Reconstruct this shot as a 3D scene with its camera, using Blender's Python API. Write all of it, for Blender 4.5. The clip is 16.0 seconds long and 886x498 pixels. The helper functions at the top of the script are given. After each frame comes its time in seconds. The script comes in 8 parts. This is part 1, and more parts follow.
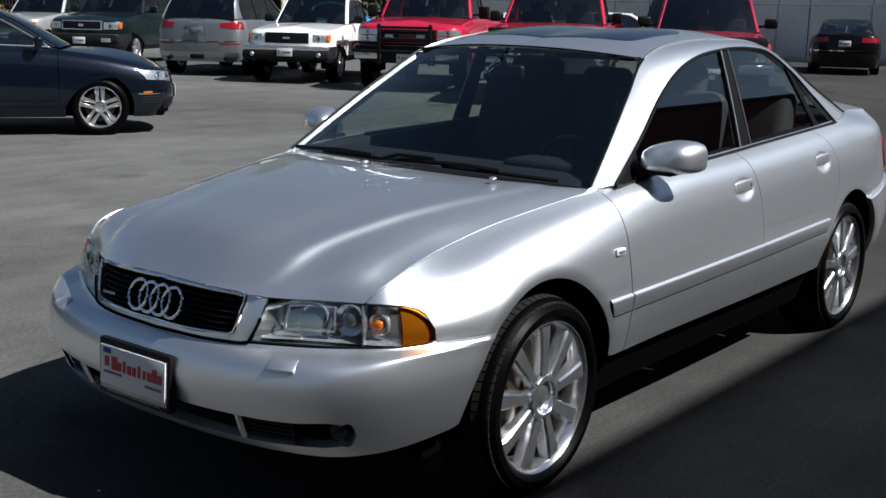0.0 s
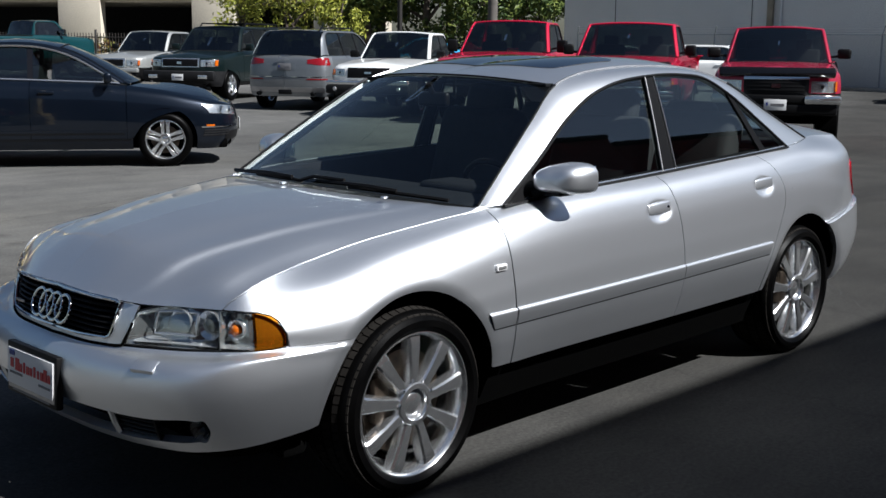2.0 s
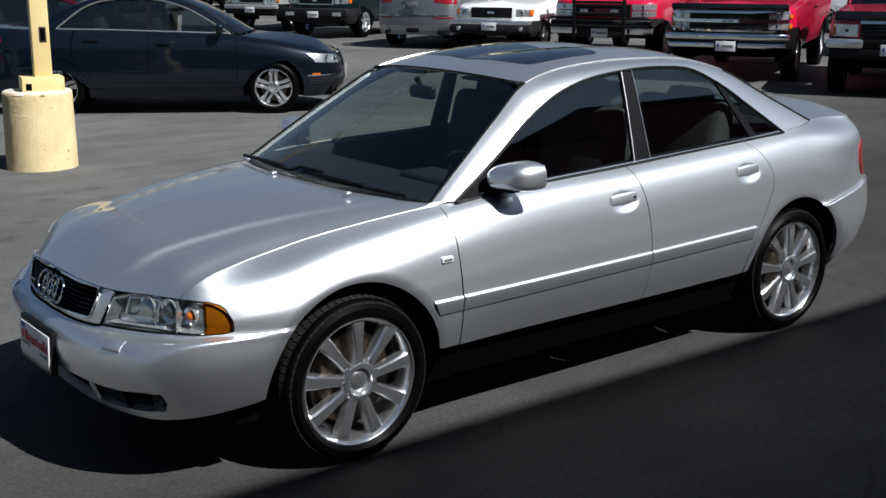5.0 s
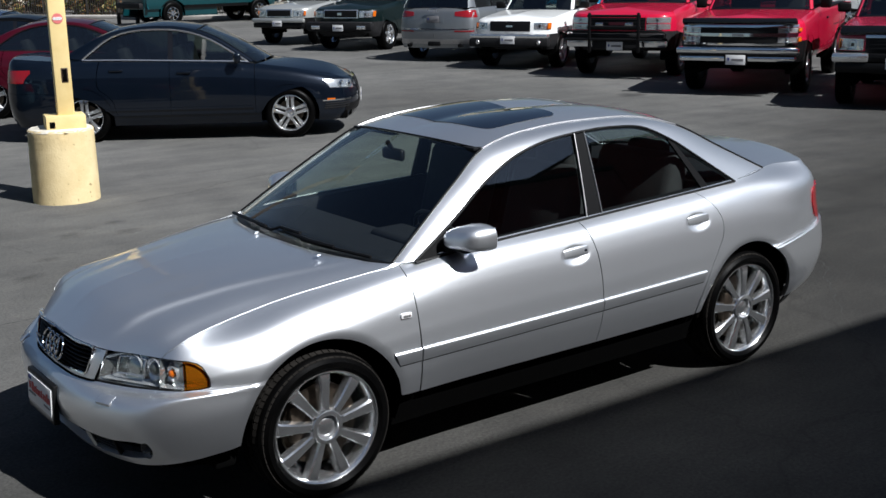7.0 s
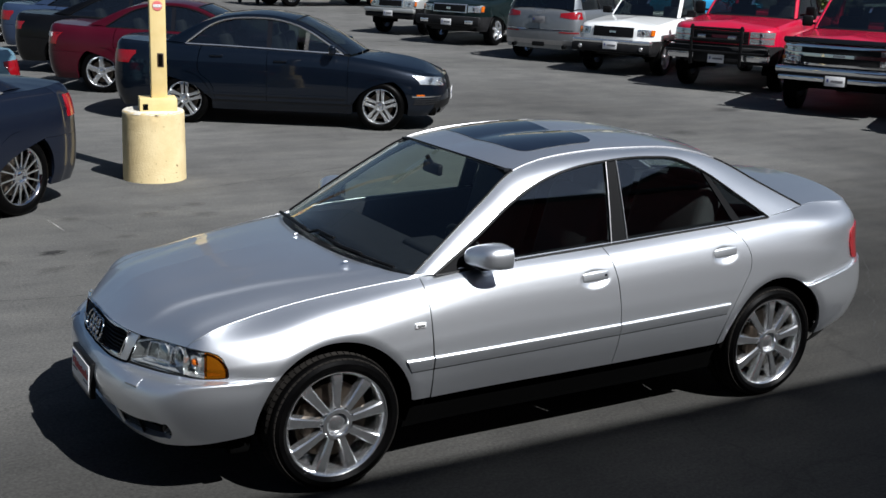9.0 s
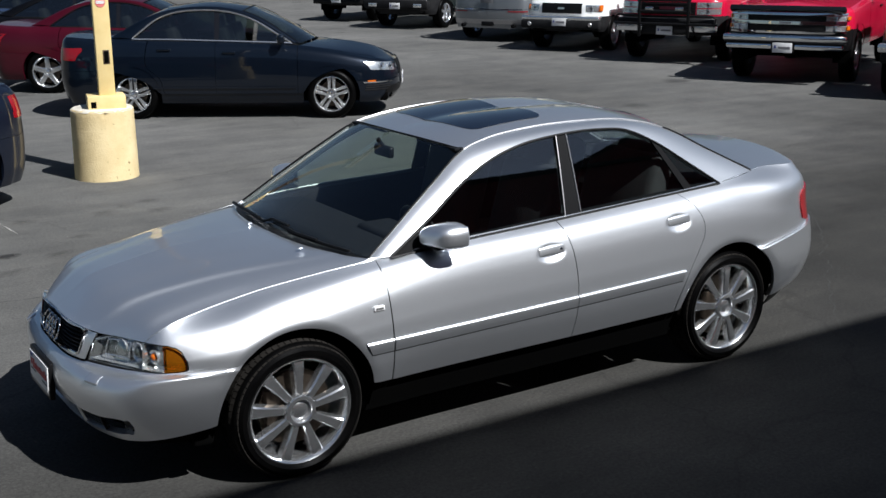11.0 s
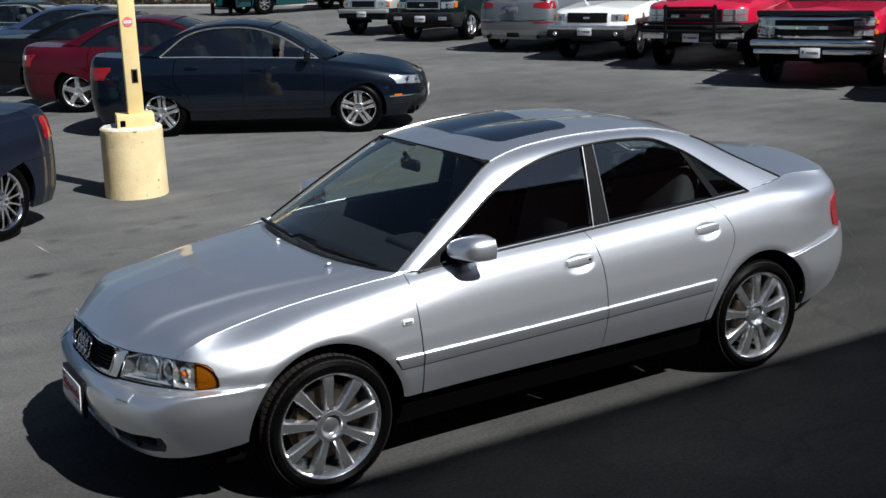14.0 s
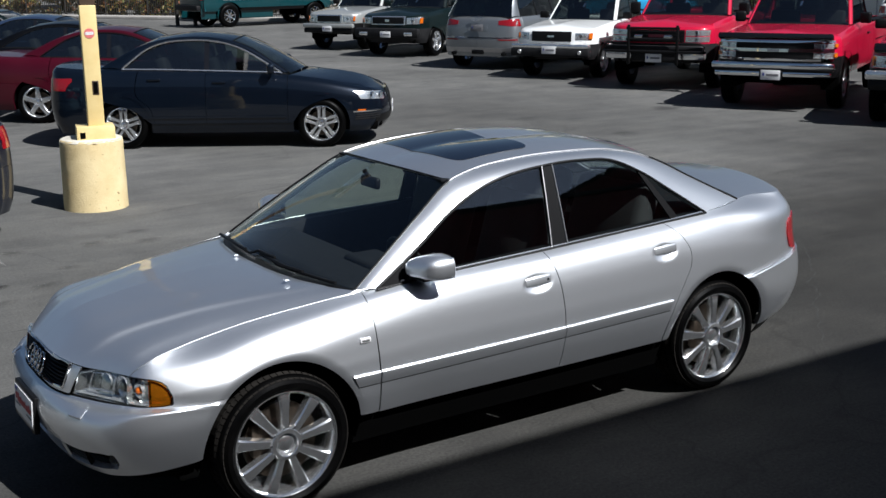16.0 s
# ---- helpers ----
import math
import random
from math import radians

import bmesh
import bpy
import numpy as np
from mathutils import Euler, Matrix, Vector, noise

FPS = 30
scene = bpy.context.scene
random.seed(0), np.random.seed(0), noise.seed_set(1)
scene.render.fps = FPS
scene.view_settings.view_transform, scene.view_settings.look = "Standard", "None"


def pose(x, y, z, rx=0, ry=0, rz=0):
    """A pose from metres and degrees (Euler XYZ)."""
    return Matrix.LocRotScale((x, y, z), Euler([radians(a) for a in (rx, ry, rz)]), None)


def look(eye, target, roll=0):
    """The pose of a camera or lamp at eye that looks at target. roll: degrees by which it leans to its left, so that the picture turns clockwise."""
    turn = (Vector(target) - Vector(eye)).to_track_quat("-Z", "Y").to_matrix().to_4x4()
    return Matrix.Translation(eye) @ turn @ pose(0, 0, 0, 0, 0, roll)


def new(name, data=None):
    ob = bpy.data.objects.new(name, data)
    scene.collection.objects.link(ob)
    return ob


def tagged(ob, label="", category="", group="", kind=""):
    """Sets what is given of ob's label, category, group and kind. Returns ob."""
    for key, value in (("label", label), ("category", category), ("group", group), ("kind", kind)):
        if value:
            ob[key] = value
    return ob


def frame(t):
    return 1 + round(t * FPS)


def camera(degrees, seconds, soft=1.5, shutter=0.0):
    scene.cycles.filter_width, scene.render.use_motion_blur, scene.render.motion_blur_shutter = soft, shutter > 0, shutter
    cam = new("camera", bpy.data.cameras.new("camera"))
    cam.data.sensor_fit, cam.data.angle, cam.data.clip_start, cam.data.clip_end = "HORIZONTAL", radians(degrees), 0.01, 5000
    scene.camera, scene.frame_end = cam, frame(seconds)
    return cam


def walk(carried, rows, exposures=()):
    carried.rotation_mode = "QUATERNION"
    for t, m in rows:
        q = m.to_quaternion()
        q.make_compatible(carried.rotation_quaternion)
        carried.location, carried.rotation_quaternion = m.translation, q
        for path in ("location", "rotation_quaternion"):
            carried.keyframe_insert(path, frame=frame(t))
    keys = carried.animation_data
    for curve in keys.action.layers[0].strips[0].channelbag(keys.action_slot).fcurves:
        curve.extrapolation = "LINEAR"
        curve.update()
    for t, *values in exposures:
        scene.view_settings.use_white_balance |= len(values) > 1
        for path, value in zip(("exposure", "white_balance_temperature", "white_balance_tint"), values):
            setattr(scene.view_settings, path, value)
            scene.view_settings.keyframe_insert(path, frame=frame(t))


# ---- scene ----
cam = camera(41.7, 16.0)
PATH = [
    (0, (-4.179, -2.704, 1.473), (-2.643, -1.488, 1.069), 1.3),
    (0.5, (-4.024, -2.952, 1.448), (-2.53, -1.662, 1.128), 1.7),
    (1, (-3.948, -3.18, 1.453), (-2.503, -1.854, 1.06), 0.1),
    (1.5, (-3.96, -3.34, 1.482), (-2.508, -2.026, 1.078), -0.8),
    (2, (-3.841, -3.43, 1.465), (-2.431, -2.056, 1.116), 0.6),
    (2.5, (-3.7, -3.528, 1.455), (-2.433, -2.036, 1.041), -0.5),
    (3, (-3.683, -3.626, 1.469), (-2.438, -2.103, 1.111), 0.2),
    (3.2, (-3.703, -3.701, 1.496), (-2.389, -2.245, 1.102), 1.8),
    (5.3, (-3.515, -4.288, 1.867), (-2.328, -2.752, 1.385), 0.0),
    (5.5, (-3.545, -4.361, 1.92), (-2.303, -2.871, 1.435), 1.1),
    (6, (-3.561, -4.474, 1.959), (-2.307, -2.974, 1.537), -0.2),
    (6.5, (-3.537, -4.627, 2.033), (-2.393, -3.079, 1.49), 0.8),
    (7, (-3.507, -4.707, 2.139), (-2.368, -3.135, 1.661), -1.1),
    (7.5, (-3.511, -4.894, 2.221), (-2.361, -3.345, 1.693), 1.0),
    (8, (-3.481, -5.013, 2.32), (-2.348, -3.437, 1.837), 1.3),
    (8.5, (-3.361, -5.071, 2.31), (-2.34, -3.421, 1.822), 3.0),
    (8.7, (-3.329, -5.083, 2.311), (-2.335, -3.419, 1.818), 2.4),
    (10.8, (-3.305, -5.117, 2.303), (-2.276, -3.481, 1.789), -0.3),
    (11, (-3.301, -5.122, 2.296), (-2.262, -3.495, 1.776), -0.4),
    (11.5, (-3.312, -5.124, 2.299), (-2.294, -3.483, 1.781), -0.6),
    (12, (-3.317, -5.125, 2.305), (-2.31, -3.471, 1.805), -0.8),
    (12.5, (-3.323, -5.127, 2.303), (-2.347, -3.451, 1.815), -1.4),
    (13, (-3.319, -5.129, 2.3), (-2.366, -3.438, 1.82), -1.6),
    (13.5, (-3.304, -5.128, 2.302), (-2.317, -3.458, 1.815), -1.4),
    (14, (-3.293, -5.122, 2.301), (-2.293, -3.463, 1.801), -1.7),
    (14.5, (-3.292, -5.122, 2.306), (-2.284, -3.467, 1.814), -1.3),
    (15, (-3.299, -5.122, 2.304), (-2.291, -3.462, 1.825), -0.8),
    (15.5, (-3.294, -5.123, 2.304), (-2.287, -3.463, 1.824), -0.7),
    (16, (-3.271, -5.132, 2.316), (-2.215, -3.502, 1.84), -0.6),
]
walk(cam, [(t, look(eye, target, roll)) for t, eye, target, roll in PATH], [(0, 0.69, 6080, 10), (3, 0.65, 6080, 10), (5.5, 0.57, 6060, 10), (16, 0.56, 6050, 10)])

# ---- light ----
SUN_DIR = Vector((0.27, -0.87, 1.0)).normalized()      # towards the sun
sun_data = bpy.data.lights.new("sun", "SUN")
sun_data.energy, sun_data.angle, sun_data.color = 5.0, radians(0.53), (1.0, 0.97, 0.92)
sun = new("sun", sun_data)
sun.rotation_euler = SUN_DIR.to_track_quat("Z", "Y").to_euler()
world = bpy.data.worlds.new("world")
scene.world = world
world.use_nodes = True
sky = world.node_tree.nodes.new("ShaderNodeTexSky")
sky.sky_type, sky.sun_disc = "NISHITA", False
sky.sun_elevation = math.asin(SUN_DIR.z)
sky.sun_rotation = math.atan2(SUN_DIR.x, SUN_DIR.y)
world.node_tree.links.new(sky.outputs[0], world.node_tree.nodes["Background"].inputs[0])
world.node_tree.nodes["Background"].inputs[1].default_value = 0.029


# ---- materials ----
def material(name, color=(0.5, 0.5, 0.5), rough=0.5, metal=0.0, coat=0.0, spec=0.5):
    m = bpy.data.materials.new(name)
    m.use_nodes = True
    b = m.node_tree.nodes["Principled BSDF"]
    b.inputs["Base Color"].default_value = (*color, 1)
    b.inputs["Roughness"].default_value = rough
    b.inputs["Metallic"].default_value = metal
    b.inputs["Specular IOR Level"].default_value = spec
    b.inputs["Coat Weight"].default_value = coat
    b.inputs["Coat Roughness"].default_value = 0.03
    return m


def node(m, kind, **values):
    n = m.node_tree.nodes.new(kind)
    for key, value in values.items():
        n.inputs[key.replace("_", " ")].default_value = value
    return n


def noise_tex(m, scale, detail=4.0, rough=0.6):
    co = m.node_tree.nodes.new("ShaderNodeTexCoord")
    n = node(m, "ShaderNodeTexNoise", Scale=scale, Detail=detail, Roughness=rough)
    m.node_tree.links.new(co.outputs["Object"], n.inputs["Vector"])
    return n


def ramp(m, source, stops):
    r = m.node_tree.nodes.new("ShaderNodeValToRGB")
    el = r.color_ramp.elements
    while len(el) < len(stops):
        el.new(0.5)
    for e, (at, c) in zip(el, stops):
        e.position = at
        e.color = (*c, 1) if len(c) == 3 else c
    m.node_tree.links.new(source, r.inputs[0])
    return r


def bsdf(m):
    return m.node_tree.nodes["Principled BSDF"]


def mottled(name, c1, c2, scale, rough=0.7, bump=0.0, bump_scale=None, metal=0.0, coat=0.0, fine=None, spec=0.5):
    """A surface whose colour wanders between two tones, with a finer grain and relief."""
    m = material(name, c1, rough, metal, coat, spec)
    big = noise_tex(m, scale)
    col = ramp(m, big.outputs[0], [(0.32, c1), (0.68, c2)])
    out = col.outputs[0]
    if fine:
        small = noise_tex(m, fine, 3.0, 0.7)
        grain = ramp(m, small.outputs[0], [(0.3, (0.72, 0.72, 0.72)), (0.7, (1.18, 1.18, 1.18))])
        mix = m.node_tree.nodes.new("ShaderNodeMix")
        mix.data_type, mix.blend_type = "RGBA", "MULTIPLY"
        mix.inputs[0].default_value = 1.0
        m.node_tree.links.new(out, mix.inputs[6])
        m.node_tree.links.new(grain.outputs[0], mix.inputs[7])
        out = mix.outputs[2]
    m.node_tree.links.new(out, bsdf(m).inputs["Base Color"])
    if bump:
        rel = noise_tex(m, bump_scale or scale * 8, 5.0, 0.65)
        b = node(m, "ShaderNodeBump", Strength=bump, Distance=0.01)
        m.node_tree.links.new(rel.outputs[0], b.inputs["Height"])
        m.node_tree.links.new(b.outputs[0], bsdf(m).inputs["Normal"])
    return m


def paint(name, color, flake=0.0, rough=0.35, dust=0.04, coat=1.0):
    """Car lacquer: a clear coat over a base with fine metal flakes, and a thin uneven film of dust."""
    m = material(name, color, rough, flake, coat, 0.15)
    film = noise_tex(m, 2.3, 6.0)
    r = ramp(m, film.outputs[0], [(0.35, (0.02,) * 3), (0.8, (0.02 + dust * 2,) * 3)])
    m.node_tree.links.new(r.outputs[0], bsdf(m).inputs["Coat Roughness"])
    if flake:
        fl = noise_tex(m, 900.0, 2.0, 0.8)
        b = node(m, "ShaderNodeBump", Strength=0.12, Distance=0.002)
        m.node_tree.links.new(fl.outputs[0], b.inputs["Height"])
        m.node_tree.links.new(b.outputs[0], bsdf(m).inputs["Normal"])
    tone = noise_tex(m, 1.1, 3.0)
    lo, hi = [c * (1 - dust) for c in color], [min(1, c * (1 + dust) + dust * 0.05) for c in color]
    rr = ramp(m, tone.outputs[0], [(0.3, lo), (0.7, hi)])
    m.node_tree.links.new(rr.outputs[0], bsdf(m).inputs["Base Color"])
    return m


def glass(name, tint, shine=1.0):
    """A thin pane: tinted clear, mirror-like by the angle."""
    m = bpy.data.materials.new(name)
    m.use_nodes = True
    nt = m.node_tree
    nt.nodes.clear()
    out = nt.nodes.new("ShaderNodeOutputMaterial")
    mix = nt.nodes.new("ShaderNodeMixShader")
    tr = nt.nodes.new("ShaderNodeBsdfTransparent")
    gl = nt.nodes.new("ShaderNodeBsdfGlossy")
    lw = nt.nodes.new("ShaderNodeLayerWeight")
    lw.inputs[0].default_value = 0.5
    fr = nt.nodes.new("ShaderNodeMath")
    fr.operation = "POWER"
    fr.inputs[1].default_value = 5.0
    nt.links.new(lw.outputs["Facing"], fr.inputs[0])
    mul = nt.nodes.new("ShaderNodeMath")
    mul.operation = "MULTIPLY_ADD"
    mul.use_clamp = True
    mul.inputs[1].default_value = 0.96
    mul.inputs[2].default_value = 0.042 * shine
    tr.inputs[0].default_value = (*tint, 1)
    gl.inputs[0].default_value = (1, 1, 1, 1)
    gl.inputs[1].default_value = 0.015
    nt.links.new(fr.outputs[0], mul.inputs[0])
    nt.links.new(mul.outputs[0], mix.inputs[0])
    nt.links.new(tr.outputs[0], mix.inputs[1])
    nt.links.new(gl.outputs[0], mix.inputs[2])
    nt.links.new(mix.outputs[0], out.inputs[0])
    return m


SILVER = paint("silver_lacquer", (0.86, 0.885, 0.92), 0.95, 0.385, 0.012)
SILVER.node_tree.nodes["Principled BSDF"].inputs["Coat IOR"].default_value = 1.6
NAVY = paint("navy_lacquer", (0.0024, 0.0058, 0.0130), 0.45, 0.36, coat=0.85)
CHARCOAL = paint("charcoal_lacquer", (0.0032, 0.0055, 0.013), 0.0, 0.3, coat=0.6)
BLACKCAR = paint("black_lacquer", (0.0015, 0.0015, 0.002), 0.0, 0.3, coat=0.45)
CRIMSON = paint("dark_red_lacquer", (0.038, 0.0010, 0.006), 0.0, 0.3, coat=0.6)
RED = paint("red_lacquer", (0.46, 0.004, 0.034), 0.0, 0.35, 0.08)
FADED_RED = paint("worn_red_lacquer", (0.31, 0.008, 0.034), 0.0, 0.42, 0.12)
WHITE = paint("white_lacquer", (0.78, 0.79, 0.78), 0.0, 0.35)
GREEN = paint("dark_green_lacquer", (0.003, 0.008, 0.008), 0.0, 0.3, coat=0.6)
BEIGESILVER = paint("pale_silver_lacquer", (0.42, 0.43, 0.42), 0.5, 0.36)
GREYSILVER = paint("grey_silver_lacquer", (0.23, 0.245, 0.26), 0.7, 0.42)
SLATEBLUE = paint("slate_blue_lacquer", (0.030, 0.050, 0.10), 0.35, 0.32)
PALEBLUE = paint("pale_blue_lacquer", (0.16, 0.29, 0.36), 0.3, 0.32)
TEAL = paint("teal_lacquer", (0.0020, 0.036, 0.043), 0.0, 0.35)
TRIM = material("black_plastic", (0.005, 0.005, 0.0055), 0.45, spec=0.18)
DARKTRIM = mottled("worn_black_plastic", (0.008, 0.008, 0.009), (0.015, 0.015, 0.016), 6, 0.6, spec=0.2)
GLOSSTRIM = material("gloss_black_trim", (0.008, 0.008, 0.010), 0.12)
UNDER = material("underbody_black", (0.002, 0.002, 0.002), 0.9, spec=0.02)
RUBBER = mottled("tyre_rubber", (0.0010, 0.0010, 0.0011), (0.0022, 0.0021, 0.0021), 9, 0.40, 0.06, 60, spec=0.06)
TREAD = mottled("dusty_tread_rubber", (0.012, 0.011, 0.010), (0.022, 0.020, 0.018), 12, 0.8, spec=0.05)
CHROME = material("chrome", (0.86, 0.87, 0.88), 0.07, 1.0)
ALLOY = mottled("wheel_alloy", (0.70, 0.71, 0.72), (0.82, 0.83, 0.84), 30, 0.20, metal=0.94, coat=0.5)
DULLALLOY = mottled("dull_alloy", (0.36, 0.36, 0.37), (0.44, 0.44, 0.45), 20, 0.4, metal=1.0)
STEEL = mottled("brake_steel", (0.06, 0.05, 0.04), (0.11, 0.085, 0.065), 30, 0.45, metal=0.9)
GLASS = glass("car_glass", (0.82, 0.89, 0.85), 2.3)
DARKGLASS = glass("truck_glass", (0.20, 0.24, 0.225), 3.0)
BRIGHT = material("bright_trim", (0.80, 0.81, 0.82), 0.18, 0.90)
NAVYGLASS = glass("grey_car_glass", (0.36, 0.42, 0.40), 3.0)
TINT = glass("dark_car_glass", (0.66, 0.76, 0.72), 3.8)
LENS = glass("lamp_glass", (0.92, 0.94, 0.95), 0.9)
ROOFGLASS = material("sunroof_glass", (0.004, 0.006, 0.012), 0.02, 0.0, 1.0, 0.9)
AMBERGLASS = glass("amber_glass", (1.0, 0.34, 0.012), 1.4)
AMBER = material("amber_lens", (0.52, 0.11, 0.004), 0.12, 0.0, 0.6)
REDLENS = material("red_lens", (0.24, 0.004, 0.008), 0.10, 0.0, 0.8)
MIRROR = material("mirror_glass", (0.85, 0.87, 0.88), 0.02, 1.0)
REFLECTOR = material("lamp_reflector", (0.82, 0.83, 0.83), 0.20, 0.85)
LAMPGREY = material("lamp_housing_grey", (0.50, 0.52, 0.51), 0.16, 0.85)
PROJECTOR = material("projector_glass", (0.05, 0.055, 0.05), 0.04, 0.0, 1.0, 0.8)
CLOTH = mottled("dark_upholstery", (0.010, 0.010, 0.012), (0.018, 0.018, 0.020), 20, 0.8)
DASH = mottled("dark_dashboard", (0.006, 0.007, 0.009), (0.010, 0.011, 0.013), 25, 0.7, spec=0.15)
PLATEWHITE = material("plate_white", (0.72, 0.72, 0.72), 0.4)
PLATERED = material("plate_red", (0.50, 0.02, 0.03), 0.5)
PLATEBLUE = material("plate_blue", (0.02, 0.04, 0.22), 0.5)
PLATEGREY = material("plate_grey_print", (0.16, 0.16, 0.17), 0.5)


# ---- mesh helpers ----
def part(name, bm, mat, parent=None, label="", smooth=38):
    """Links a bmesh as one mesh object, under a thing or a part."""
    me = bpy.data.meshes.new(name)
    bm.to_mesh(me)
    bm.free()
    return finish(name, me, mat, parent, label, smooth)


def finish(name, me, mat, parent=None, label="", smooth=38):
    me.materials.append(mat)
    if smooth:
        me.shade_smooth()
        me.set_sharp_from_angle(angle=radians(smooth))
    ob = new(name, me)
    if mat in (GLASS, TINT, LENS, DARKGLASS, AMBERGLASS):
        ob.visible_shadow = False
    if parent is not None:
        ob.parent = parent
    if label:
        tagged(ob, label)
    return ob


def raw(name, verts, faces, mat, parent=None, label="", smooth=38):
    me = bpy.data.meshes.new(name)
    me.from_pydata([tuple(map(float, v)) for v in verts], [], faces)
    me.update()
    return finish(name, me, mat, parent, label, smooth)


def thing(name, label, category, group="", at=None, kind=""):
    ob = new(name)
    if at is not None:
        ob.matrix_basis = at
    return tagged(ob, label, category, group, kind)


def box_bm(size, at=(0, 0, 0), bevel=0.0, segments=2, m=None, bm=None):
    """A box of that size about its middle, edges rounded by bevel."""
    own = bmesh.new()
    bmesh.ops.create_cube(own, size=1)
    bmesh.ops.scale(own, vec=size, verts=own.verts)
    if bevel:
        bmesh.ops.bevel(own, geom=own.edges[:], offset=bevel, segments=segments, affect="EDGES", profile=0.5)
    if m is not None:
        bmesh.ops.transform(own, matrix=m, verts=own.verts)
    bmesh.ops.translate(own, vec=at, verts=own.verts)
    if bm is None:
        return own
    me = bpy.data.meshes.new("tmp")
    own.to_mesh(me)
    own.free()
    bm.from_mesh(me)
    bpy.data.meshes.remove(me)
    return bm


def lathe_bm(profile, n=48, axis="y", at=(0, 0, 0), bm=None, closed=False):
    """Turns a profile of (radius, along) about an axis."""
    bm = bm or bmesh.new()
    rings = []
    for k in range(n):
        a = 2 * math.pi * k / n
        c, s = math.cos(a), math.sin(a)
        ring = []
        for r, h in profile:
            p = {"y": (r * c, h, r * s), "z": (r * c, r * s, h), "x": (h, r * c, r * s)}[axis]
            ring.append(bm.verts.new(Vector(p) + Vector(at)))
        rings.append(ring)
    m = len(profile)
    for k in range(n):
        a, b = rings[k], rings[(k + 1) % n]
        for i in range(m if closed else m - 1):
            j = (i + 1) % m
            vs = [a[i], a[j], b[j], b[i]]
            try:
                bm.faces.new(vs)
            except ValueError:
                pass
    bmesh.ops.remove_doubles(bm, verts=bm.verts, dist=1e-5)
    bmesh.ops.recalc_face_normals(bm, faces=bm.faces)
    return bm


def tube_bm(points, r, n=8, bm=None, closed=False, flat=1.0):
    """A round bar along points."""
    bm = bm or bmesh.new()
    pts = [Vector(p) for p in points]
    rings = []
    up = Vector((0, 0, 1))
    for i, p in enumerate(pts):
        if closed:
            d = pts[(i + 1) % len(pts)] - pts[i - 1]
        else:
            d = pts[min(i + 1, len(pts) - 1)] - pts[max(i - 1, 0)]
        d.normalize()
        side = d.cross(up)
        if side.length < 1e-3:
            side = d.cross(Vector((0, 1, 0)))
        side.normalize()
        top = side.cross(d).normalized()
        rr = r[i] if isinstance(r, (list, tuple)) else r
        rings.append([bm.verts.new(p + side * (rr * flat * math.cos(2 * math.pi * k / n)) + top * (rr * math.sin(2 * math.pi * k / n))) for k in range(n)])
    count = len(pts) if closed else len(pts) - 1
    for i in range(count):
        a, b = rings[i], rings[(i + 1) % len(pts)]
        for k in range(n):
            bm.faces.new((a[k], a[(k + 1) % n], b[(k + 1) % n], b[k]))
    if not closed:
        bm.faces.new(rings[0][::-1])
        bm.faces.new(rings[-1])
    bmesh.ops.recalc_face_normals(bm, faces=bm.faces)
    return bm


def prism_bm(outline, depth, m=None, bm=None, bevel=0.0):
    """A flat outline of (x, z), thickened along y by depth, centred."""
    own = bmesh.new()
    front = [own.verts.new((x, -depth / 2, z)) for x, z in outline]
    back = [own.verts.new((x, depth / 2, z)) for x, z in outline]
    own.faces.new(front)
    own.faces.new(back[::-1])
    n = len(outline)
    for i in range(n):
        own.faces.new((front[i], back[i], back[(i + 1) % n], front[(i + 1) % n]))
    bmesh.ops.recalc_face_normals(own, faces=own.faces)
    if bevel:
        bmesh.ops.bevel(own, geom=own.edges[:], offset=bevel, segments=2, affect="EDGES", profile=0.5)
    if m is not None:
        bmesh.ops.transform(own, matrix=m, verts=own.verts)
    if bm is None:
        return own
    me = bpy.data.meshes.new("tmp")
    own.to_mesh(me)
    own.free()
    bm.from_mesh(me)
    bpy.data.meshes.remove(me)
    return bm


def hermite(knots, values, t):
    """A smooth curve through values at knots, evaluated at the array t."""
    k, v, t = np.asarray(knots, float), np.asarray(values, float), np.atleast_1d(np.asarray(t, float))
    if v.ndim == 1:
        return hermite(k, v[:, None], t)[:, 0]
    d = np.diff(v, axis=0) / np.diff(k)[:, None]
    m = np.empty_like(v)
    m[0], m[-1] = d[0], d[-1]
    h = np.diff(k)
    m[1:-1] = (d[:-1] * h[1:, None] + d[1:] * h[:-1, None]) / (h[1:] + h[:-1])[:, None]
    i = np.clip(np.searchsorted(k, t, side="right") - 1, 0, len(k) - 2)
    s = ((t - k[i]) / h[i])[:, None]
    a, b = v[i], v[i + 1]
    ma, mb = m[i] * h[i][:, None], m[i + 1] * h[i][:, None]
    return (2 * s**3 - 3 * s**2 + 1) * a + (s**3 - 2 * s**2 + s) * ma + (-2 * s**3 + 3 * s**2) * b + (s**3 - s**2) * mb


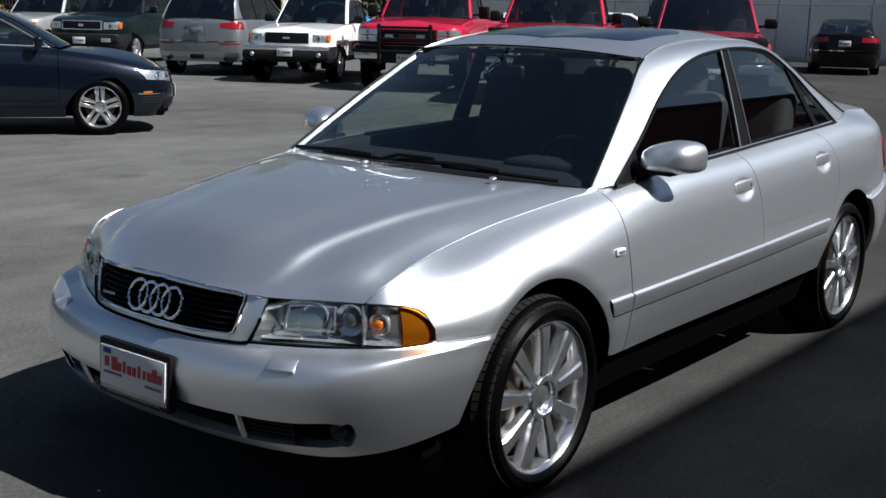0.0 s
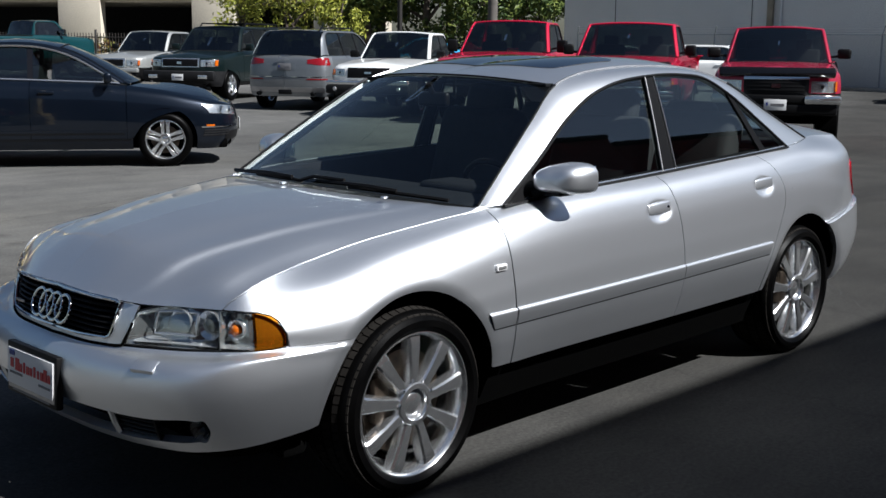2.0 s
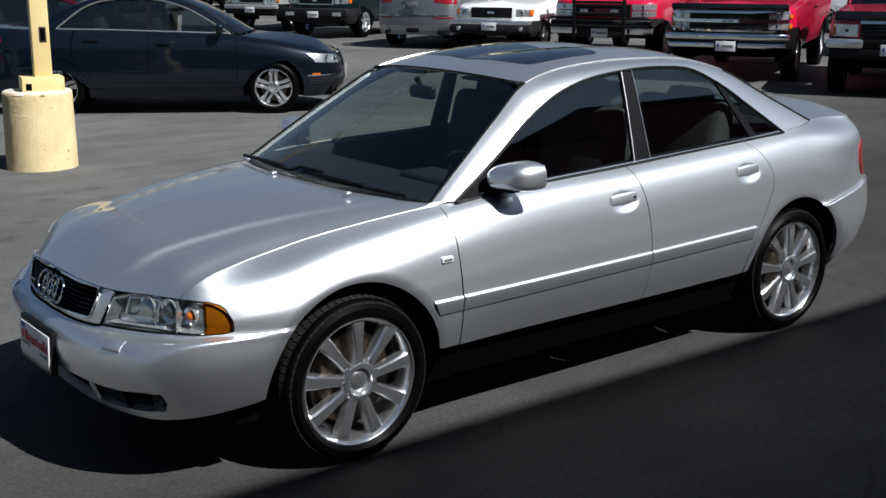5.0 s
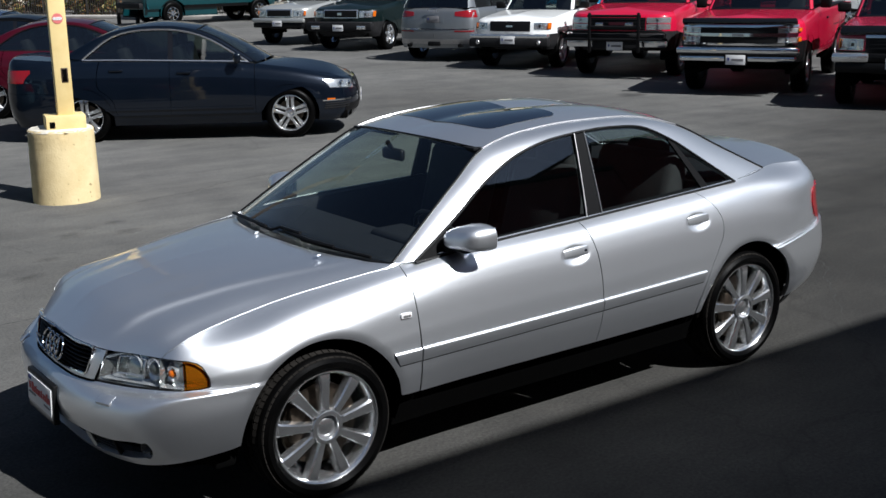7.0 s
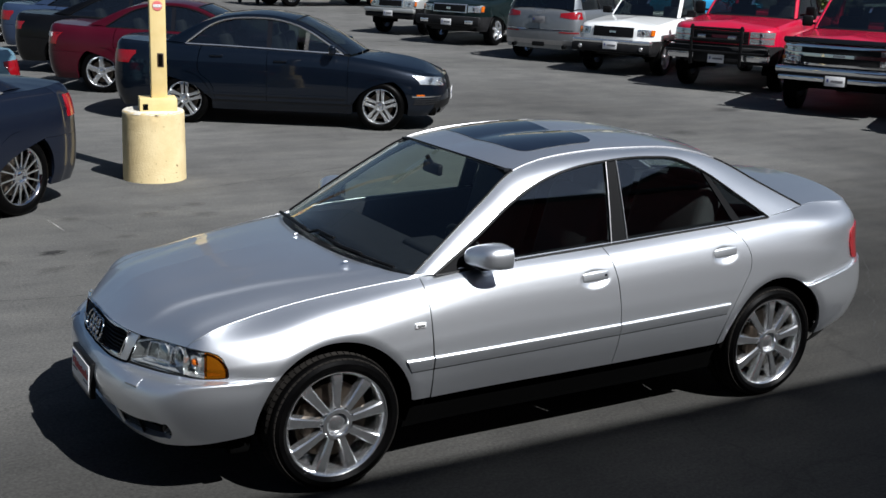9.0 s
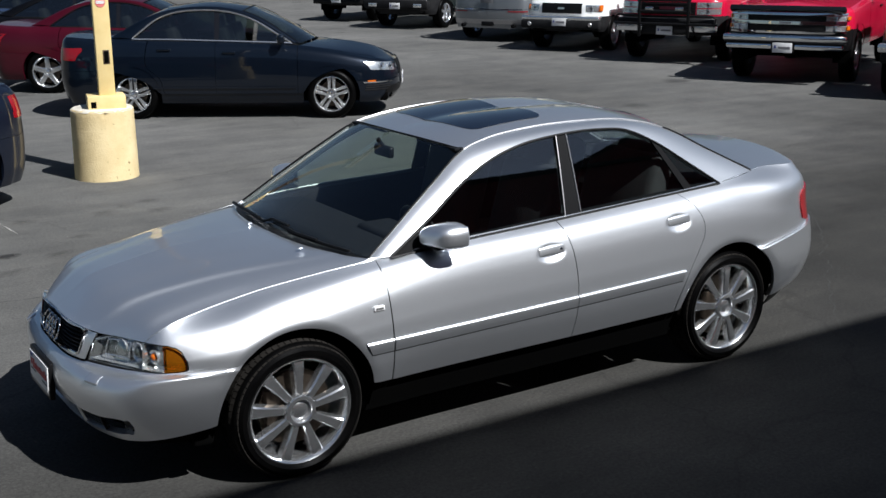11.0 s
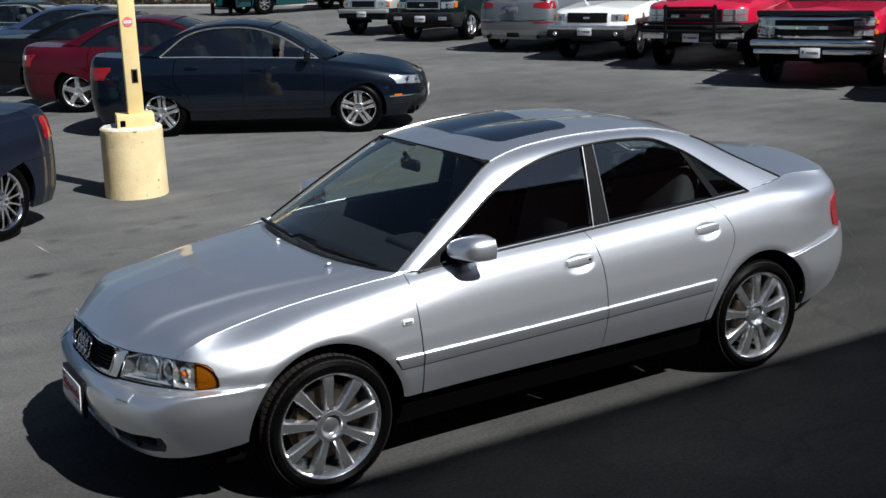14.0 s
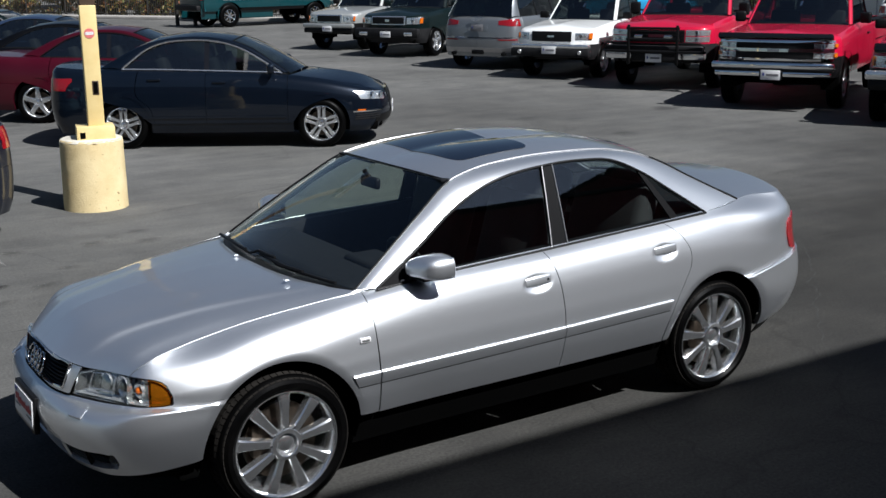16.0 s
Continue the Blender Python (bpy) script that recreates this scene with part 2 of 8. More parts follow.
def curve(points, n=40, smooth=True):
    """n points evenly along a smooth (or straight) line through the points given."""
    p = np.asarray(points, float)
    k = np.r_[0, np.cumsum(np.linalg.norm(np.diff(p, axis=0), axis=1))]
    fine = np.linspace(0, k[-1], 400)
    q = hermite(k, p, fine) if smooth else np.stack([np.interp(fine, k, c) for c in p.T], 1)
    d = np.r_[0, np.cumsum(np.linalg.norm(np.diff(q, axis=0), axis=1))]
    s = np.linspace(0, d[-1], n)
    return np.stack([np.interp(s, d, c) for c in q.T], 1)


def coons(bottom, top, left, right):
    """A patch of (nv, nu, k) points between four border lines."""
    nu, nv = len(bottom), len(left)
    w = np.linspace(0, 1, nv)[:, None]
    left = left + (1 - w) * (bottom[0] - left[0]) + w * (top[0] - left[-1])
    right = right + (1 - w) * (bottom[-1] - right[0]) + w * (top[-1] - right[-1])
    u, v = np.linspace(0, 1, nu)[None, :, None], np.linspace(0, 1, nv)[:, None, None]
    b, t, l, r = bottom[None], top[None], left[:, None], right[:, None]
    c = (1 - u) * (1 - v) * bottom[0] + u * (1 - v) * bottom[-1] + (1 - u) * v * top[0] + u * v * top[-1]
    return (1 - v) * b + v * t + (1 - u) * l + u * r - c


def sheet(name, grid, mat, parent, mirror=False, flange=0.014, label="", outward=None, lift=0.0, smooth=38, both=False):
    """A pressed panel from a (nv, nu, 3) grid: its skin, with borders turned inwards. both: the other half joined on across y = 0."""
    g = np.array(grid, float)
    if mirror:
        g = g * (1, -1, 1)
    du, dv = np.gradient(g, axis=1), np.gradient(g, axis=0)
    nrm = np.cross(du, dv)
    nrm /= np.linalg.norm(nrm, axis=2, keepdims=True) + 1e-12
    out = g - (np.asarray(outward, float) if outward is not None else np.array((g[..., 0].mean() * 0.8, 0, 0.45)))
    flip = (nrm * out).sum() < 0
    if flip:
        nrm = -nrm
    if lift:
        g = g + nrm * lift
    nv, nu = g.shape[:2]
    verts = list(g.reshape(-1, 3))
    faces = []
    for i in range(nv - 1):
        for j in range(nu - 1):
            q = (i * nu + j, i * nu + j + 1, (i + 1) * nu + j + 1, (i + 1) * nu + j)
            faces.append(q[::-1] if flip else q)
    if flange:
        loop = [(0, j) for j in range(nu)] + [(i, nu - 1) for i in range(1, nv)] + [(nv - 1, j) for j in range(nu - 2, -1, -1)] + [(i, 0) for i in range(nv - 2, 0, -1)]
        base = len(verts)
        verts += [g[i, j] - nrm[i, j] * flange for i, j in loop]
        for k, (i, j) in enumerate(loop):
            i2, j2 = loop[(k + 1) % len(loop)]
            k2 = (k + 1) % len(loop)
            q = (i * nu + j, base + k, base + k2, i2 * nu + j2)
            faces.append(q[::-1] if flip else q)
    if both:
        base = len(verts)
        verts += [(x, -y, z) for x, y, z in verts]
        faces += [tuple(base + v for v in f[::-1]) for f in faces]
    me = bpy.data.meshes.new(name)
    me.from_pydata([tuple(map(float, v)) for v in verts], [], faces)
    bm = bmesh.new()
    bm.from_mesh(me)
    bmesh.ops.remove_doubles(bm, verts=bm.verts, dist=2e-4)
    bm.to_mesh(me)
    bm.free()
    return finish(name, me, mat, parent, label, smooth)


def words(name, text, size, mat, parent, m, depth=0.001, label="", width=None):
    """Raised lettering in the built-in font as a mesh."""
    c = bpy.data.curves.new(name, "FONT")
    c.body, c.size, c.align_x, c.align_y, c.extrude = text, size, "CENTER", "CENTER", depth
    tmp = bpy.data.objects.new(name, c)
    scene.collection.objects.link(tmp)
    bpy.context.view_layer.update()
    me = bpy.data.meshes.new_from_object(tmp.evaluated_get(bpy.context.evaluated_depsgraph_get()))
    bpy.data.objects.remove(tmp)
    if width:
        xs = [v.co.x for v in me.vertices]
        k = width / (max(xs) - min(xs))
        for v in me.vertices:
            v.co.x *= k
    me.transform(m)
    me.materials.clear()
    return finish(name, me, mat, parent, label, 0)


# ---- car bodies ----
class Body:
    """The skin of a car below its windows. It faces -x. A plan outline, numbered by t from the nose round one side to the tail, and upright
    sections of (inset from the outline, height), from the sill (p = 0) to the bonnet, window or boot line (p = 1)."""

    def __init__(self, outline, sections):
        o = np.asarray(outline, float)
        self.nt, self.np_ = 900, 200
        self.last = len(o) - 1
        self.t = np.linspace(0, self.last, self.nt)
        pos = hermite(range(len(o)), o, self.t)
        tan = np.gradient(pos, axis=0)
        tan[0], tan[-1] = (0, 1), (0, -1)
        tan /= np.linalg.norm(tan, axis=1, keepdims=True)
        nrm = np.stack([-tan[:, 1], tan[:, 0]], 1)
        knots = [s[0] for s in sections]
        net = hermite(knots, [np.ravel(s[1]) for s in sections], self.t).reshape(self.nt, -1, 2)
        self.p = np.linspace(0, 1, self.np_)
        m = net.shape[1]
        prof = hermite(np.linspace(0, 1, m), net.transpose(1, 0, 2).reshape(m, -1), self.p).reshape(self.np_, self.nt, 2).transpose(1, 0, 2)
        xy = pos[:, None] - nrm[:, None] * prof[..., :1]
        self.grid = np.concatenate([xy, prof[..., 1:]], 2)
        self.grid[..., 1] = np.maximum(self.grid[..., 1], 0)
        self.dents, self.rolls = [], []

    def at(self, tp):
        """Places on the skin for an array of (t, p)."""
        tp = np.asarray(tp, float)
        a = np.clip(tp[..., 0] / self.last, 0, 1) * (self.nt - 1)
        b = np.clip(tp[..., 1], 0, 1) * (self.np_ - 1)
        i, j = np.minimum(a.astype(int), self.nt - 2), np.minimum(b.astype(int), self.np_ - 2)
        u, v = (a - i)[..., None], (b - j)[..., None]
        g = self.grid
        q = g[i, j] * (1 - u) * (1 - v) + g[i + 1, j] * u * (1 - v) + g[i, j + 1] * (1 - u) * v + g[i + 1, j + 1] * u * v
        for x, z, rx, rz, depth in self.dents:
            r = ((q[..., 0] - x) / rx) ** 2 + ((q[..., 2] - z) / rz) ** 2
            q[..., 1] -= depth * np.clip(1.25 * (1 - r), 0, 1)
        for x, z, rad, wide, depth in self.rolls:
            r = (np.hypot(q[..., 0] - x, q[..., 2] - z) - rad) / wide
            q[..., 1] -= depth * np.clip(1 - r, 0, 1) ** 2 * (q[..., 1] > 0.6) * (r > -1)
        return q

    def find(self, points, axis=0, t0=0.0, t1=99.0):
        """(t, p) of points given as (x, z), or (y, z) with axis=1, within a stretch of t."""
        lo = int(t0 / self.last * (self.nt - 1))
        hi = int(min(t1, self.last) / self.last * (self.nt - 1)) + 1
        g = self.grid[lo:hi][..., [axis, 2]]
        out = []
        for pt in points:
            d = ((g - pt) ** 2).sum(-1)
            i, j = np.unravel_index(d.argmin(), d.shape)
            i2, j2 = min(max(i, 1), g.shape[0] - 2), min(max(j, 1), g.shape[1] - 2)
            jac = np.stack([(g[i2 + 1, j2] - g[i2 - 1, j2]) / 2, (g[i2, j2 + 1] - g[i2, j2 - 1]) / 2], 1)
            step = np.linalg.lstsq(jac, np.asarray(pt) - g[i2, j2], rcond=None)[0]
            step = np.clip(step, -1.5, 1.5)
            out.append(((lo + i2 + step[0]) / (self.nt - 1) * self.last, min(max((j2 + step[1]) / (self.np_ - 1), 0), 1)))
        return np.array(out)

    def level(self, t, z):
        """(t, p) at heights z along stretches of t."""
        out = []
        for a, h in zip(np.atleast_1d(t), np.atleast_1d(z)):
            col = self.grid[min(int(round(a / self.last * (self.nt - 1))), self.nt - 1), :, 2]
            j = int(np.argmin(np.abs(col - h)))
            k = min(max(j, 1), self.np_ - 2)
            slope = (col[k + 1] - col[k - 1]) / 2
            step = min(max((h - col[j]) / slope, -0.5), 0.5) if abs(slope) > 1e-5 else 0.0
            out.append((a, min(max((j + step) / (self.np_ - 1), 0), 1)))
        return np.array(out)

    def t_of(self, x, p=0.35):
        j = int(p * (self.np_ - 1))
        return float(np.interp(x, self.grid[:, j, 0], self.t))


def line(body, pts, n=30, smooth=True, **kw):
    """A line on the skin through side-view points (x, z), as (t, p)."""
    return body.find(curve(pts, n, smooth), **kw)


def arc_pts(cx, cz, r, a0, a1, n=16):
    return [(cx + r * math.cos(radians(a0 + (a1 - a0) * k / (n - 1))), cz + r * math.sin(radians(a0 + (a1 - a0) * k / (n - 1)))) for k in range(n)]


def shrink(tp, body, gap):
    """Draws a (t, p) patch in by half a shut line on all sides."""
    g = body.at(tp)
    lu = np.linalg.norm(np.diff(g, axis=1), axis=2).sum(1).mean()
    lv = np.linalg.norm(np.diff(g, axis=0), axis=2).sum(0).mean()
    nv, nu = tp.shape[:2]
    eu, ev = gap / max(lu, 0.05), gap / max(lv, 0.05)
    u = np.linspace(eu, 1 - eu, nu) * (nu - 1)
    v = np.linspace(ev, 1 - ev, nv) * (nv - 1)
    i = np.minimum(u.astype(int), nu - 2)
    tp = tp[:, i] * (1 - (u - i))[None, :, None] + tp[:, i + 1] * (u - i)[None, :, None]
    j = np.minimum(v.astype(int), nv - 2)
    return tp[j] * (1 - (v - j))[:, None, None] + tp[j + 1] * (v - j)[:, None, None]


def pressed(name, body, bottom, top, left, right, mat, parent, gap=0.0025, flange=0.006, label="", both=False, lift=0.0):
    """A panel of the skin on both sides of the car (or one across it), between four lines of (t, p)."""
    tp = coons(bottom, top, left, right)
    if gap:
        tp = shrink(tp, body, gap)
    g = body.at(tp)
    if both:
        return sheet(name, g, mat, parent, flange=flange, label=label, both=True, lift=lift)
    return [sheet(name, g, mat, parent, mirror=s, flange=flange, label=label, lift=lift) for s in (True, False)]


def raw_blocks(radius, width, side, n=66):
    """The tread: ribs cut across by grooves."""
    verts, faces = [], []
    for y0, y1, ra, rb in ((0.004, 0.055, radius - 0.012, radius + 0.008), (0.063, 0.102, radius + 0.008, radius + 0.008), (0.111, 0.150, radius + 0.008, radius + 0.008), (0.158, 0.205, radius + 0.008, radius - 0.010)):
        for k in range(n):
            a0, a1 = 2 * math.pi * k / n, 2 * math.pi * (k + 0.84) / n
            i = len(verts)
            for a, r_, y in ((a0, ra, y0), (a1, ra, y0), (a1 + 0.02, rb, y1), (a0 + 0.02, rb, y1)):
                verts.append((r_ * math.cos(a), -side * y, r_ * math.sin(a)))
            for a, y in ((a0, y0), (a1, y0), (a1 + 0.02, y1), (a0 + 0.02, y1)):
                verts.append(((radius - 0.016) * math.cos(a), -side * y, (radius - 0.016) * math.sin(a)))
            q = [(i, i + 1, i + 2, i + 3), (i, i + 4, i + 5, i + 1), (i + 1, i + 5, i + 6, i + 2), (i + 2, i + 6, i + 7, i + 3), (i + 3, i + 7, i + 4, i)]
            faces += q if side < 0 else [f[::-1] for f in q]
    return raw("tread", verts, faces, TREAD, smooth=0)


def spoke_wheel(parent, x, y, side, radius, rim, width, spokes, style, mat, cap=None, n=64, tread=False):
    """A wheel with its tyre: rim radius, spokes of a style; side -1 or 1 is the way that it faces."""
    hub = Vector((x, y, radius))

    def turned(profile, k=n):
        return lathe_bm([(r, side * h) for r, h in profile], k, "y", hub)

    wheel = part("wheel", turned([(rim - 0.012, -width), (rim - 0.020, -width * 0.6), (rim - 0.014, -0.045), (rim - 0.004, -0.012),
                                  (rim + 0.006, -0.002), (rim + 0.013, -0.004), (rim + 0.013, -0.014)]), mat, parent)
    sw = (radius - rim)
    part("tyre", turned([(rim + 0.004, -0.010), (rim + 0.016, 0.004), (rim + sw * 0.35, 0.012), (rim + sw * 0.62, 0.011), (radius - 0.020, 0.000), (radius - 0.006, -0.014), (radius, -0.030),
                         (radius, -width * 0.27), (radius - 0.008, -width * 0.275), (radius - 0.008, -width * 0.31), (radius, -width * 0.315), (radius + 0.001, -width * 0.5),
                         (radius - 0.008, -width * 0.505), (radius - 0.008, -width * 0.54), (radius + 0.001, -width * 0.545), (radius, -width * 0.75), (radius - 0.008, -width * 0.755),
                         (radius - 0.008, -width * 0.79), (radius, -width * 0.795), (radius - 0.008, -width * 0.98), (radius - 0.035, -width * 1.02), (rim, -width)], n), RUBBER, wheel, "black rubber tyre")
    bm = bmesh.new()
    hubr = rim * 0.27
    for k in range(spokes):
        a = 2 * math.pi * (k + 0.25) / spokes
        outs = [0.0]
        if style == "pair":
            outs = [-0.031, 0.031]
        for off in outs:
            w0, w1 = {"nine": (0.034, 0.048), "pair": (0.034, 0.042), "five": (0.075, 0.062), "fan": (0.020, 0.017), "seven": (0.050, 0.044)}[style]
            rows = []
            for r, w, h, d in ((hubr * 0.9, w0 * 1.2, -0.010, 0.030), (hubr * 1.2, w0 * 1.0, -0.009, 0.034), (rim * 0.58, (w0 + w1) / 2 * 0.94, -0.008, 0.040), (rim * 0.80, w1, -0.008, 0.040), (rim * 0.92, w1 * 1.08, -0.009, 0.036), (rim - 0.004, w1 * 1.25, -0.013, 0.03)):
                ring = []
                for across, deep in ((-0.62, -d), (-0.57, -d * 0.5), (-0.52, -0.0075), (-0.38, 0.0), (0.38, 0.0), (0.52, -0.0075), (0.57, -d * 0.5), (0.62, -d)):
                    ca, sa = math.cos(a), math.sin(a)
                    px, pz = r * ca - (across * w + off) * sa, r * sa + (across * w + off) * ca
                    ring.append(bm.verts.new(hub + Vector((px, side * (h + deep), pz))))
                rows.append(ring)
            for p, q in zip(rows, rows[1:]):
                for i in range(7):
                    bm.faces.new((p[i], p[i + 1], q[i + 1], q[i]))
    bmesh.ops.recalc_face_normals(bm, faces=bm.faces)
    # spokes face outwards
    bm.faces.ensure_lookup_table()
    if sum(f.normal.y * side for f in bm.faces) < 0:
        bmesh.ops.reverse_faces(bm, faces=bm.faces)
    part("spokes", bm, mat, wheel, smooth=16)
    part("hub", turned([(hubr * 0.74, -0.030), (hubr * 0.80, -0.006), (hubr * 0.86, -0.002), (hubr * 1.10, -0.004), (hubr * 1.18, -0.010), (hubr * 1.25, -0.035)], 36), mat, wheel)
    part("hub_cap", turned([(0.001, -0.012), (hubr * 0.50, -0.014), (hubr * 0.66, -0.020), (hubr * 0.76, -0.028)], 36), cap or mat, wheel)
    if tread:
        block = raw_blocks(radius, width, side)
        block.parent = wheel
        block.location = hub
    part("brake_disc", turned([(0.001, -0.075), (rim * 0.74, -0.075), (rim * 0.74, -0.10), (0.001, -0.10)], 36), STEEL, wheel, "worn steel brake disc")
    return wheel


def bolts(wheel, x, y, side, radius, r, n, mat):
    first = None
    for k in range(n):
        a = 2 * math.pi * (k + 0.5) / n
        if first is None:
            first = part("wheel_bolt", lathe_bm([(0.001, side * -0.002), (0.005, side * -0.002), (0.0065, side * -0.006), (0.0065, side * -0.010)], 6, "y"), mat, wheel)
            o = first
        else:
            o = new("wheel_bolt", first.data)
            o.parent = wheel
        o.location = (x + r * math.cos(a), y, radius + r * math.sin(a))


def well(parent, x, y, side, r, deep=0.26, edge=None):
    """The dark liner of a wheel arch, just inside the skin's edge where that is given."""
    bm = bmesh.new()
    rows = []
    for k in range(17):
        a = radians(-12 + 204 * k / 16)
        yo = y if edge is None else side * edge[k]
        rows.append([bm.verts.new((x + r * math.cos(a), q, r * math.sin(a) + 0.317)) for q in (yo - side * 0.012, y - side * deep)])
    for a, b in zip(rows, rows[1:]):
        bm.faces.new((a[0], b[0], b[1], a[1]))
    bm.faces.new([q[1] for q in rows])
    part("wheel_arch_liner", bm, UNDER, parent)


def bar_plate(parent, m, text="bars", w=0.305, h=0.152, name="number_plate", back=None):
    """A dealer's plate: white with printed bars."""
    p = part(name, box_bm((w, 0.006, h), bevel=0.002, m=m), back or PLATEWHITE, parent)
    part("print", box_bm((w * 0.6, 0.002, h * 0.22), bevel=0.0, m=m @ Matrix.Translation((w * 0.1, -0.0045, 0))), PLATEGREY, p)
    part("print", box_bm((w * 0.09, 0.002, h * 0.3), bevel=0.0, m=m @ Matrix.Translation((-w * 0.36, -0.0045, 0.01))), PLATEBLUE, p)
    return p


# ---- the lot and what stands round it ----
def asphalt():
    m = material("asphalt", (0.10, 0.10, 0.10), 0.9, spec=0.18)
    L = m.node_tree.links.new
    big = noise_tex(m, 0.16, 6.0, 0.62)
    tone = ramp(m, big.outputs[0], [(0.30, (0.064, 0.063, 0.061)), (0.48, (0.096, 0.095, 0.092)), (0.68, (0.138, 0.136, 0.132))])
    mid = noise_tex(m, 1.4, 5.0, 0.65)
    blot = ramp(m, mid.outputs[0], [(0.30, (0.80, 0.80, 0.81)), (0.48, (0.98, 0.98, 0.98)), (0.70, (1.14, 1.13, 1.11))])
    fine = noise_tex(m, 55.0, 5.0, 0.8)
    grain = ramp(m, fine.outputs[0], [(0.28, (0.50, 0.50, 0.50)), (0.72, (1.52, 1.52, 1.50))])
    # drag marks and dust lie along the way the cars drive
    place = m.node_tree.nodes.new("ShaderNodeTexCoord")
    lay = m.node_tree.nodes.new("ShaderNodeMapping")
    lay.inputs["Rotation"].default_value = (0, 0, radians(24))
    lay.inputs["Scale"].default_value = (0.55, 3.4, 1.0)
    L(place.outputs["Object"], lay.inputs["Vector"])
    drag = noise_tex(m, 1.0, 5.0, 0.7)
    L(lay.outputs[0], drag.inputs["Vector"])
    streak = ramp(m, drag.outputs[0], [(0.30, (0.86, 0.86, 0.86)), (0.50, (1, 1, 1)), (0.72, (1.17, 1.16, 1.14))])
    prev = tone.outputs[0]
    for other in (blot, streak, grain):
        mix = m.node_tree.nodes.new("ShaderNodeMix")
        mix.data_type, mix.blend_type = "RGBA", "MULTIPLY"
        mix.inputs[0].default_value = 1.0
        L(prev, mix.inputs[6])
        L(other.outputs[0], mix.inputs[7])
        prev = mix.outputs[2]
    # hairline cracks and dark drip stains
    co = m.node_tree.nodes.new("ShaderNodeTexCoord")
    warp = noise_tex(m, 0.9, 3.0)
    add = m.node_tree.nodes.new("ShaderNodeMixRGB")
    add.blend_type = "ADD"
    add.inputs[0].default_value = 0.9
    L(co.outputs["Object"], add.inputs[1])
    L(warp.outputs[1], add.inputs[2])
    cell = m.node_tree.nodes.new("ShaderNodeTexVoronoi")
    cell.feature = "DISTANCE_TO_EDGE"
    cell.inputs["Scale"].default_value = 0.21
    L(add.outputs[0], cell.inputs["Vector"])
    crack = ramp(m, cell.outputs[0], [(0.0, (0.80, 0.80, 0.80)), (0.004, (1, 1, 1))])
    spot = m.node_tree.nodes.new("ShaderNodeTexVoronoi")
    spot.inputs["Scale"].default_value = 0.55
    L(add.outputs[0], spot.inputs["Vector"])
    stain = ramp(m, spot.outputs[0], [(0.06, (0.52, 0.52, 0.53)), (0.17, (1, 1, 1))])
    for other in (crack, stain):
        mix = m.node_tree.nodes.new("ShaderNodeMix")
        mix.data_type, mix.blend_type = "RGBA", "MULTIPLY"
        mix.inputs[0].default_value = 1.0
        L(prev, mix.inputs[6])
        L(other.outputs[0], mix.inputs[7])
        prev = mix.outputs[2]
    # the bay along the building: darker paving with its shade painted in, uneven edge
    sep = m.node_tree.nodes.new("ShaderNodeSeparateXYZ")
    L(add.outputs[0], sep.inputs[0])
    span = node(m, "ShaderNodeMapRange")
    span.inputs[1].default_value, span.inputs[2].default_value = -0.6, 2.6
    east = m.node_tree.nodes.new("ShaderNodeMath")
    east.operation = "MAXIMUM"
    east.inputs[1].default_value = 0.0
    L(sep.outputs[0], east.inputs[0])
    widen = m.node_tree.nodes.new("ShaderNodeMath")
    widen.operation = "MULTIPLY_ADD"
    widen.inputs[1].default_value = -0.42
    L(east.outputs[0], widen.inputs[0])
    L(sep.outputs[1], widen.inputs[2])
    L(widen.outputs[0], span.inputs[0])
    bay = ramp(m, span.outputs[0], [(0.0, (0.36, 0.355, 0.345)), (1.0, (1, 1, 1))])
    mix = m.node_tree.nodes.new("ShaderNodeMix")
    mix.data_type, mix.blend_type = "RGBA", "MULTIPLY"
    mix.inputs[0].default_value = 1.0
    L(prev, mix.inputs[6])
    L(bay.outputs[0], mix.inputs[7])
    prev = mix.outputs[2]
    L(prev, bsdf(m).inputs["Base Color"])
    rel = noise_tex(m, 120.0, 4.0, 0.7)
    b = node(m, "ShaderNodeBump", Strength=0.35, Distance=0.006)
    L(rel.outputs[0], b.inputs["Height"])
    L(b.outputs[0], bsdf(m).inputs["Normal"])
    return m


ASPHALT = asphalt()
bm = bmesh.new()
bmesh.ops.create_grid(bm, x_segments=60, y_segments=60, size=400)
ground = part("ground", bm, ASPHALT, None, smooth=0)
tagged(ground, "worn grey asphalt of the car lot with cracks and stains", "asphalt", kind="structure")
STUCCO = mottled("grey_stucco", (0.77, 0.755, 0.715), (0.84, 0.825, 0.785), 0.5, 0.85, 0.3, 40, fine=30)
REDWALL = mottled("dark_red_siding", (0.10, 0.018, 0.016), (0.15, 0.028, 0.024), 0.7, 0.8, 0.2, 30)
BEIGE = mottled("beige_concrete", (0.58, 0.52, 0.41), (0.68, 0.61, 0.49), 0.4, 0.85, 0.2, 30, fine=18)
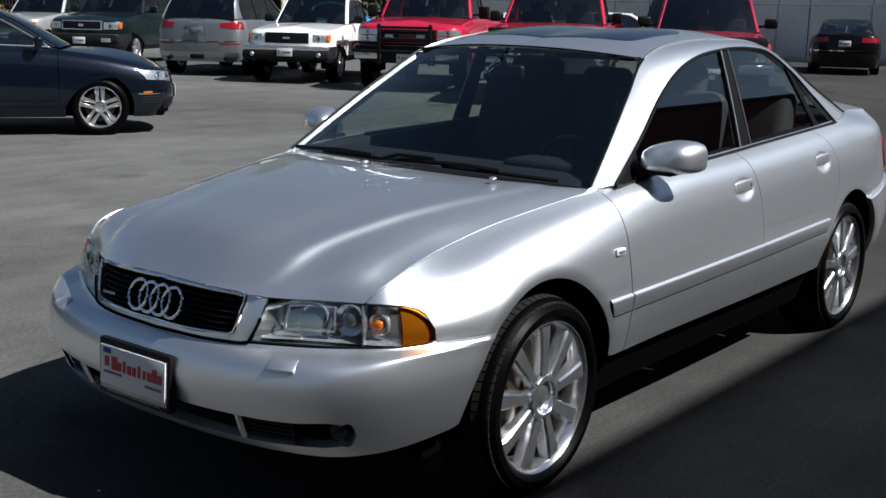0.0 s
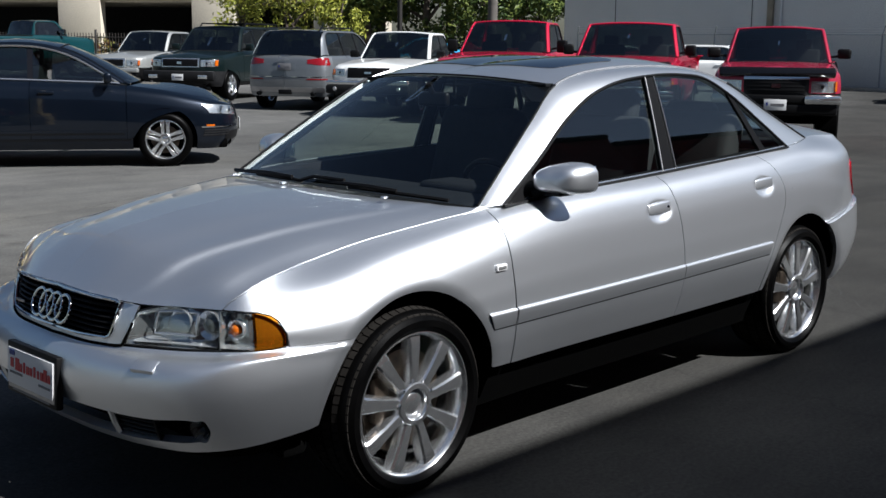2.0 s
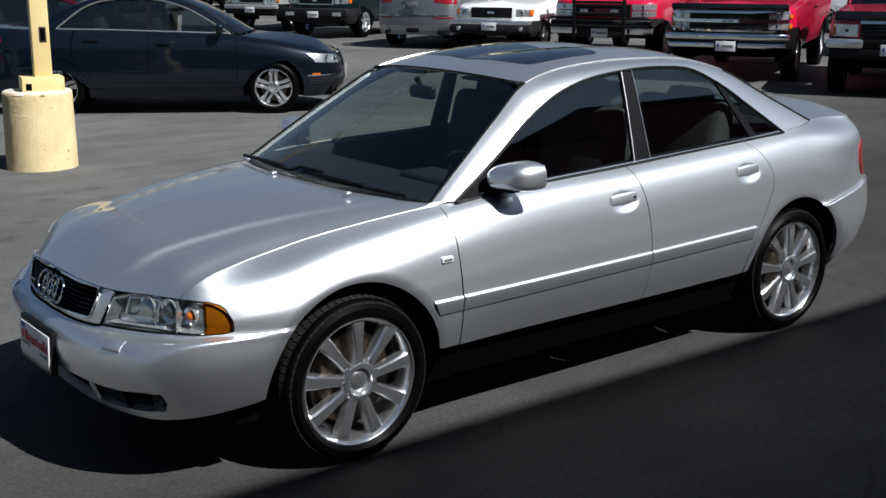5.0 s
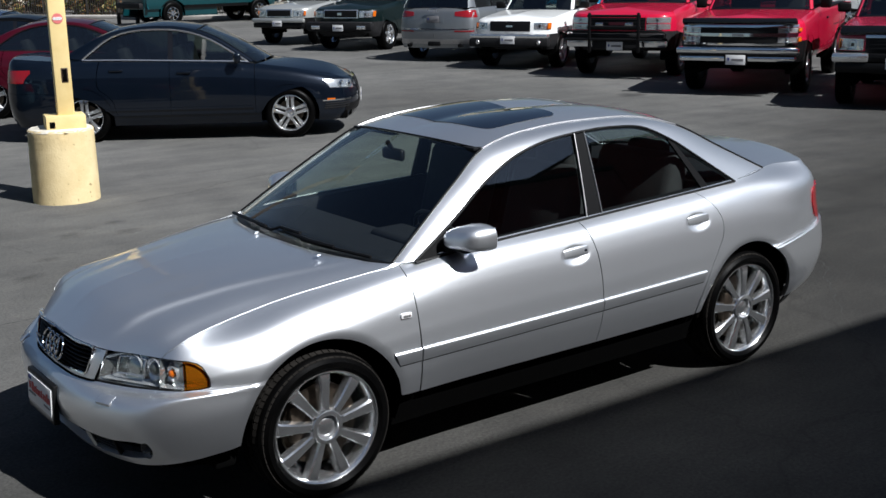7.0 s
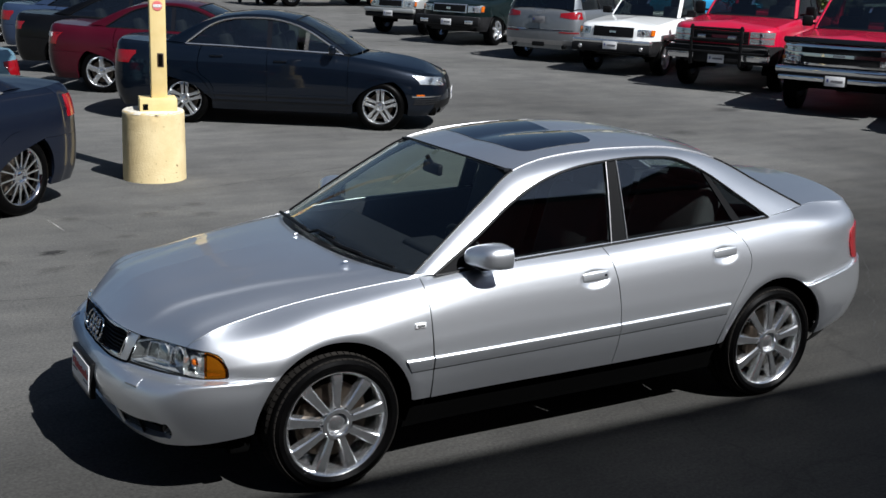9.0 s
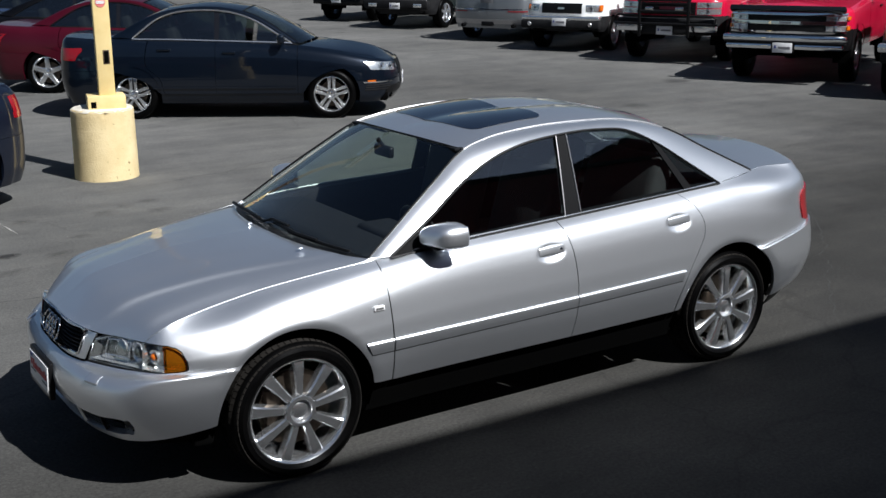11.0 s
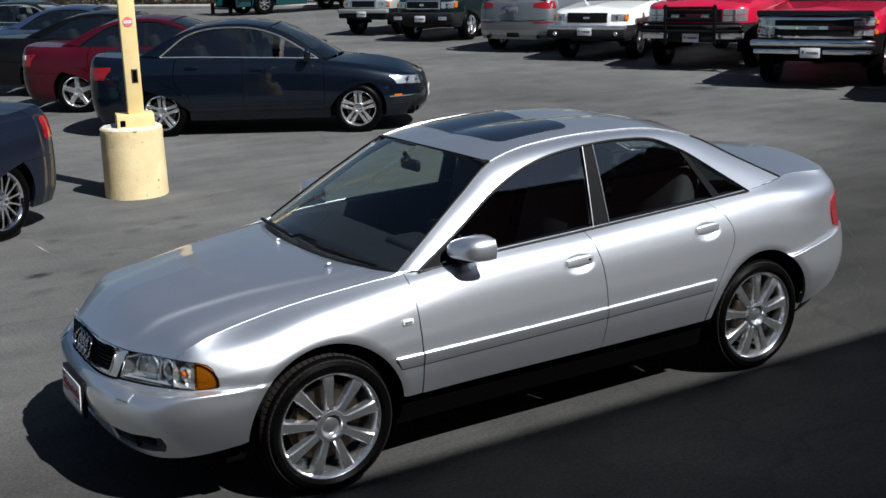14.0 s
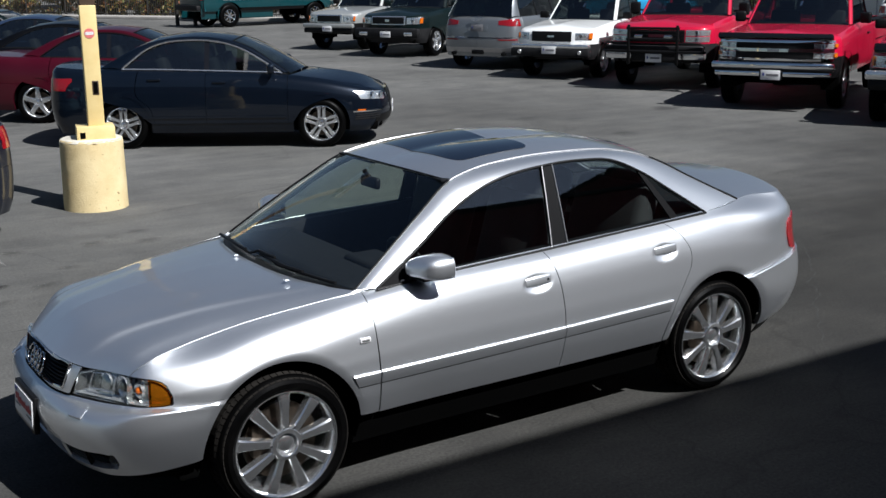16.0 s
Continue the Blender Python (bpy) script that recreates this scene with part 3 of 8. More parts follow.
# the unseen building in whose shade the camera stands, set by its shadow's edge
office = thing("office_building", "two-storey dark red building beside the lot", "building", kind="structure")
part("wall", box_bm((29, 8, 7.15), (-9.9, -11.56, 3.575), 0.02), REDWALL, office)
part("roof", box_bm((29.6, 8.6, 0.26), (-9.9, -11.51, 7.28), 0.03), DARKTRIM, office)
# unseen blocks, added only to set the skyline mirrored in the car's windows
for x0, x1, h in ((4.65, 8.0, 4.36), (8.0, 11.1, 5.15), (11.1, 38.0, 4.9)):
    part("skyline_block", box_bm((x1 - x0, 7, h), ((x0 + x1) / 2, -11.4, h / 2), 0.02), REDWALL, office)
    part("skyline_cap", box_bm((x1 - x0, 7.1, 0.12), ((x0 + x1) / 2, -11.4, h + 0.06), 0.02), DARKTRIM, office)



# ---- the silver saloon ----
def silver_saloon():
    car = thing("saloon_car", "silver four-door saloon with black trim, parked on the asphalt", "car")
    outline = [(-2.168, 0), (-2.160, 0.25), (-2.118, 0.49), (-2.030, 0.675), (-1.868, 0.790), (-1.585, 0.846), (-1.25, 0.865), (-0.6, 0.872), (0.2, 0.872),
               (0.95, 0.864), (1.4, 0.852), (1.745, 0.823), (2.005, 0.747), (2.15, 0.597), (2.232, 0.35), (2.257, 0)]
    # the nose: bumper face, the ledge on top of it, then lamps and grille set back
    sections = [
        (0, [(0.15, 0.19), (0.076, 0.245), (0.028, 0.33), (0, 0.43), (0.010, 0.493), (0.034, 0.530), (0.052, 0.546), (0.058, 0.60), (0.066, 0.65), (0.080, 0.702)]),
        (1, [(0.15, 0.19), (0.076, 0.245), (0.028, 0.33), (0, 0.43), (0.010, 0.494), (0.036, 0.530), (0.056, 0.546), (0.063, 0.60), (0.072, 0.65), (0.088, 0.698)]),
        (2, [(0.15, 0.19), (0.076, 0.245), (0.028, 0.33), (0, 0.43), (0.009, 0.506), (0.046, 0.536), (0.098, 0.547), (0.108, 0.60), (0.120, 0.645), (0.142, 0.684)]),
        (3, [(0.15, 0.19), (0.076, 0.245), (0.026, 0.34), (0, 0.44), (0.008, 0.515), (0.044, 0.543), (0.106, 0.551), (0.112, 0.60), (0.122, 0.650), (0.154, 0.688)]),
        (4, [(0.15, 0.19), (0.074, 0.255), (0.028, 0.35), (0, 0.455), (0.002, 0.540), (0.012, 0.559), (0.056, 0.565), (0.061, 0.61), (0.086, 0.680), (0.136, 0.744)]),
        (5, [(0.11, 0.20), (0.050, 0.29), (0.017, 0.38), (0, 0.475), (0.000, 0.538), (0.001, 0.562), (0.006, 0.571), (0.020, 0.65), (0.080, 0.736), (0.20, 0.794)]),
        (6, [(0.06, 0.20), (0.015, 0.32), (0, 0.42), (0.001, 0.49), (0.002, 0.535), (0.004, 0.565), (0.009, 0.61), (0.030, 0.715), (0.092, 0.800), (0.19, 0.848)]),
    ]
    for k, rows in (
        (7, [(0.10, 0.19), (0.042, 0.33), (0, 0.50), (0.005, 0.64), (0.030, 0.79), (0.068, 0.875), (0.13, 0.917)]),
        (8, [(0.10, 0.19), (0.042, 0.33), (0, 0.50), (0.006, 0.65), (0.032, 0.81), (0.070, 0.90), (0.14, 0.947)]),
        (9, [(0.10, 0.19), (0.042, 0.33), (0, 0.50), (0.006, 0.66), (0.033, 0.83), (0.073, 0.925), (0.138, 0.977)]),
        (10, [(0.10, 0.20), (0.040, 0.33), (0, 0.50), (0.006, 0.66), (0.032, 0.83), (0.080, 0.945), (0.15, 1.0)]),
        (11, [(0.10, 0.24), (0.030, 0.36), (0, 0.50), (0.003, 0.64), (0.02, 0.80), (0.065, 0.94), (0.21, 1.018)]),
        (12, [(0.12, 0.29), (0.050, 0.37), (0.006, 0.49), (0.005, 0.62), (0.03, 0.78), (0.055, 0.928), (0.14, 1.014)]),
        (13, [(0.14, 0.31), (0.065, 0.38), (0.012, 0.48), (0.005, 0.60), (0.04, 0.76), (0.055, 0.915), (0.11, 1.010)]),
        (15, [(0.14, 0.31), (0.065, 0.38), (0.012, 0.48), (0.005, 0.58), (0.05, 0.75), (0.062, 0.905), (0.10, 1.002)]),
    ):
        sections.append((k, hermite(range(7), rows, [0, 1, 1.6, 2, 2.35, 2.7, 3.2, 4, 5, 6])))
    b = Body(outline, sections)
    b.dents = [(0.056, 0.811, 0.088, 0.042, 0.013), (0.901, 0.843, 0.088, 0.042, 0.013)]
    FX, RX, HZ, AR = -1.300, 1.302, 0.317, 0.363
    b.rolls = [(FX, HZ, AR, 0.045, 0.009), (RX, HZ, AR, 0.045, 0.009)]
    side = dict(t0=3.0, t1=12.4)

    def ln(pts, n=30, smooth=True):
        return line(b, pts, n, smooth, **side)

    def arch(cx, a0, a1, n=30):
        return b.find(arc_pts(cx, HZ, AR, a0, a1, n), **side)

    def angle(cx, x, z):
        return math.degrees(math.atan2(z - HZ, x - cx))

    # bumper in three pieces round its openings, joined by their looks
    af = angle(FX, -1.550, 0.575)
    corner = arch(FX, af, 181, 24)
    t_arch = corner[0][0]
    tt = np.linspace(0, t_arch, 60)
    top_line = b.level(tt, hermite([0, 2, 3, 4, 4.3, t_arch], [0.548, 0.552, 0.558, 0.569, 0.573, 0.575], tt))
    top_line[-1] = corner[0]
    t_fog = float(b.find([(0.682, 0.335)], axis=1, t0=2, t1=4.3)[0][0])
    t0s = t_fog * (1 - (1 - np.linspace(0, 1, 80)) ** 1.6)
    z_hi = hermite([0, t_fog * 0.7, t_fog * 0.93, t_fog * 0.985, t_fog], [0.352, 0.366, 0.374, 0.366, 0.345], t0s)
    z_lo = hermite([0, t_fog * 0.7, t_fog * 0.93, t_fog * 0.985, t_fog], [0.276, 0.290, 0.303, 0.311, 0.330], t0s)
    hi, lo = b.level(t0s, z_hi), b.level(t0s, z_lo)
    t_mid = np.linspace(t_fog, corner[-1][0], 24)
    bumper = new("front_bumper")
    bumper.parent = car
    tops = np.stack([np.interp(t0s, tt, top_line[:, 0]), np.interp(t0s, tt, top_line[:, 1])], 1)
    v = np.linspace(0, 1, 16)[:, None]
    pressed("upper_cover", b, hi, tops, hi[0] * (1 - v) + tops[0] * v, hi[-1] * (1 - v) + tops[-1] * v, SILVER, bumper, gap=0, both=True, flange=0.03)
    base = np.stack([t0s, np.linspace(0.128, 0.140, 80)], 1)
    v = np.linspace(0, 1, 8)[:, None]
    pressed("lower_cover", b, base, lo, base[0] * (1 - v) + lo[0] * v, base[-1] * (1 - v) + lo[-1] * v, SILVER, bumper, gap=0, both=True, flange=0.03)
    base2 = np.stack([t_mid, np.linspace(0.140, 0.150, 24)], 1)
    end = corner[::-1]
    end[0] = base2[-1]
    tl = np.linspace(t_fog, t_arch, 24)
    top2 = np.stack([tl, np.interp(tl, tt, top_line[:, 1])], 1)
    top2[-1] = corner[0]
    left2 = np.stack([np.full(24, t_fog), np.linspace(0.140, top2[0][1], 24)], 1)
    pressed("side_cover", b, base2, top2, left2, end, SILVER, bumper, gap=0, flange=0.03)
    # lip below, dark openings, fog lamps
    ts = np.linspace(0, corner[-1][0], 50)
    v = np.linspace(0, 1, 6)[:, None]
    lipb, lipt = np.stack([ts, np.full(50, 0.0)], 1), np.stack([ts, np.full(50, 0.132)], 1)
    pressed("front_lip", b, lipb, lipt, lipb[0] * (1 - v) + lipt[0] * v, lipb[-1] * (1 - v) + lipt[-1] * v, UNDER, bumper, gap=0, both=True, lift=-0.028)
    v = np.linspace(0, 1, 6)[:, None]
    pressed("opening_back", b, lo, hi, lo[0] * (1 - v) + hi[0] * v, lo[-1] * (1 - v) + hi[-1] * v, UNDER, bumper, gap=0, both=True, lift=-0.055, flange=0)
    ta, tb = float(b.find([(0.36, 0.335)], axis=1, t0=1, t1=4)[0][0]), float(b.find([(0.53, 0.335)], axis=1, t0=1, t1=4)[0][0])
    for sgn in (-1, 1):
        for z in (0.303, 0.318, 0.333, 0.348):
            s = b.at(b.level(np.linspace(ta, tb, 10), np.full(10, z))) * (1, sgn, 1) + (0.020, 0, 0)
            part("grille_bar", tube_bm(s, 0.0042, 6), TRIM, bumper)
        for t in (ta, tb):
            s = b.at(b.level([t] * 5, np.linspace(0.288, 0.368, 5))) * (1, sgn, 1) + (0.008, 0, 0)
            part("grille_post", tube_bm(s, 0.010 if t == ta else 0.006, 6), SILVER if t == ta else TRIM, bumper)
        c = b.at(b.level([t_fog - 0.27], [0.338]))[0] * (1, sgn, 1)
        nrm = Vector((-0.86, sgn * 0.5, 0)).normalized()
        m = Matrix.Translation(Vector(c) - nrm * 0.036) @ nrm.to_track_quat("Z", "Y").to_matrix().to_4x4()
        bm = lathe_bm([(0.001, -0.02), (0.02, -0.014), (0.03, 0.0), (0.033, 0.002), (0.036, -0.004), (0.036, -0.03)], 28, "z")
        bmesh.ops.transform(bm, matrix=m, verts=bm.verts)
        fog = part("fog_lamp", bm, GLOSSTRIM, bumper)
        bm = lathe_bm([(0.001, 0.006), (0.018, 0.004), (0.031, 0.0)], 28, "z")
        bmesh.ops.transform(bm, matrix=m, verts=bm.verts)
        part("lens", bm, LENS, fog)
        # headlamp washer flap
        wp = b.at(b.find([(0.505, 0.520)], axis=1, t0=1, t1=4))[0]
        part("washer_cover", box_bm((0.05, 0.085, 0.020), bevel=0.007, m=Matrix.Translation((wp[0] + 0.010, sgn * wp[1], 0.520)) @ pose(0, 0, 0, 0, -30, -sgn * 20)), SILVER, bumper)
    # wings
    def even(tp, n):
        """A line on the skin again, with points at equal steps."""
        g_ = b.at(tp)
        run = np.concatenate([[0], np.cumsum(np.linalg.norm(np.diff(g_, axis=0), axis=1))])
        k_ = np.linspace(0, run[-1], n)
        return np.stack([np.interp(k_, run, tp[:, 0]), np.interp(k_, run, tp[:, 1])], 1)

    top = b.find(curve([(-1.899, 0.682), (-1.878, 0.703), (-1.842, 0.722), (-1.79, 0.742), (-1.72, 0.762), (-1.627, 0.783), (-1.383, 0.829), (-1.128, 0.868), (-0.954, 0.889), (-0.90, 0.897), (-0.85, 0.903)], 44), **side)
    top[:, 1] = 1 - (1 - top[:, 1]) * np.clip((-1.74 - b.at(top)[:, 0]) / 0.15, 0, 1) ** 1.6
    lower = even(np.concatenate([ln([(-1.766, 0.5735), (-1.66, 0.575), (-1.553, 0.575)], 24), arch(FX, af, 6.8, 90), ln([(-0.94, 0.360), (-0.8475, 0.361)], 8)]), 140)
    upper = even(top, 140)
    front = ln([(-1.766, 0.5735), (-1.770, 0.592), (-1.780, 0.628), (-1.806, 0.658), (-1.850, 0.676), (-1.899, 0.682)], 64)
    rear = ln([(-0.8475, 0.361), (-0.8465, 0.42), (-0.848, 0.60), (-0.856, 0.80), (-0.858, 0.865), (-0.85, 0.90)], 64)
    front[0], front[-1], rear[0], rear[-1] = lower[0], upper[0], lower[-1], upper[-1]
    pressed("wing", b, lower, upper, front, rear, SILVER, car, flange=0.005)
    # doors
    door_f = ln([(-0.845, 0.360), (-0.846, 0.6), (-0.856, 0.80), (-0.858, 0.865), (-0.852, 0.903)], 70)
    bb = ln([(0.188, 0.361), (0.20, 0.5), (0.205, 0.66), (0.19, 0.80), (0.165, 0.90), (0.155, 0.945)], 70)
    bot = ln([(-0.845, 0.360), (0.188, 0.361)], 110)
    topd = b.find(curve([(-0.852, 0.903), (0.155, 0.945)], 110), **side)
    topd[:, 1] = 1
    door_f[-1], bb[-1] = topd[0], topd[-1]
    pressed("front_door", b, bot, topd, door_f, bb, SILVER, car)
    r_edge = ln([(0.885, 0.362), (0.90, 0.44), (0.948, 0.555), (1.027, 0.677), (1.078, 0.76), (1.083, 0.82), (1.045, 0.90), (0.965, 0.978)], 70)
    bot2 = ln([(0.188, 0.361), (0.885, 0.362)], 90)
    topr = b.find(curve([(0.155, 0.945), (0.965, 0.978)], 90), **side)
    topr[:, 1] = 1
    r_edge[-1] = topr[-1]
    pressed("rear_door", b, bot2, topr, bb, r_edge, SILVER, car)
    # rear quarters
    ar = angle(RX, 1.505, 0.617)
    qb = np.concatenate([b.find([(0.889, 0.362), (0.92, 0.362)], **side), arch(RX, 172.5, ar, 38)])
    qrear = ln([(1.505, 0.617), (1.70, 0.648), (1.90, 0.672), (2.0, 0.69), (2.03, 0.72)], 56)
    qtop = b.find(curve([(0.965, 0.978), (1.285, 0.995), (1.6, 1.01), (1.9, 1.01), (2.03, 1.0)], 40), t0=8, t1=12.6)
    qtop[:, 1] = 1
    qend = np.stack([np.linspace(qrear[-1][0], 12.3, 56), np.linspace(qrear[-1][1], 1, 56)], 1)
    qtop[:, 0] += (12.3 - qtop[-1][0]) * np.linspace(0, 1, 40) ** 4
    qleft = b.find(curve([(0.889, 0.362), (0.902, 0.44), (0.948, 0.555), (1.027, 0.677), (1.078, 0.76), (1.083, 0.82), (1.045, 0.90), (0.965, 0.978)], 56), **side)
    qlow, qup = even(np.concatenate([qb, qrear[1:]]), 120), even(qtop, 120)
    qleft[0], qleft[-1], qend[0], qend[-1] = qlow[0], qup[0], qlow[-1], qup[-1]
    pressed("rear_quarter", b, qlow, qup, qleft, qend, SILVER, car, flange=0.004)
    # tail: lid face, lamps, bumper
    v = np.linspace(0, 1, 20)[:, None]
    tt2 = np.linspace(12.3, 15, 40)
    lb, lt = b.level(tt2, np.full(40, 0.69)), np.stack([tt2, np.ones(40)], 1)
    pressed("boot_face", b, lb, lt, lb[0] * (1 - v) + lt[0] * v, lb[-1] * (1 - v) + lt[-1] * v, SILVER, car, gap=0, both=True)
    tl2 = 11.60 + 2.0 * np.linspace(0, 1, 48) ** 1.8
    lb = b.level(tl2, hermite([11.60, 11.64, 11.75, 12.0, 13.6], [0.775, 0.735, 0.712, 0.703, 0.70], tl2))
    lt = b.level(tl2, hermite([11.60, 11.64, 11.75, 12.0, 13.6], [0.800, 0.842, 0.870, 0.882, 0.885], tl2))
    v = np.linspace(0, 1, 12)[:, None]
    pressed("tail_lamp", b, lb, lt, lb[0] * (1 - v) + lt[0] * v, lb[-1] * (1 - v) + lt[-1] * v, REDLENS, car, gap=0, lift=0.008, flange=0.014, label="red tail lamp")
    rb_l = arch(RX, ar, -6, 24)[::-1]
    ttr = np.linspace(rb_l[-1][0], 15, 60)
    ttl = np.linspace(rb_l[-1][0] + 0.6, 15, 60)
    rtop = b.level(ttr, hermite([ttr[0], 10.85, 11.5, 11.93, 12.3, 15], [0.615, 0.645, 0.669, 0.686, 0.692, 0.693], ttr))
    rtop[0] = rb_l[-1]
    rbot = np.stack([np.linspace(rb_l[0][0], 15, 60), np.linspace(0.115, 0.20, 60)], 1)
    rb_l[0] = rbot[0]
    v = np.linspace(0, 1, 24)[:, None]
    pressed("rear_bumper", b, rbot, rtop, rb_l, rbot[-1] * (1 - v) + rtop[-1] * v, SILVER, car, gap=0.001, both=True, lift=0.018, flange=0.024)
    lipb = np.stack([ttl, np.full(60, 0.0)], 1)
    lipt = np.stack([ttl, np.linspace(0.125, 0.21, 60)], 1)
    v = np.linspace(0, 1, 6)[:, None]
    pressed("rear_lip", b, lipb, lipt, lipb[0] * (1 - v) + lipt[0] * v, lipb[-1] * (1 - v) + lipt[-1] * v, TRIM, car, gap=0, both=True)
    # sills
    ts = np.linspace(b.t_of(-0.945), b.t_of(0.945), 40)
    v = np.linspace(0, 1, 8)[:, None]
    s0, s1 = np.stack([ts, np.full(40, 0.0)], 1), b.level(ts, np.full(40, 0.356))
    pressed("sill", b, s0, s1, s0[0] * (1 - v) + s1[0] * v, s0[-1] * (1 - v) + s1[-1] * v, UNDER, car, gap=0, lift=-0.028, label="black plastic sill")
    # rubbing strips: a crease above, a thin dark bar below for its shadow gap
    for x0, x1 in ((-0.985, -0.850), (-0.842, 0.199), (0.205, 0.930)):
        ks = np.linspace(x0, x1, 40)
        zt = np.interp(ks, [-0.985, 0.16, 0.93], [0.564, 0.581, 0.595])
        kb = np.where(ks < -0.95, -0.985 + (ks + 0.985) * 0.9 + 0.026, ks)
        kb[0] = x0 + (0.028 if x0 < -0.9 else 0)
        kb[-1] = x1 - (0.022 if x1 > 0.9 else 0)
        kb = np.linspace(kb[0], kb[-1], 40)
        zb = np.interp(kb, [-0.96, 0.165, 0.90], [0.504, 0.523, 0.536])
        tp0, tp1 = b.find(np.stack([kb, zb], 1), **side), b.find(np.stack([ks, zt], 1), **side)
        g0, g1 = b.at(tp0), b.at(tp1)
        for mir in (-1, 1):
            rows = np.stack([g0 + (0, 0.002, 0.001), g0 * 0.75 + g1 * 0.25 + (0, 0.0055, 0), g0 * 0.45 + g1 * 0.55 + (0, 0.0085, 0), g0 * 0.2 + g1 * 0.8 + (0, 0.0098, 0), g0 * 0.08 + g1 * 0.92 + (0, 0.0092, 0), g1 + (0, 0.0005, 0)])
            strip = sheet("rubbing_strip", rows, SILVER, car, mirror=mir < 0, flange=0.002, smooth=60)
            edge = np.concatenate([g1[:1], g0]) if x0 < -0.9 else g0
            part("strip_shadow_line", tube_bm((edge + (0, 0.001, 0)) * (1, mir, 1), 0.0019, 5), UNDER, strip)
    # fill-in behind shut lines and bonnet nose
    nose = new("bonnet")
    nose.parent = car
    # grille surround: a ring between the nose's border and the grille

    def yz(y, z):
        return b.find([(y, z)], axis=1, t0=0, t1=4)[0]

    top_o = np.array([yz(y, z) for y, z in zip(np.linspace(0, 0.382, 16), np.linspace(0.698, 0.675, 16))])
    right_o = np.array([yz(y, z) for y, z in curve([(0.382, 0.675), (0.374, 0.61), (0.350, 0.556)], 14)])
    bot_o = np.array([yz(y, z) for y, z in zip(np.linspace(0.350, 0, 16), np.linspace(0.553, 0.546, 16))])
    loop_o = np.concatenate([top_o, right_o[1:], bot_o[1:]])
    inner = [(0, 0.692), (0.15, 0.690), (0.30, 0.685), (0.326, 0.681), (0.330, 0.670), (0.320, 0.62), (0.310, 0.580), (0.300, 0.571), (0.15, 0.566), (0, 0.564)]
    loop_i = np.array([yz(y, z) for y, z in curve(inner, len(loop_o), False)])
    loop_i[0][0] = loop_i[-1][0] = loop_o[0][0] = loop_o[-1][0] = 0
    vv = np.linspace(0, 1, 8)[:, None, None]
    ring = b.at(loop_o[None] * (1 - vv) + loop_i[None] * vv)
    sheet("grille_surround", ring, SILVER, nose, flange=0.012, both=True, outward=(0, 0, 0.6))
    # dark bar drawn for the shaded gap between grille surround and bumper
    gap_line = b.at(np.concatenate([right_o[5:], bot_o[1:]])) + (-0.002, 0, -0.003)
    part("nose_gap_bar", tube_bm(np.concatenate([gap_line, (gap_line * (1, -1, 1))[::-1][1:]]), 0.0048, 6), UNDER, nose)
    gi = b.at(loop_i)
    basis = np.stack([np.ones(len(gi)), gi[:, 1], gi[:, 1] ** 2, gi[:, 2], gi[:, 2] ** 2, gi[:, 1] * gi[:, 2]], 1)
    gi[:, 0] = basis @ np.linalg.lstsq(basis, gi[:, 0], rcond=None)[0]
    full = np.concatenate([gi, (gi * (1, -1, 1))[::-1][1:-1]])
    part("grille_frame", tube_bm(full + (-0.003, 0, 0), 0.0062, 8, closed=True), CHROME, nose, "chrome grille frame")
    rows = np.array([yz(y, z) for y, z in zip(np.linspace(0, 0.325, 20), np.linspace(0.693, 0.676, 20))])
    rowb = np.array([yz(y, z) for y, z in zip(np.linspace(0, 0.300, 20), np.linspace(0.562, 0.570, 20))])
    vv = np.linspace(0, 1, 6)[:, None, None]
    back = b.at(rows[None] * (1 - vv) + rowb[None] * vv) + (0.03, 0, 0)
    sheet("grille_back", back, UNDER, nose, flange=0, both=True, outward=(0, 0, 0.6))
    for k in range(7):
        z = 0.580 + k * 0.0165
        w = 0.302 + (z - 0.575) * 0.18
        pts = np.array([b.at([yz(y, z)])[0] for y in np.linspace(0, w, 12)]) + (0.012, 0, 0)
        pts = np.concatenate([(pts * (1, -1, 1))[::-1], pts[1:]])
        part("grille_slat", tube_bm(pts, 0.0042, 6, flat=2.0), TRIM, nose)
    for k in range(4):
        y = (k - 1.5) * 0.0515 - 0.004
        c = b.at([yz(abs(y), 0.628)])[0]
        n = 40
        ring_pts = [(c[0] - 0.012 + 0.35 * (math.sin(a) * 0.042), y + 0.042 * math.cos(a), 0.628 + 0.042 * math.sin(a)) for a in [2 * math.pi * i / n for i in range(n)]]
        part("emblem_ring", tube_bm(ring_pts, 0.0056, 8, closed=True), CHROME, nose, "chrome ring emblem")
    part("grille_badge", box_bm((0.006, 0.06, 0.010), bevel=0.002, m=Matrix.Translation((b.at([yz(0.24, 0.60)])[0][0] - 0.002, 0.24, 0.602))), DULLALLOY, nose)
    # bonnet skin: crowned, with two soft ridges from the grille's corners
    nu, nv = 60, 60
    hood_side = b.at(np.stack([np.interp(np.linspace(0, 43, nv), range(44), top[:, k]) for k in (0, 1)], 1))
    lead = curve([tuple(b.at([yz(0.0, 0.700)])[0]), tuple(b.at([yz(0.2, 0.694)])[0]), tuple(b.at([yz(0.392, 0.679)])[0]), tuple(b.at([yz(0.50, 0.680)])[0]), tuple(hood_side[0])], nu)
    lead[0][1] = 0
    cowl = curve([(-1.075, 0, 0.921), (-1.06, 0.25, 0.918), (-1.003, 0.5, 0.911), (-0.925, 0.645, 0.902), tuple(hood_side[-1])], nu)
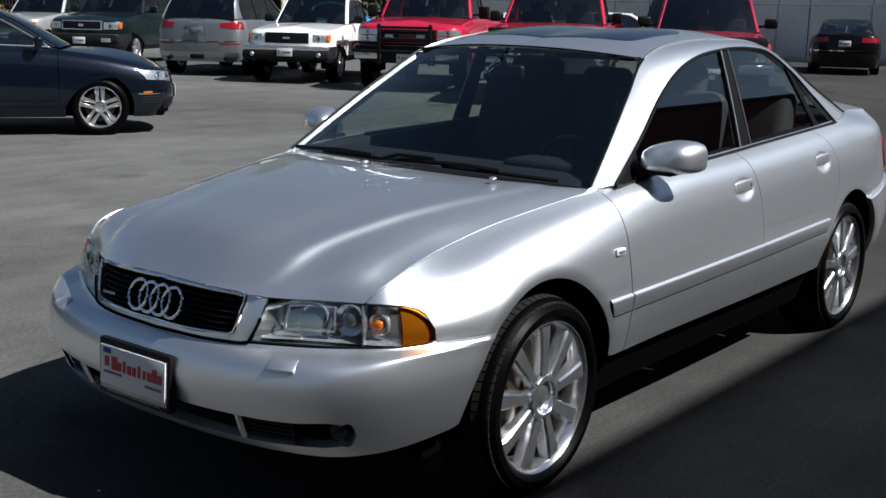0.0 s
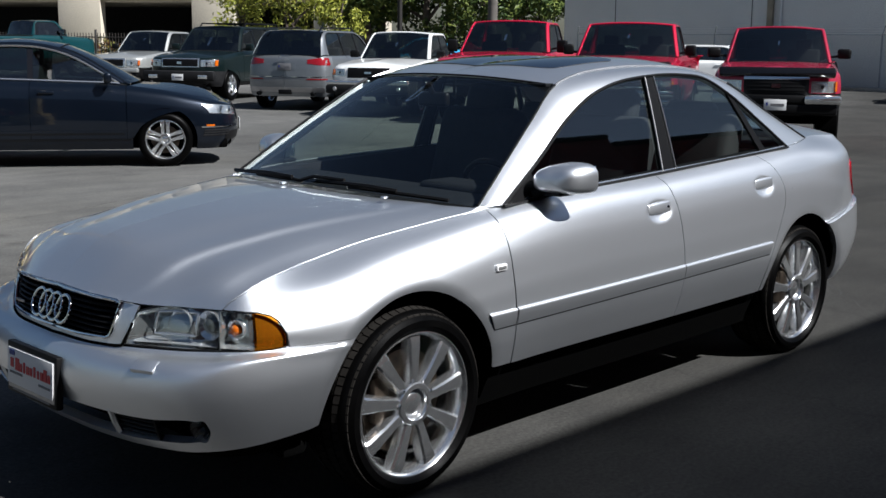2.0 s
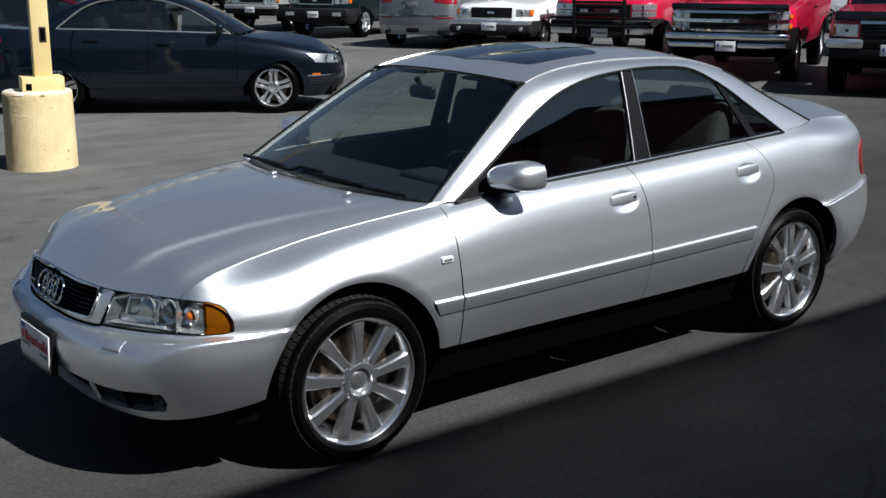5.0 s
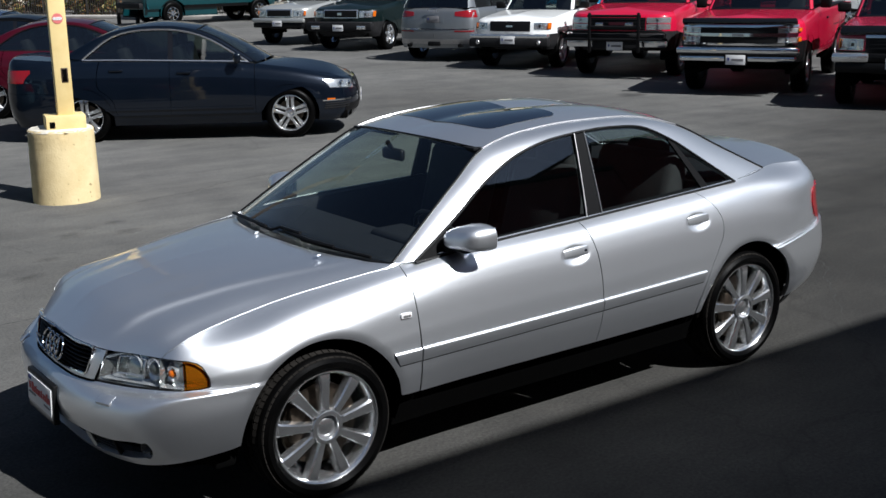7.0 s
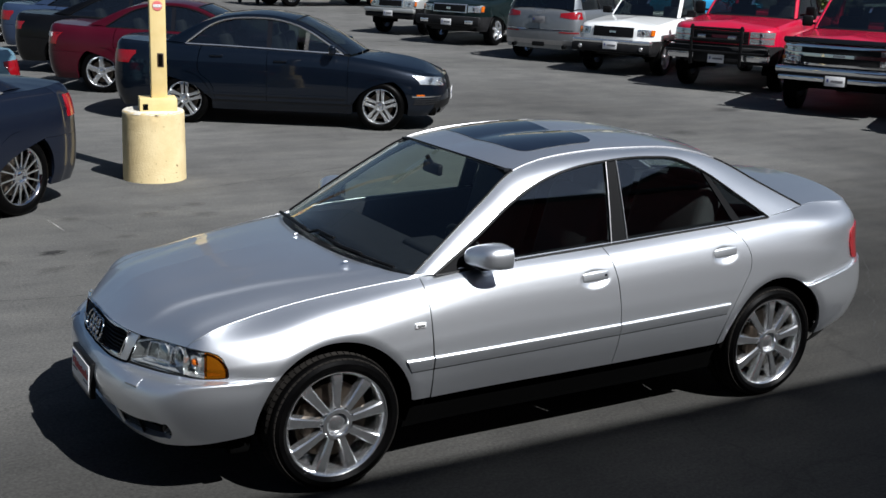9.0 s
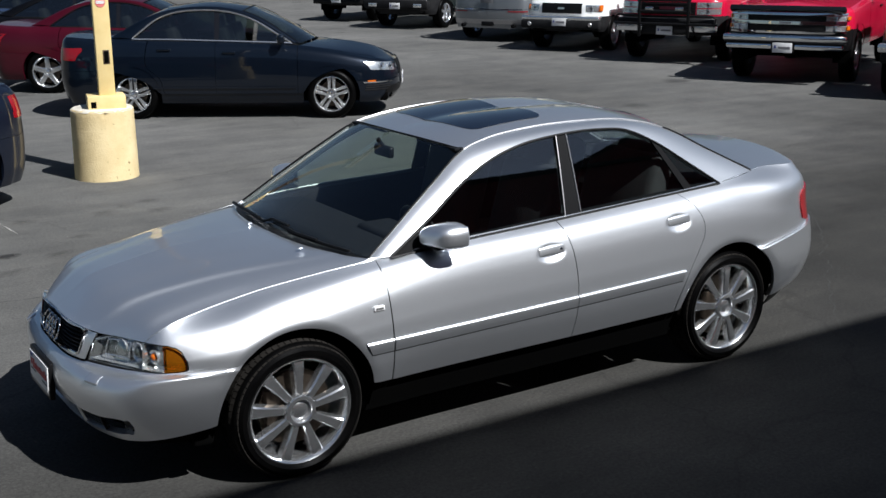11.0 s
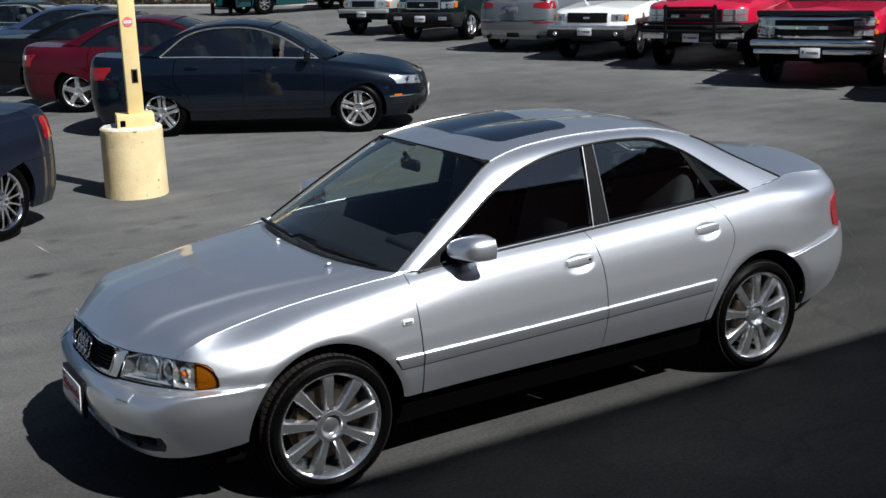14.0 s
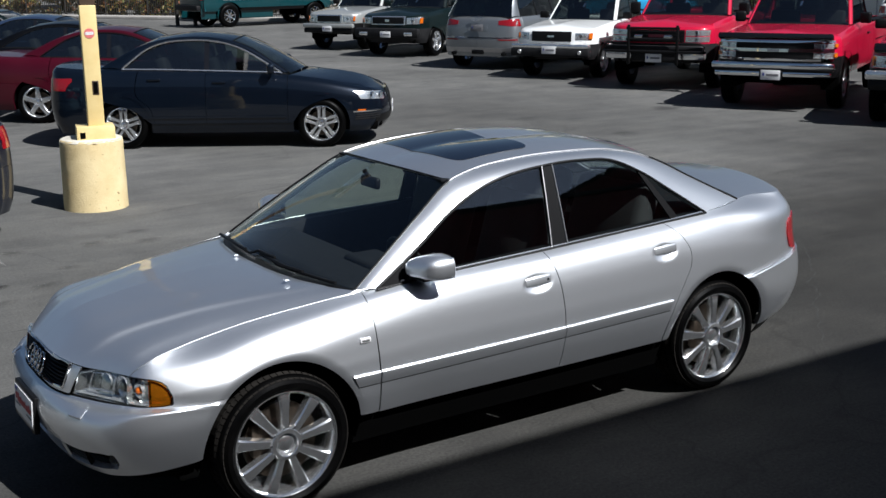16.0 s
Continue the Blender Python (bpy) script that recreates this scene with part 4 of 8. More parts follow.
    spine = curve([tuple(lead[0]), (-1.965, 0, 0.788), (-1.7, 0, 0.848), (-1.4, 0, 0.888), tuple(cowl[0])], nv)
    g = coons(lead, cowl, spine, hood_side)
    uu, vv = np.meshgrid(np.linspace(0, 1, nu), np.linspace(0, 1, nv))
    env = np.sin(np.pi * np.clip(vv, 0, 1)) ** 0.6 * np.clip(vv * 6, 0, 1)
    ridge = 0.50 + 0.24 * np.clip(vv * 1.15, 0, 1) ** 0.8
    g[..., 2] += 0.024 * env * (1 - uu**4) + 0.0125 * np.exp(-((uu - ridge) / np.where(uu > ridge, 0.036, 0.13)) ** 2) * np.clip(1.35 - 1.2 * vv, 0, 1) * np.clip(vv * 8, 0, 1)
    g[..., 2] += 0.010 * np.clip((ridge - uu) / 0.3, 0, 1) * env * 0.4
    g[..., 2] += 0.015 * np.exp(-((uu - 0.82) / 0.14) ** 2) * np.clip(vv * 12, 0, 1) * np.clip(1.3 - 2.4 * vv, 0, 1) * np.clip((1 - uu) * 9, 0, 1)
    sheet("bonnet_skin", g, SILVER, nose, both=True, flange=0.016, outward=(0, 0, -2), lift=0.0)
    for s in (-1, 1):
        part("bonnet_hem", tube_bm((hood_side[1:-1] + (0, -0.004, 0.0012)) * (1, s, 1), 0.0022, 8), SILVER, nose)
    # headlamps
    for sgn in (-1, 1):
        lamp = new("headlamp")
        lamp.parent = car
        t_in, t_out = float(yz(0.385, 0.6)[0]), float(b.find([(-1.775, 0.59)], **side)[0][0])
        ts = np.linspace(t_in, t_out, 36)
        f = np.linspace(0, 1, 36)
        zb = hermite([0, 0.12, 0.6, 0.9, 0.97, 1], [0.556, 0.557, 0.562, 0.569, 0.573, 0.579], f)
        zt = hermite([0, 0.08, 0.5, 0.8, 0.92, 0.97, 1], [0.658, 0.672, 0.679, 0.679, 0.670, 0.654, 0.612], f)
        lo_, hi_ = b.level(ts, zb), b.level(ts, zt)
        lo_[:, 0] -= np.clip(1 - f / 0.15, 0, 1) * 0.14
        lo_, hi_ = b.level(lo_[:, 0], zb), b.level(ts, zt)
        v = np.linspace(0, 1, 12)[:, None, None]
        tp = lo_[None] * (1 - v) + hi_[None] * v
        g = b.at(tp) * (1, sgn, 1)
        cut = 30
        sheet("lens", g[:, : cut + 1] , LENS, lamp, flange=0.010, lift=0.001, outward=(-1.5, 0, 0.6))
        sheet("corner_lens", g[:, cut:], AMBERGLASS, lamp, flange=0.012, lift=0.001, outward=(-1.5, 0, 0.6), label="amber corner lens")
        inw = np.array((0.92, -sgn * 0.39, 0))
        n_ = cut + 1
        va, ua = np.linspace(0, 1, 12)[:, None], np.linspace(0, 1, n_)[None]
        bowl = np.clip(va / 0.14, 0, 1) * np.clip((1 - va) / 0.12, 0, 1) * np.clip(ua / 0.10, 0, 1)
        depth = (0.004 + 0.050 * bowl * (0.7 + 0.3 * np.cos(ua * 9.5)))[..., None]
        sheet("lamp_housing", g[:, :n_] + inw * depth, LAMPGREY, lamp, flange=0, outward=(-1.5, 0, 0.6))
        sheet("signal_housing", g[:, cut:] + inw * 0.014, REFLECTOR, lamp, flange=0, outward=(-1.5, 0, 0.6))
        part("lamp_seal", tube_bm(np.concatenate([g[0], g[:, -1][1:], g[-1][::-1][1:], g[:, 0][::-1][1:-1]]) + (0.004, 0, 0), 0.0034, 6, closed=True), TRIM, lamp)
        # ledge along the foot and the bezel of the main beam
        foot = np.stack([g[1, 1:cut] * (1 - k) + (g[2, 1:cut] + inw * 0.045) * k for k in (0.0, 0.5, 1.0)])
        sheet("lamp_ledge", foot + inw * 0.006, REFLECTOR, lamp, flange=0, outward=(-1.5, 0, 0))
        loop = np.concatenate([g[3, 4:15], g[4:9, 14], g[9, 4:15][::-1], g[4:9, 4][::-1]]) + inw * 0.016
        part("main_beam_bezel", tube_bm(loop, 0.0032, 6, closed=True), BRIGHT, lamp)

        def dish(col, r, deep, name, mat, back=0.030):
            c = Vector(g[6, col]) + Vector(inw) * back
            m = Matrix.Translation(c) @ Vector((-0.97, sgn * 0.22, 0.0)).to_track_quat("Z", "Y").to_matrix().to_4x4()
            bm = lathe_bm([(0.001, -deep), (r * 0.35, -deep * 0.95), (r * 0.7, -deep * 0.6), (r, 0), (r * 1.08, 0.002), (r * 1.1, -0.02)], 32, "z")
            bmesh.ops.transform(bm, matrix=m, verts=bm.verts)
            o = part(name, bm, mat, lamp)
            return o, m
        dish(9, 0.036, 0.022, "main_reflector", REFLECTOR, 0.030)
        _, m = dish(18, 0.041, 0.016, "low_beam_ring", BRIGHT, 0.022)
        bm = lathe_bm([(0.001, 0.012), (0.010, 0.011), (0.020, 0.006), (0.027, -0.003), (0.029, -0.014)], 28, "z")
        bmesh.ops.transform(bm, matrix=m, verts=bm.verts)
        part("projector", bm, PROJECTOR, lamp)
        _, m = dish(25, 0.028, 0.02, "signal_reflector", REFLECTOR, 0.030)
        bm = bmesh.new()
        bmesh.ops.create_uvsphere(bm, u_segments=12, v_segments=8, radius=0.017)
        bmesh.ops.transform(bm, matrix=m @ Matrix.Translation((0, 0, -0.004)), verts=bm.verts)
        part("signal_bulb", bm, AMBER, lamp)
        wall = np.stack([g[:, 22] + inw * k for k in (0.004, 0.022, 0.045)])
        sheet("divider", wall, LAMPGREY, lamp, flange=0.003, outward=(-1.9, 0, 0.6))
    # ---- cabin ----
    def glass_y(z):
        return 0.748 - 0.336 * (z - 0.895) - 0.10 * (z - 0.895) * (1.33 - z) * -1.0

    dlo = curve([(-0.785, 0.903), (-0.530, 1.054), (-0.328, 1.182), (-0.143, 1.266), (0.022, 1.309), (0.25, 1.335), (0.52, 1.340), (0.70, 1.322), (0.867, 1.253), (1.078, 1.124), (1.285, 0.992)], 90)
    rail = curve([(-0.877, 0.708, 0.903), (-0.67, 0.655, 1.045), (-0.46, 0.595, 1.183), (-0.257, 0.535, 1.303), (-0.10, 0.512, 1.342), (0.12, 0.500, 1.366), (0.45, 0.497, 1.374), (0.80, 0.500, 1.352), (1.04, 0.520, 1.292), (1.33, 0.572, 1.153), (1.61, 0.640, 1.014)], 90)
    dlo3 = np.stack([dlo[:, 0], [glass_y(z) for z in dlo[:, 1]], dlo[:, 1]], 1)
    # match stations of both lines
    v = np.linspace(0, 1, 9)[:, None, None]
    frame_g = dlo3[None] * (1 - v) + rail[None] * v
    bulge = np.sin(np.pi * v) * 0.011
    frame_g = frame_g + np.concatenate([np.zeros_like(bulge), bulge * 0.85, bulge * 0.45], 2)
    for mir in (True, False):
        sheet("roof_pillar_frame", frame_g, SILVER, car, mirror=mir, flange=0.02, outward=(0.2, 0, 0.6))
    # C-pillar foot to the quarter's shoulder
    q0 = b.at(np.stack([np.linspace(b.t_of(1.285, 0.97), b.t_of(1.61, 0.97), 16), np.ones(16)], 1))
    e0 = curve([tuple(dlo3[-1]), tuple(rail[-1])], 16)
    for mir in (True, False):
        sheet("pillar_foot", np.stack([q0, (q0 + e0) / 2 + (0, 0, 0.002), e0]), SILVER, car, mirror=mir, flange=0, outward=(1.4, 0, 0.5))
    belt = b.at(np.stack([np.linspace(b.t_of(-0.79, 0.97), b.t_of(1.285, 0.97), 70), np.ones(70)], 1))
    belt2 = curve([(-0.79, glass_y(0.903), 0.903), (0.26, glass_y(0.950), 0.950), (1.285, glass_y(0.992), 0.992)], 70)
    for mir in (-1, 1):
        part("window_strip", tube_bm((belt2 + (0, 0.010, 0.000)) * (1, mir, 1), 0.0055, 6), TRIM, car, "black window strip")
        part("bright_strip", tube_bm((belt + (0, 0.001, 0.004)) * (1, mir, 1), 0.0052, 6), BRIGHT, car, "thin bright strip")
        sheet("window_ledge", np.stack([belt, belt2]), TRIM, car, mirror=mir < 0, flange=0, outward=(0, 0, 0))
        part("window_seal", tube_bm((dlo3 + (0, 0.003, 0)) * (1, mir, 1), 0.0065, 6), TRIM, car, "black window seal")

    def top_at(x):
        return np.interp(x, dlo[:, 0], dlo[:, 1])

    def low_at(x):
        return np.interp(x, [-0.79, 0.26, 1.285], [0.903, 0.950, 0.992])

    def pane(x_low, x_top, n=24, inset=-0.006):
        """A side window between lines of the door, from (bottom, top) x at both ends."""
        lowx, topx = np.linspace(*x_low, n), np.linspace(*x_top, n)
        lowp = np.stack([lowx, low_at(lowx)], 1)
        topp = np.stack([topx, top_at(topx)], 1)
        vv = np.linspace(0, 1, 12)[:, None, None]
        q = lowp[None] * (1 - vv) + topp[None] * vv
        return np.stack([q[..., 0], [[glass_y(z) + inset for z in r] for r in q[..., 1]], q[..., 1]], 2)

    for mir in (True, False):
        sheet("front_window", pane((-0.79, 0.222), (-0.785, 0.252)), TINT, car, mirror=mir, flange=0, outward=(0, 0, 0.6))
        sheet("rear_window", pane((0.312, 1.040), (0.312, 0.862)), TINT, car, mirror=mir, flange=0, outward=(0, 0, 0.6))
        sheet("quarter_window", pane((1.085, 1.283), (0.895, 1.283)), TINT, car, mirror=mir, flange=0, outward=(0, 0, 0.6))
        sheet("door_pillar", pane((0.218, 0.318), (0.250, 0.314), 6, 0.003), TRIM, car, mirror=mir, flange=0.015, outward=(0, 0, 0.6), label="gloss black door pillar")
        sheet("window_divider", pane((1.036, 1.090), (0.858, 0.900), 4, 0.002), TRIM, car, mirror=mir, flange=0.012, outward=(0, 0, 0.6))
        s = -1 if mir else 1
        for x0, x1 in ((0.218, 0.250), (0.318, 0.314)):
            pts = [(x0 * (1 - q) + x1 * q, s * (glass_y(low_at(x0) * (1 - q) + top_at(x1) * q) + 0.006), low_at(x0) * (1 - q) + top_at(x1) * q) for q in np.linspace(0, 1, 10)]
            part("pillar_strip", tube_bm(pts, 0.0034, 6), DULLALLOY, car, "grey metal strip on the door pillar")
    # windscreen, roof, rear window
    ia = int(np.argmin(np.abs(rail[:, 0] + 0.257)))
    ic = int(np.argmin(np.abs(rail[:, 0] - 1.04)))
    a_edge, r_edge2, c_edge = rail[: ia + 1], rail[ia : ic + 1], rail[ic:]

    def across(mid, end, n=30, bow=0.0):
        """From the middle of the car to its side."""
        m_, e_ = np.array(mid, float), np.array(end, float)
        s = np.linspace(0, 1, n)
        out = m_[None] * (1 - s)[:, None] + e_[None] * s[:, None]
        out[:, 0] = m_[0] + (e_[0] - m_[0]) * s**2
        out[:, 2] = m_[2] + (e_[2] - m_[2]) * s**2.2
        return out

    ws_low, ws_top = across((-1.030, 0, 0.930), a_edge[0]), across((-0.345, 0, 1.337), a_edge[-1])
    mid = curve([tuple(ws_low[0]), (-0.70, 0, 1.142), tuple(ws_top[0])], len(a_edge))
    ws = coons(ws_low, ws_top, mid, a_edge)
    sheet("windscreen", ws, GLASS, car, both=True, flange=0.004, outward=(0.5, 0, 0.5), lift=-0.004)
    seal = np.concatenate([ws_top[::-1] * (1, 1, 1), (ws_top * (1, -1, 1))[1:]])
    part("windscreen_seal", tube_bm(seal, 0.004, 6), TRIM, car)
    for mir in (-1, 1):
        part("windscreen_seal", tube_bm(a_edge * (1, mir, 1) + (0, 0, 0.002), 0.0055, 6), TRIM, car)
        part("roof_strip", tube_bm(r_edge2 * (1, mir, 1) + (0, 0, 0.003), 0.0035, 6), DULLALLOY, car)
    rg_top = across((1.11, 0, 1.330), r_edge2[-1])
    spine = curve([tuple(ws_top[0]), (-0.05, 0, 1.378), (0.30, 0, 1.393), (0.70, 0, 1.387), tuple(rg_top[0])], len(r_edge2))
    roof = coons(ws_top, rg_top, spine, r_edge2)
    s = np.linspace(0, 1, 30)[None, :]
    roof[..., 2] += 0.016 * np.sin(np.pi * s) * np.sin(np.pi * np.linspace(0, 1, len(r_edge2)))[:, None]
    sheet("roof", roof, SILVER, car, both=True, flange=0.008, outward=(0.3, 0, 0))
    rg_low = across((1.70, 0, 1.046), rail[-1])
    spine2 = curve([tuple(rg_top[0]), (1.42, 0, 1.20), tuple(rg_low[0])], len(c_edge))
    sheet("rear_screen", coons(rg_top, rg_low, spine2, c_edge), TINT, car, both=True, flange=0.004, outward=(1, 0, 0.5), lift=-0.003)
    for mir in (-1, 1):
        part("rear_seal", tube_bm(c_edge * (1, mir, 1) + (0.003, 0, 0.001), 0.006, 6), TRIM, car)
    part("rear_seal", tube_bm(np.concatenate([rg_low[::-1], (rg_low * (1, -1, 1))[1:]]), 0.008, 6), TRIM, car)
    # sunroof on the skin
    def roof_at(x, y):
        d = (roof[..., 0] - x) ** 2 + (roof[..., 1] - abs(y)) ** 2
        i, j = np.unravel_index(d.argmin(), d.shape)
        i, j = min(max(i, 1), roof.shape[0] - 2), min(max(j, 1), roof.shape[1] - 2)
        gx = (roof[i + 1, j, 2] - roof[i - 1, j, 2]) / (roof[i + 1, j, 0] - roof[i - 1, j, 0] + 1e-9)
        gy_ = (roof[i, j + 1, 2] - roof[i, j - 1, 2]) / (roof[i, j + 1, 1] - roof[i, j - 1, 1] + 1e-9)
        return roof[i, j, 2] + gx * (x - roof[i, j, 0]) + gy_ * (abs(y) - roof[i, j, 1])

    xs, ys = np.linspace(-0.135, 0.335, 26), np.linspace(-0.40, 0.40, 30)
    def roofed(x, y):
        u, v_ = (x - 0.10) / 0.235, y / 0.40
        x, y = 0.10 + 0.235 * u * (1 - 0.10 * abs(v_) ** 9), y * (1 - 0.07 * abs(u) ** 9)
        return (x + 0.018 * (y / 0.4) ** 2, y, roof_at(x, y) + 0.004)

    sg = np.array([[roofed(x, y) for y in ys] for x in xs])
    sheet("sunroof", sg, ROOFGLASS, car, flange=0.006, outward=(0.1, 0, 0), label="dark glass sunroof")
    # boot lid with its slight lip
    boot_side = b.at(np.stack([np.linspace(b.t_of(1.615, 0.97), 12.9, 24), np.ones(24)], 1))
    bl_rear = across((2.135, 0, 1.056), boot_side[-1])
    bl_front = across((1.695, 0, 1.047), boot_side[0])
    spine3 = curve([tuple(bl_front[0]), (1.95, 0, 1.058), tuple(bl_rear[0])], 24)
    bg = coons(bl_front, bl_rear, spine3, boot_side)
    sheet("boot_lid", bg, SILVER, car, both=True, flange=0.05, outward=(1.9, 0, 0))
    # blocks added in engine and luggage space stop sun leaks; linings close the doors
    part("engine_light_stop", box_bm((0.86, 1.10, 0.36), (-1.53, 0, 0.44), 0.04), UNDER, car)
    part("boot_light_stop", box_bm((1.0, 1.10, 0.62), (1.58, 0, 0.56), 0.04), UNDER, car)
    for mir in (True, False):
        sheet("door_lining", np.stack([belt2 + (0, -0.004, 0.006), belt2 + (0, -0.055, 0.004), belt2 + (0, -0.075, -0.05), belt2 + (0, -0.09, -0.40)]), DASH, car, mirror=mir, flange=0, outward=(0, 3, 0.6))
    fc = [float(b.find([(x, 0.60)], **side)[0][0]) for x in (-1.776, -1.735)]
    fl_, fh_ = b.level(np.linspace(*fc, 8), np.full(8, 0.572)), b.level(np.linspace(*fc, 8), np.full(8, 0.640))
    v = np.linspace(0, 1, 8)[:, None]
    pressed("lamp_corner", b, fl_, fh_, fl_[0] * (1 - v) + fh_[0] * v, fl_[-1] * (1 - v) + fh_[-1] * v, SILVER, car, gap=0, lift=-0.006, flange=0)
    # plain blocks by the wheels, added to stop sun slipping under the arches
    for x in (-1.70, 0.955):
        for sgn in (-1, 1):
            part("arch_light_stop", box_bm((0.10, 0.20, 0.14), (x, sgn * 0.62, 0.27), 0.02), UNDER, car)
    # interior
    part("underbody", box_bm((3.5, 1.16, 0.10), (0.1, 0, 0.245), 0.03), UNDER, car)
    part("cabin_floor", box_bm((2.6, 1.36, 0.06), (0.35, 0, 0.40), 0.02), DASH, car)
    dash = part("dashboard", box_bm((0.42, 1.36, 0.22), (-0.72, 0, 0.80), 0.07, 4), DASH, car)
    part("instrument_hood", box_bm((0.20, 0.36, 0.06), (-0.56, -0.36, 0.905), 0.028, 3), DASH, dash)
    bm = bmesh.new()
    wm = Matrix.Translation((-0.36, -0.36, 0.84)) @ pose(0, 0, 0, 0, 64, 0)
    tube_bm([wm @ Vector((0.185 * math.cos(a), 0.185 * math.sin(a), 0)) for a in np.linspace(0, 2 * math.pi, 29)[:-1]], 0.014, 8, bm, True)
    for a in (0, 120, 240):
        tube_bm([wm @ Vector((0, 0, -0.01)), wm @ Vector((0.18 * math.cos(radians(a)), 0.18 * math.sin(radians(a)), 0))], 0.012, 6, bm)
    part("steering_wheel", bm, TRIM, car)

    def seat(x, y, w=0.50):
        st = new("seat")
        st.parent = car
        part("cushion", box_bm((0.52, w, 0.16), (x - 0.08, y, 0.54), 0.05, 3), CLOTH, st)
        part("backrest", box_bm((0.15, w, 0.62), (0, 0, 0), 0.06, 3, Matrix.Translation((x + 0.24, y, 0.86)) @ pose(0, 0, 0, 0, 16, 0)), CLOTH, st)
        part("headrest", box_bm((0.10, 0.27, 0.17), (0, 0, 0), 0.045, 3, Matrix.Translation((x + 0.345, y, 1.19 if x < 0.4 else 1.12)) @ pose(0, 0, 0, 0, 12, 0)), CLOTH, st)

    for y in (-0.36, 0.36):
        seat(0.02, y)
        seat(0.66, y, 0.58)
    part("parcel_shelf", box_bm((0.42, 1.2, 0.03), (1.42, 0, 0.99), 0.01), DASH, car)
    part("rear_view_mirror", box_bm((0.032, 0.17, 0.060), (-0.385, 0.0, 1.235), 0.015, 3, None), TRIM, car)
    part("mirror_stalk", tube_bm([(-0.42, 0, 1.30), (-0.39, 0, 1.255)], 0.012, 6), TRIM, car)
    part("sun_visor", box_bm((0.14, 0.36, 0.015), (-0.22, -0.34, 1.305), 0.005, 2), DASH, car)
    part("sun_visor", box_bm((0.14, 0.36, 0.015), (-0.22, 0.34, 1.305), 0.005, 2), DASH, car)
    # corner between bonnet, wing and pillar
    e0 = b.at(np.stack([np.linspace(top[-1][0] - 0.16, b.t_of(-0.79, 0.97), 14), np.ones(14)], 1))
    e1 = curve([tuple(hood_side[-1] + (-0.06, -0.02, -0.004)), tuple(rail[0]), tuple(dlo3[0])], 14)
    for mir in (True, False):
        sheet("scuttle_corner", np.stack([e0 + (0, 0, -0.002), (e0 + e1) / 2 + (0, 0, 0.001), e1 + (0, 0, 0.001)]), SILVER, car, mirror=mir, flange=0.006, outward=(-0.8, 0, 0))
    # wipers and scuttle
    sc = np.stack([cowl + (0.004, 0, -0.006), across((-1.0, 0, 0.918), a_edge[0], nu) + (0.02, 0, -0.004)])
    sheet("scuttle", sc, TRIM, car, both=True, flange=0, outward=(-1, 0, 0))
    def on_screen(u, w):
        i, j = int(abs(u) * 29), int(w * (len(a_edge) - 1))
        p = ws[j, i].copy()
        p[1] *= 1 if u >= 0 else -1
        return Vector(p)
    for u0, u1, w0, w1, pv in ((-0.88, -0.30, 0.035, 0.02, 0.10), (-0.24, 0.60, 0.05, 0.022, 0.56)):
        wp = new("wiper")
        wp.parent = car
        pts = [on_screen(u0 + (u1 - u0) * k / 12, w0 + (w1 - w0) * k / 12) + Vector((-0.006, 0, 0.009)) for k in range(13)]
        part("blade", tube_bm(pts, 0.0075, 6), TRIM, wp)
        arm = [Vector((-0.99, pv, 0.935)), pts[9] + Vector((-0.022, 0, 0.016)), pts[6] + Vector((-0.006, 0, 0.009))]
        part("arm", tube_bm(arm, 0.0085, 6), TRIM, wp)
    for y in (-0.47, 0.1):
        part("washer_jet", box_bm((0.022, 0.018, 0.008), (-1.10, y, 0.932), 0.003), SILVER, car)
    # door mirrors
    for sgn in (-1, 1):
        mir = new("door_mirror")
        mir.parent = car
        bm = bmesh.new()
        rows = []
        for x, k in ((-0.497, 0.92), (-0.504, 0.98), (-0.53, 1.0), (-0.562, 0.975), (-0.590, 0.90), (-0.612, 0.77), (-0.627, 0.56), (-0.635, 0.22)):
            ringv = []
            for a in np.linspace(0, 2 * math.pi, 41)[:-1]:
                ca, sa = math.cos(a), math.sin(a)
                yy = math.copysign(abs(ca) ** 0.58, ca) * 0.095 * k
                inner = max(0, -yy / 0.095)
                zz = sa**0.62 * 0.064 * k * (1 - 0.30 * inner) if sa > 0 else -(abs(sa) ** 0.45) * 0.050 * k * (1 - 0.12 * inner)
                ringv.append(bm.verts.new((x + 0.18 * yy - 0.03 * inner, sgn * (0.842 + yy), 0.984 + zz - 0.014 * (1 - k))))
            rows.append(ringv)
        for p, q in zip(rows, rows[1:]):
            for i in range(40):
                bm.faces.new((p[i], p[(i + 1) % 40], q[(i + 1) % 40], q[i]))
        bm.faces.new(rows[0][::-1])
        bm.faces.new(rows[-1])
        bmesh.ops.recalc_face_normals(bm, faces=bm.faces)
        part("shell", bm, SILVER, mir)
        part("base", box_bm((0.09, 0.13, 0.014), bevel=0.005, m=Matrix.Translation((-0.570, sgn * 0.80, 0.936))), TRIM, mir)
        bm = bmesh.new()
        tube_bm([(-0.61, sgn * 0.742, 0.925), (-0.60, sgn * 0.77, 0.945), (-0.59, sgn * 0.80, 0.965)], [0.024, 0.022, 0.020], 10, bm)
        part("stalk", bm, TRIM, mir)
        part("mirror_glass", box_bm((0.006, 0.145, 0.092), bevel=0.002, m=Matrix.Translation((-0.494, sgn * 0.848, 0.990)) @ pose(0, 0, 0, 0, 0, sgn * -10)), MIRROR, mir)
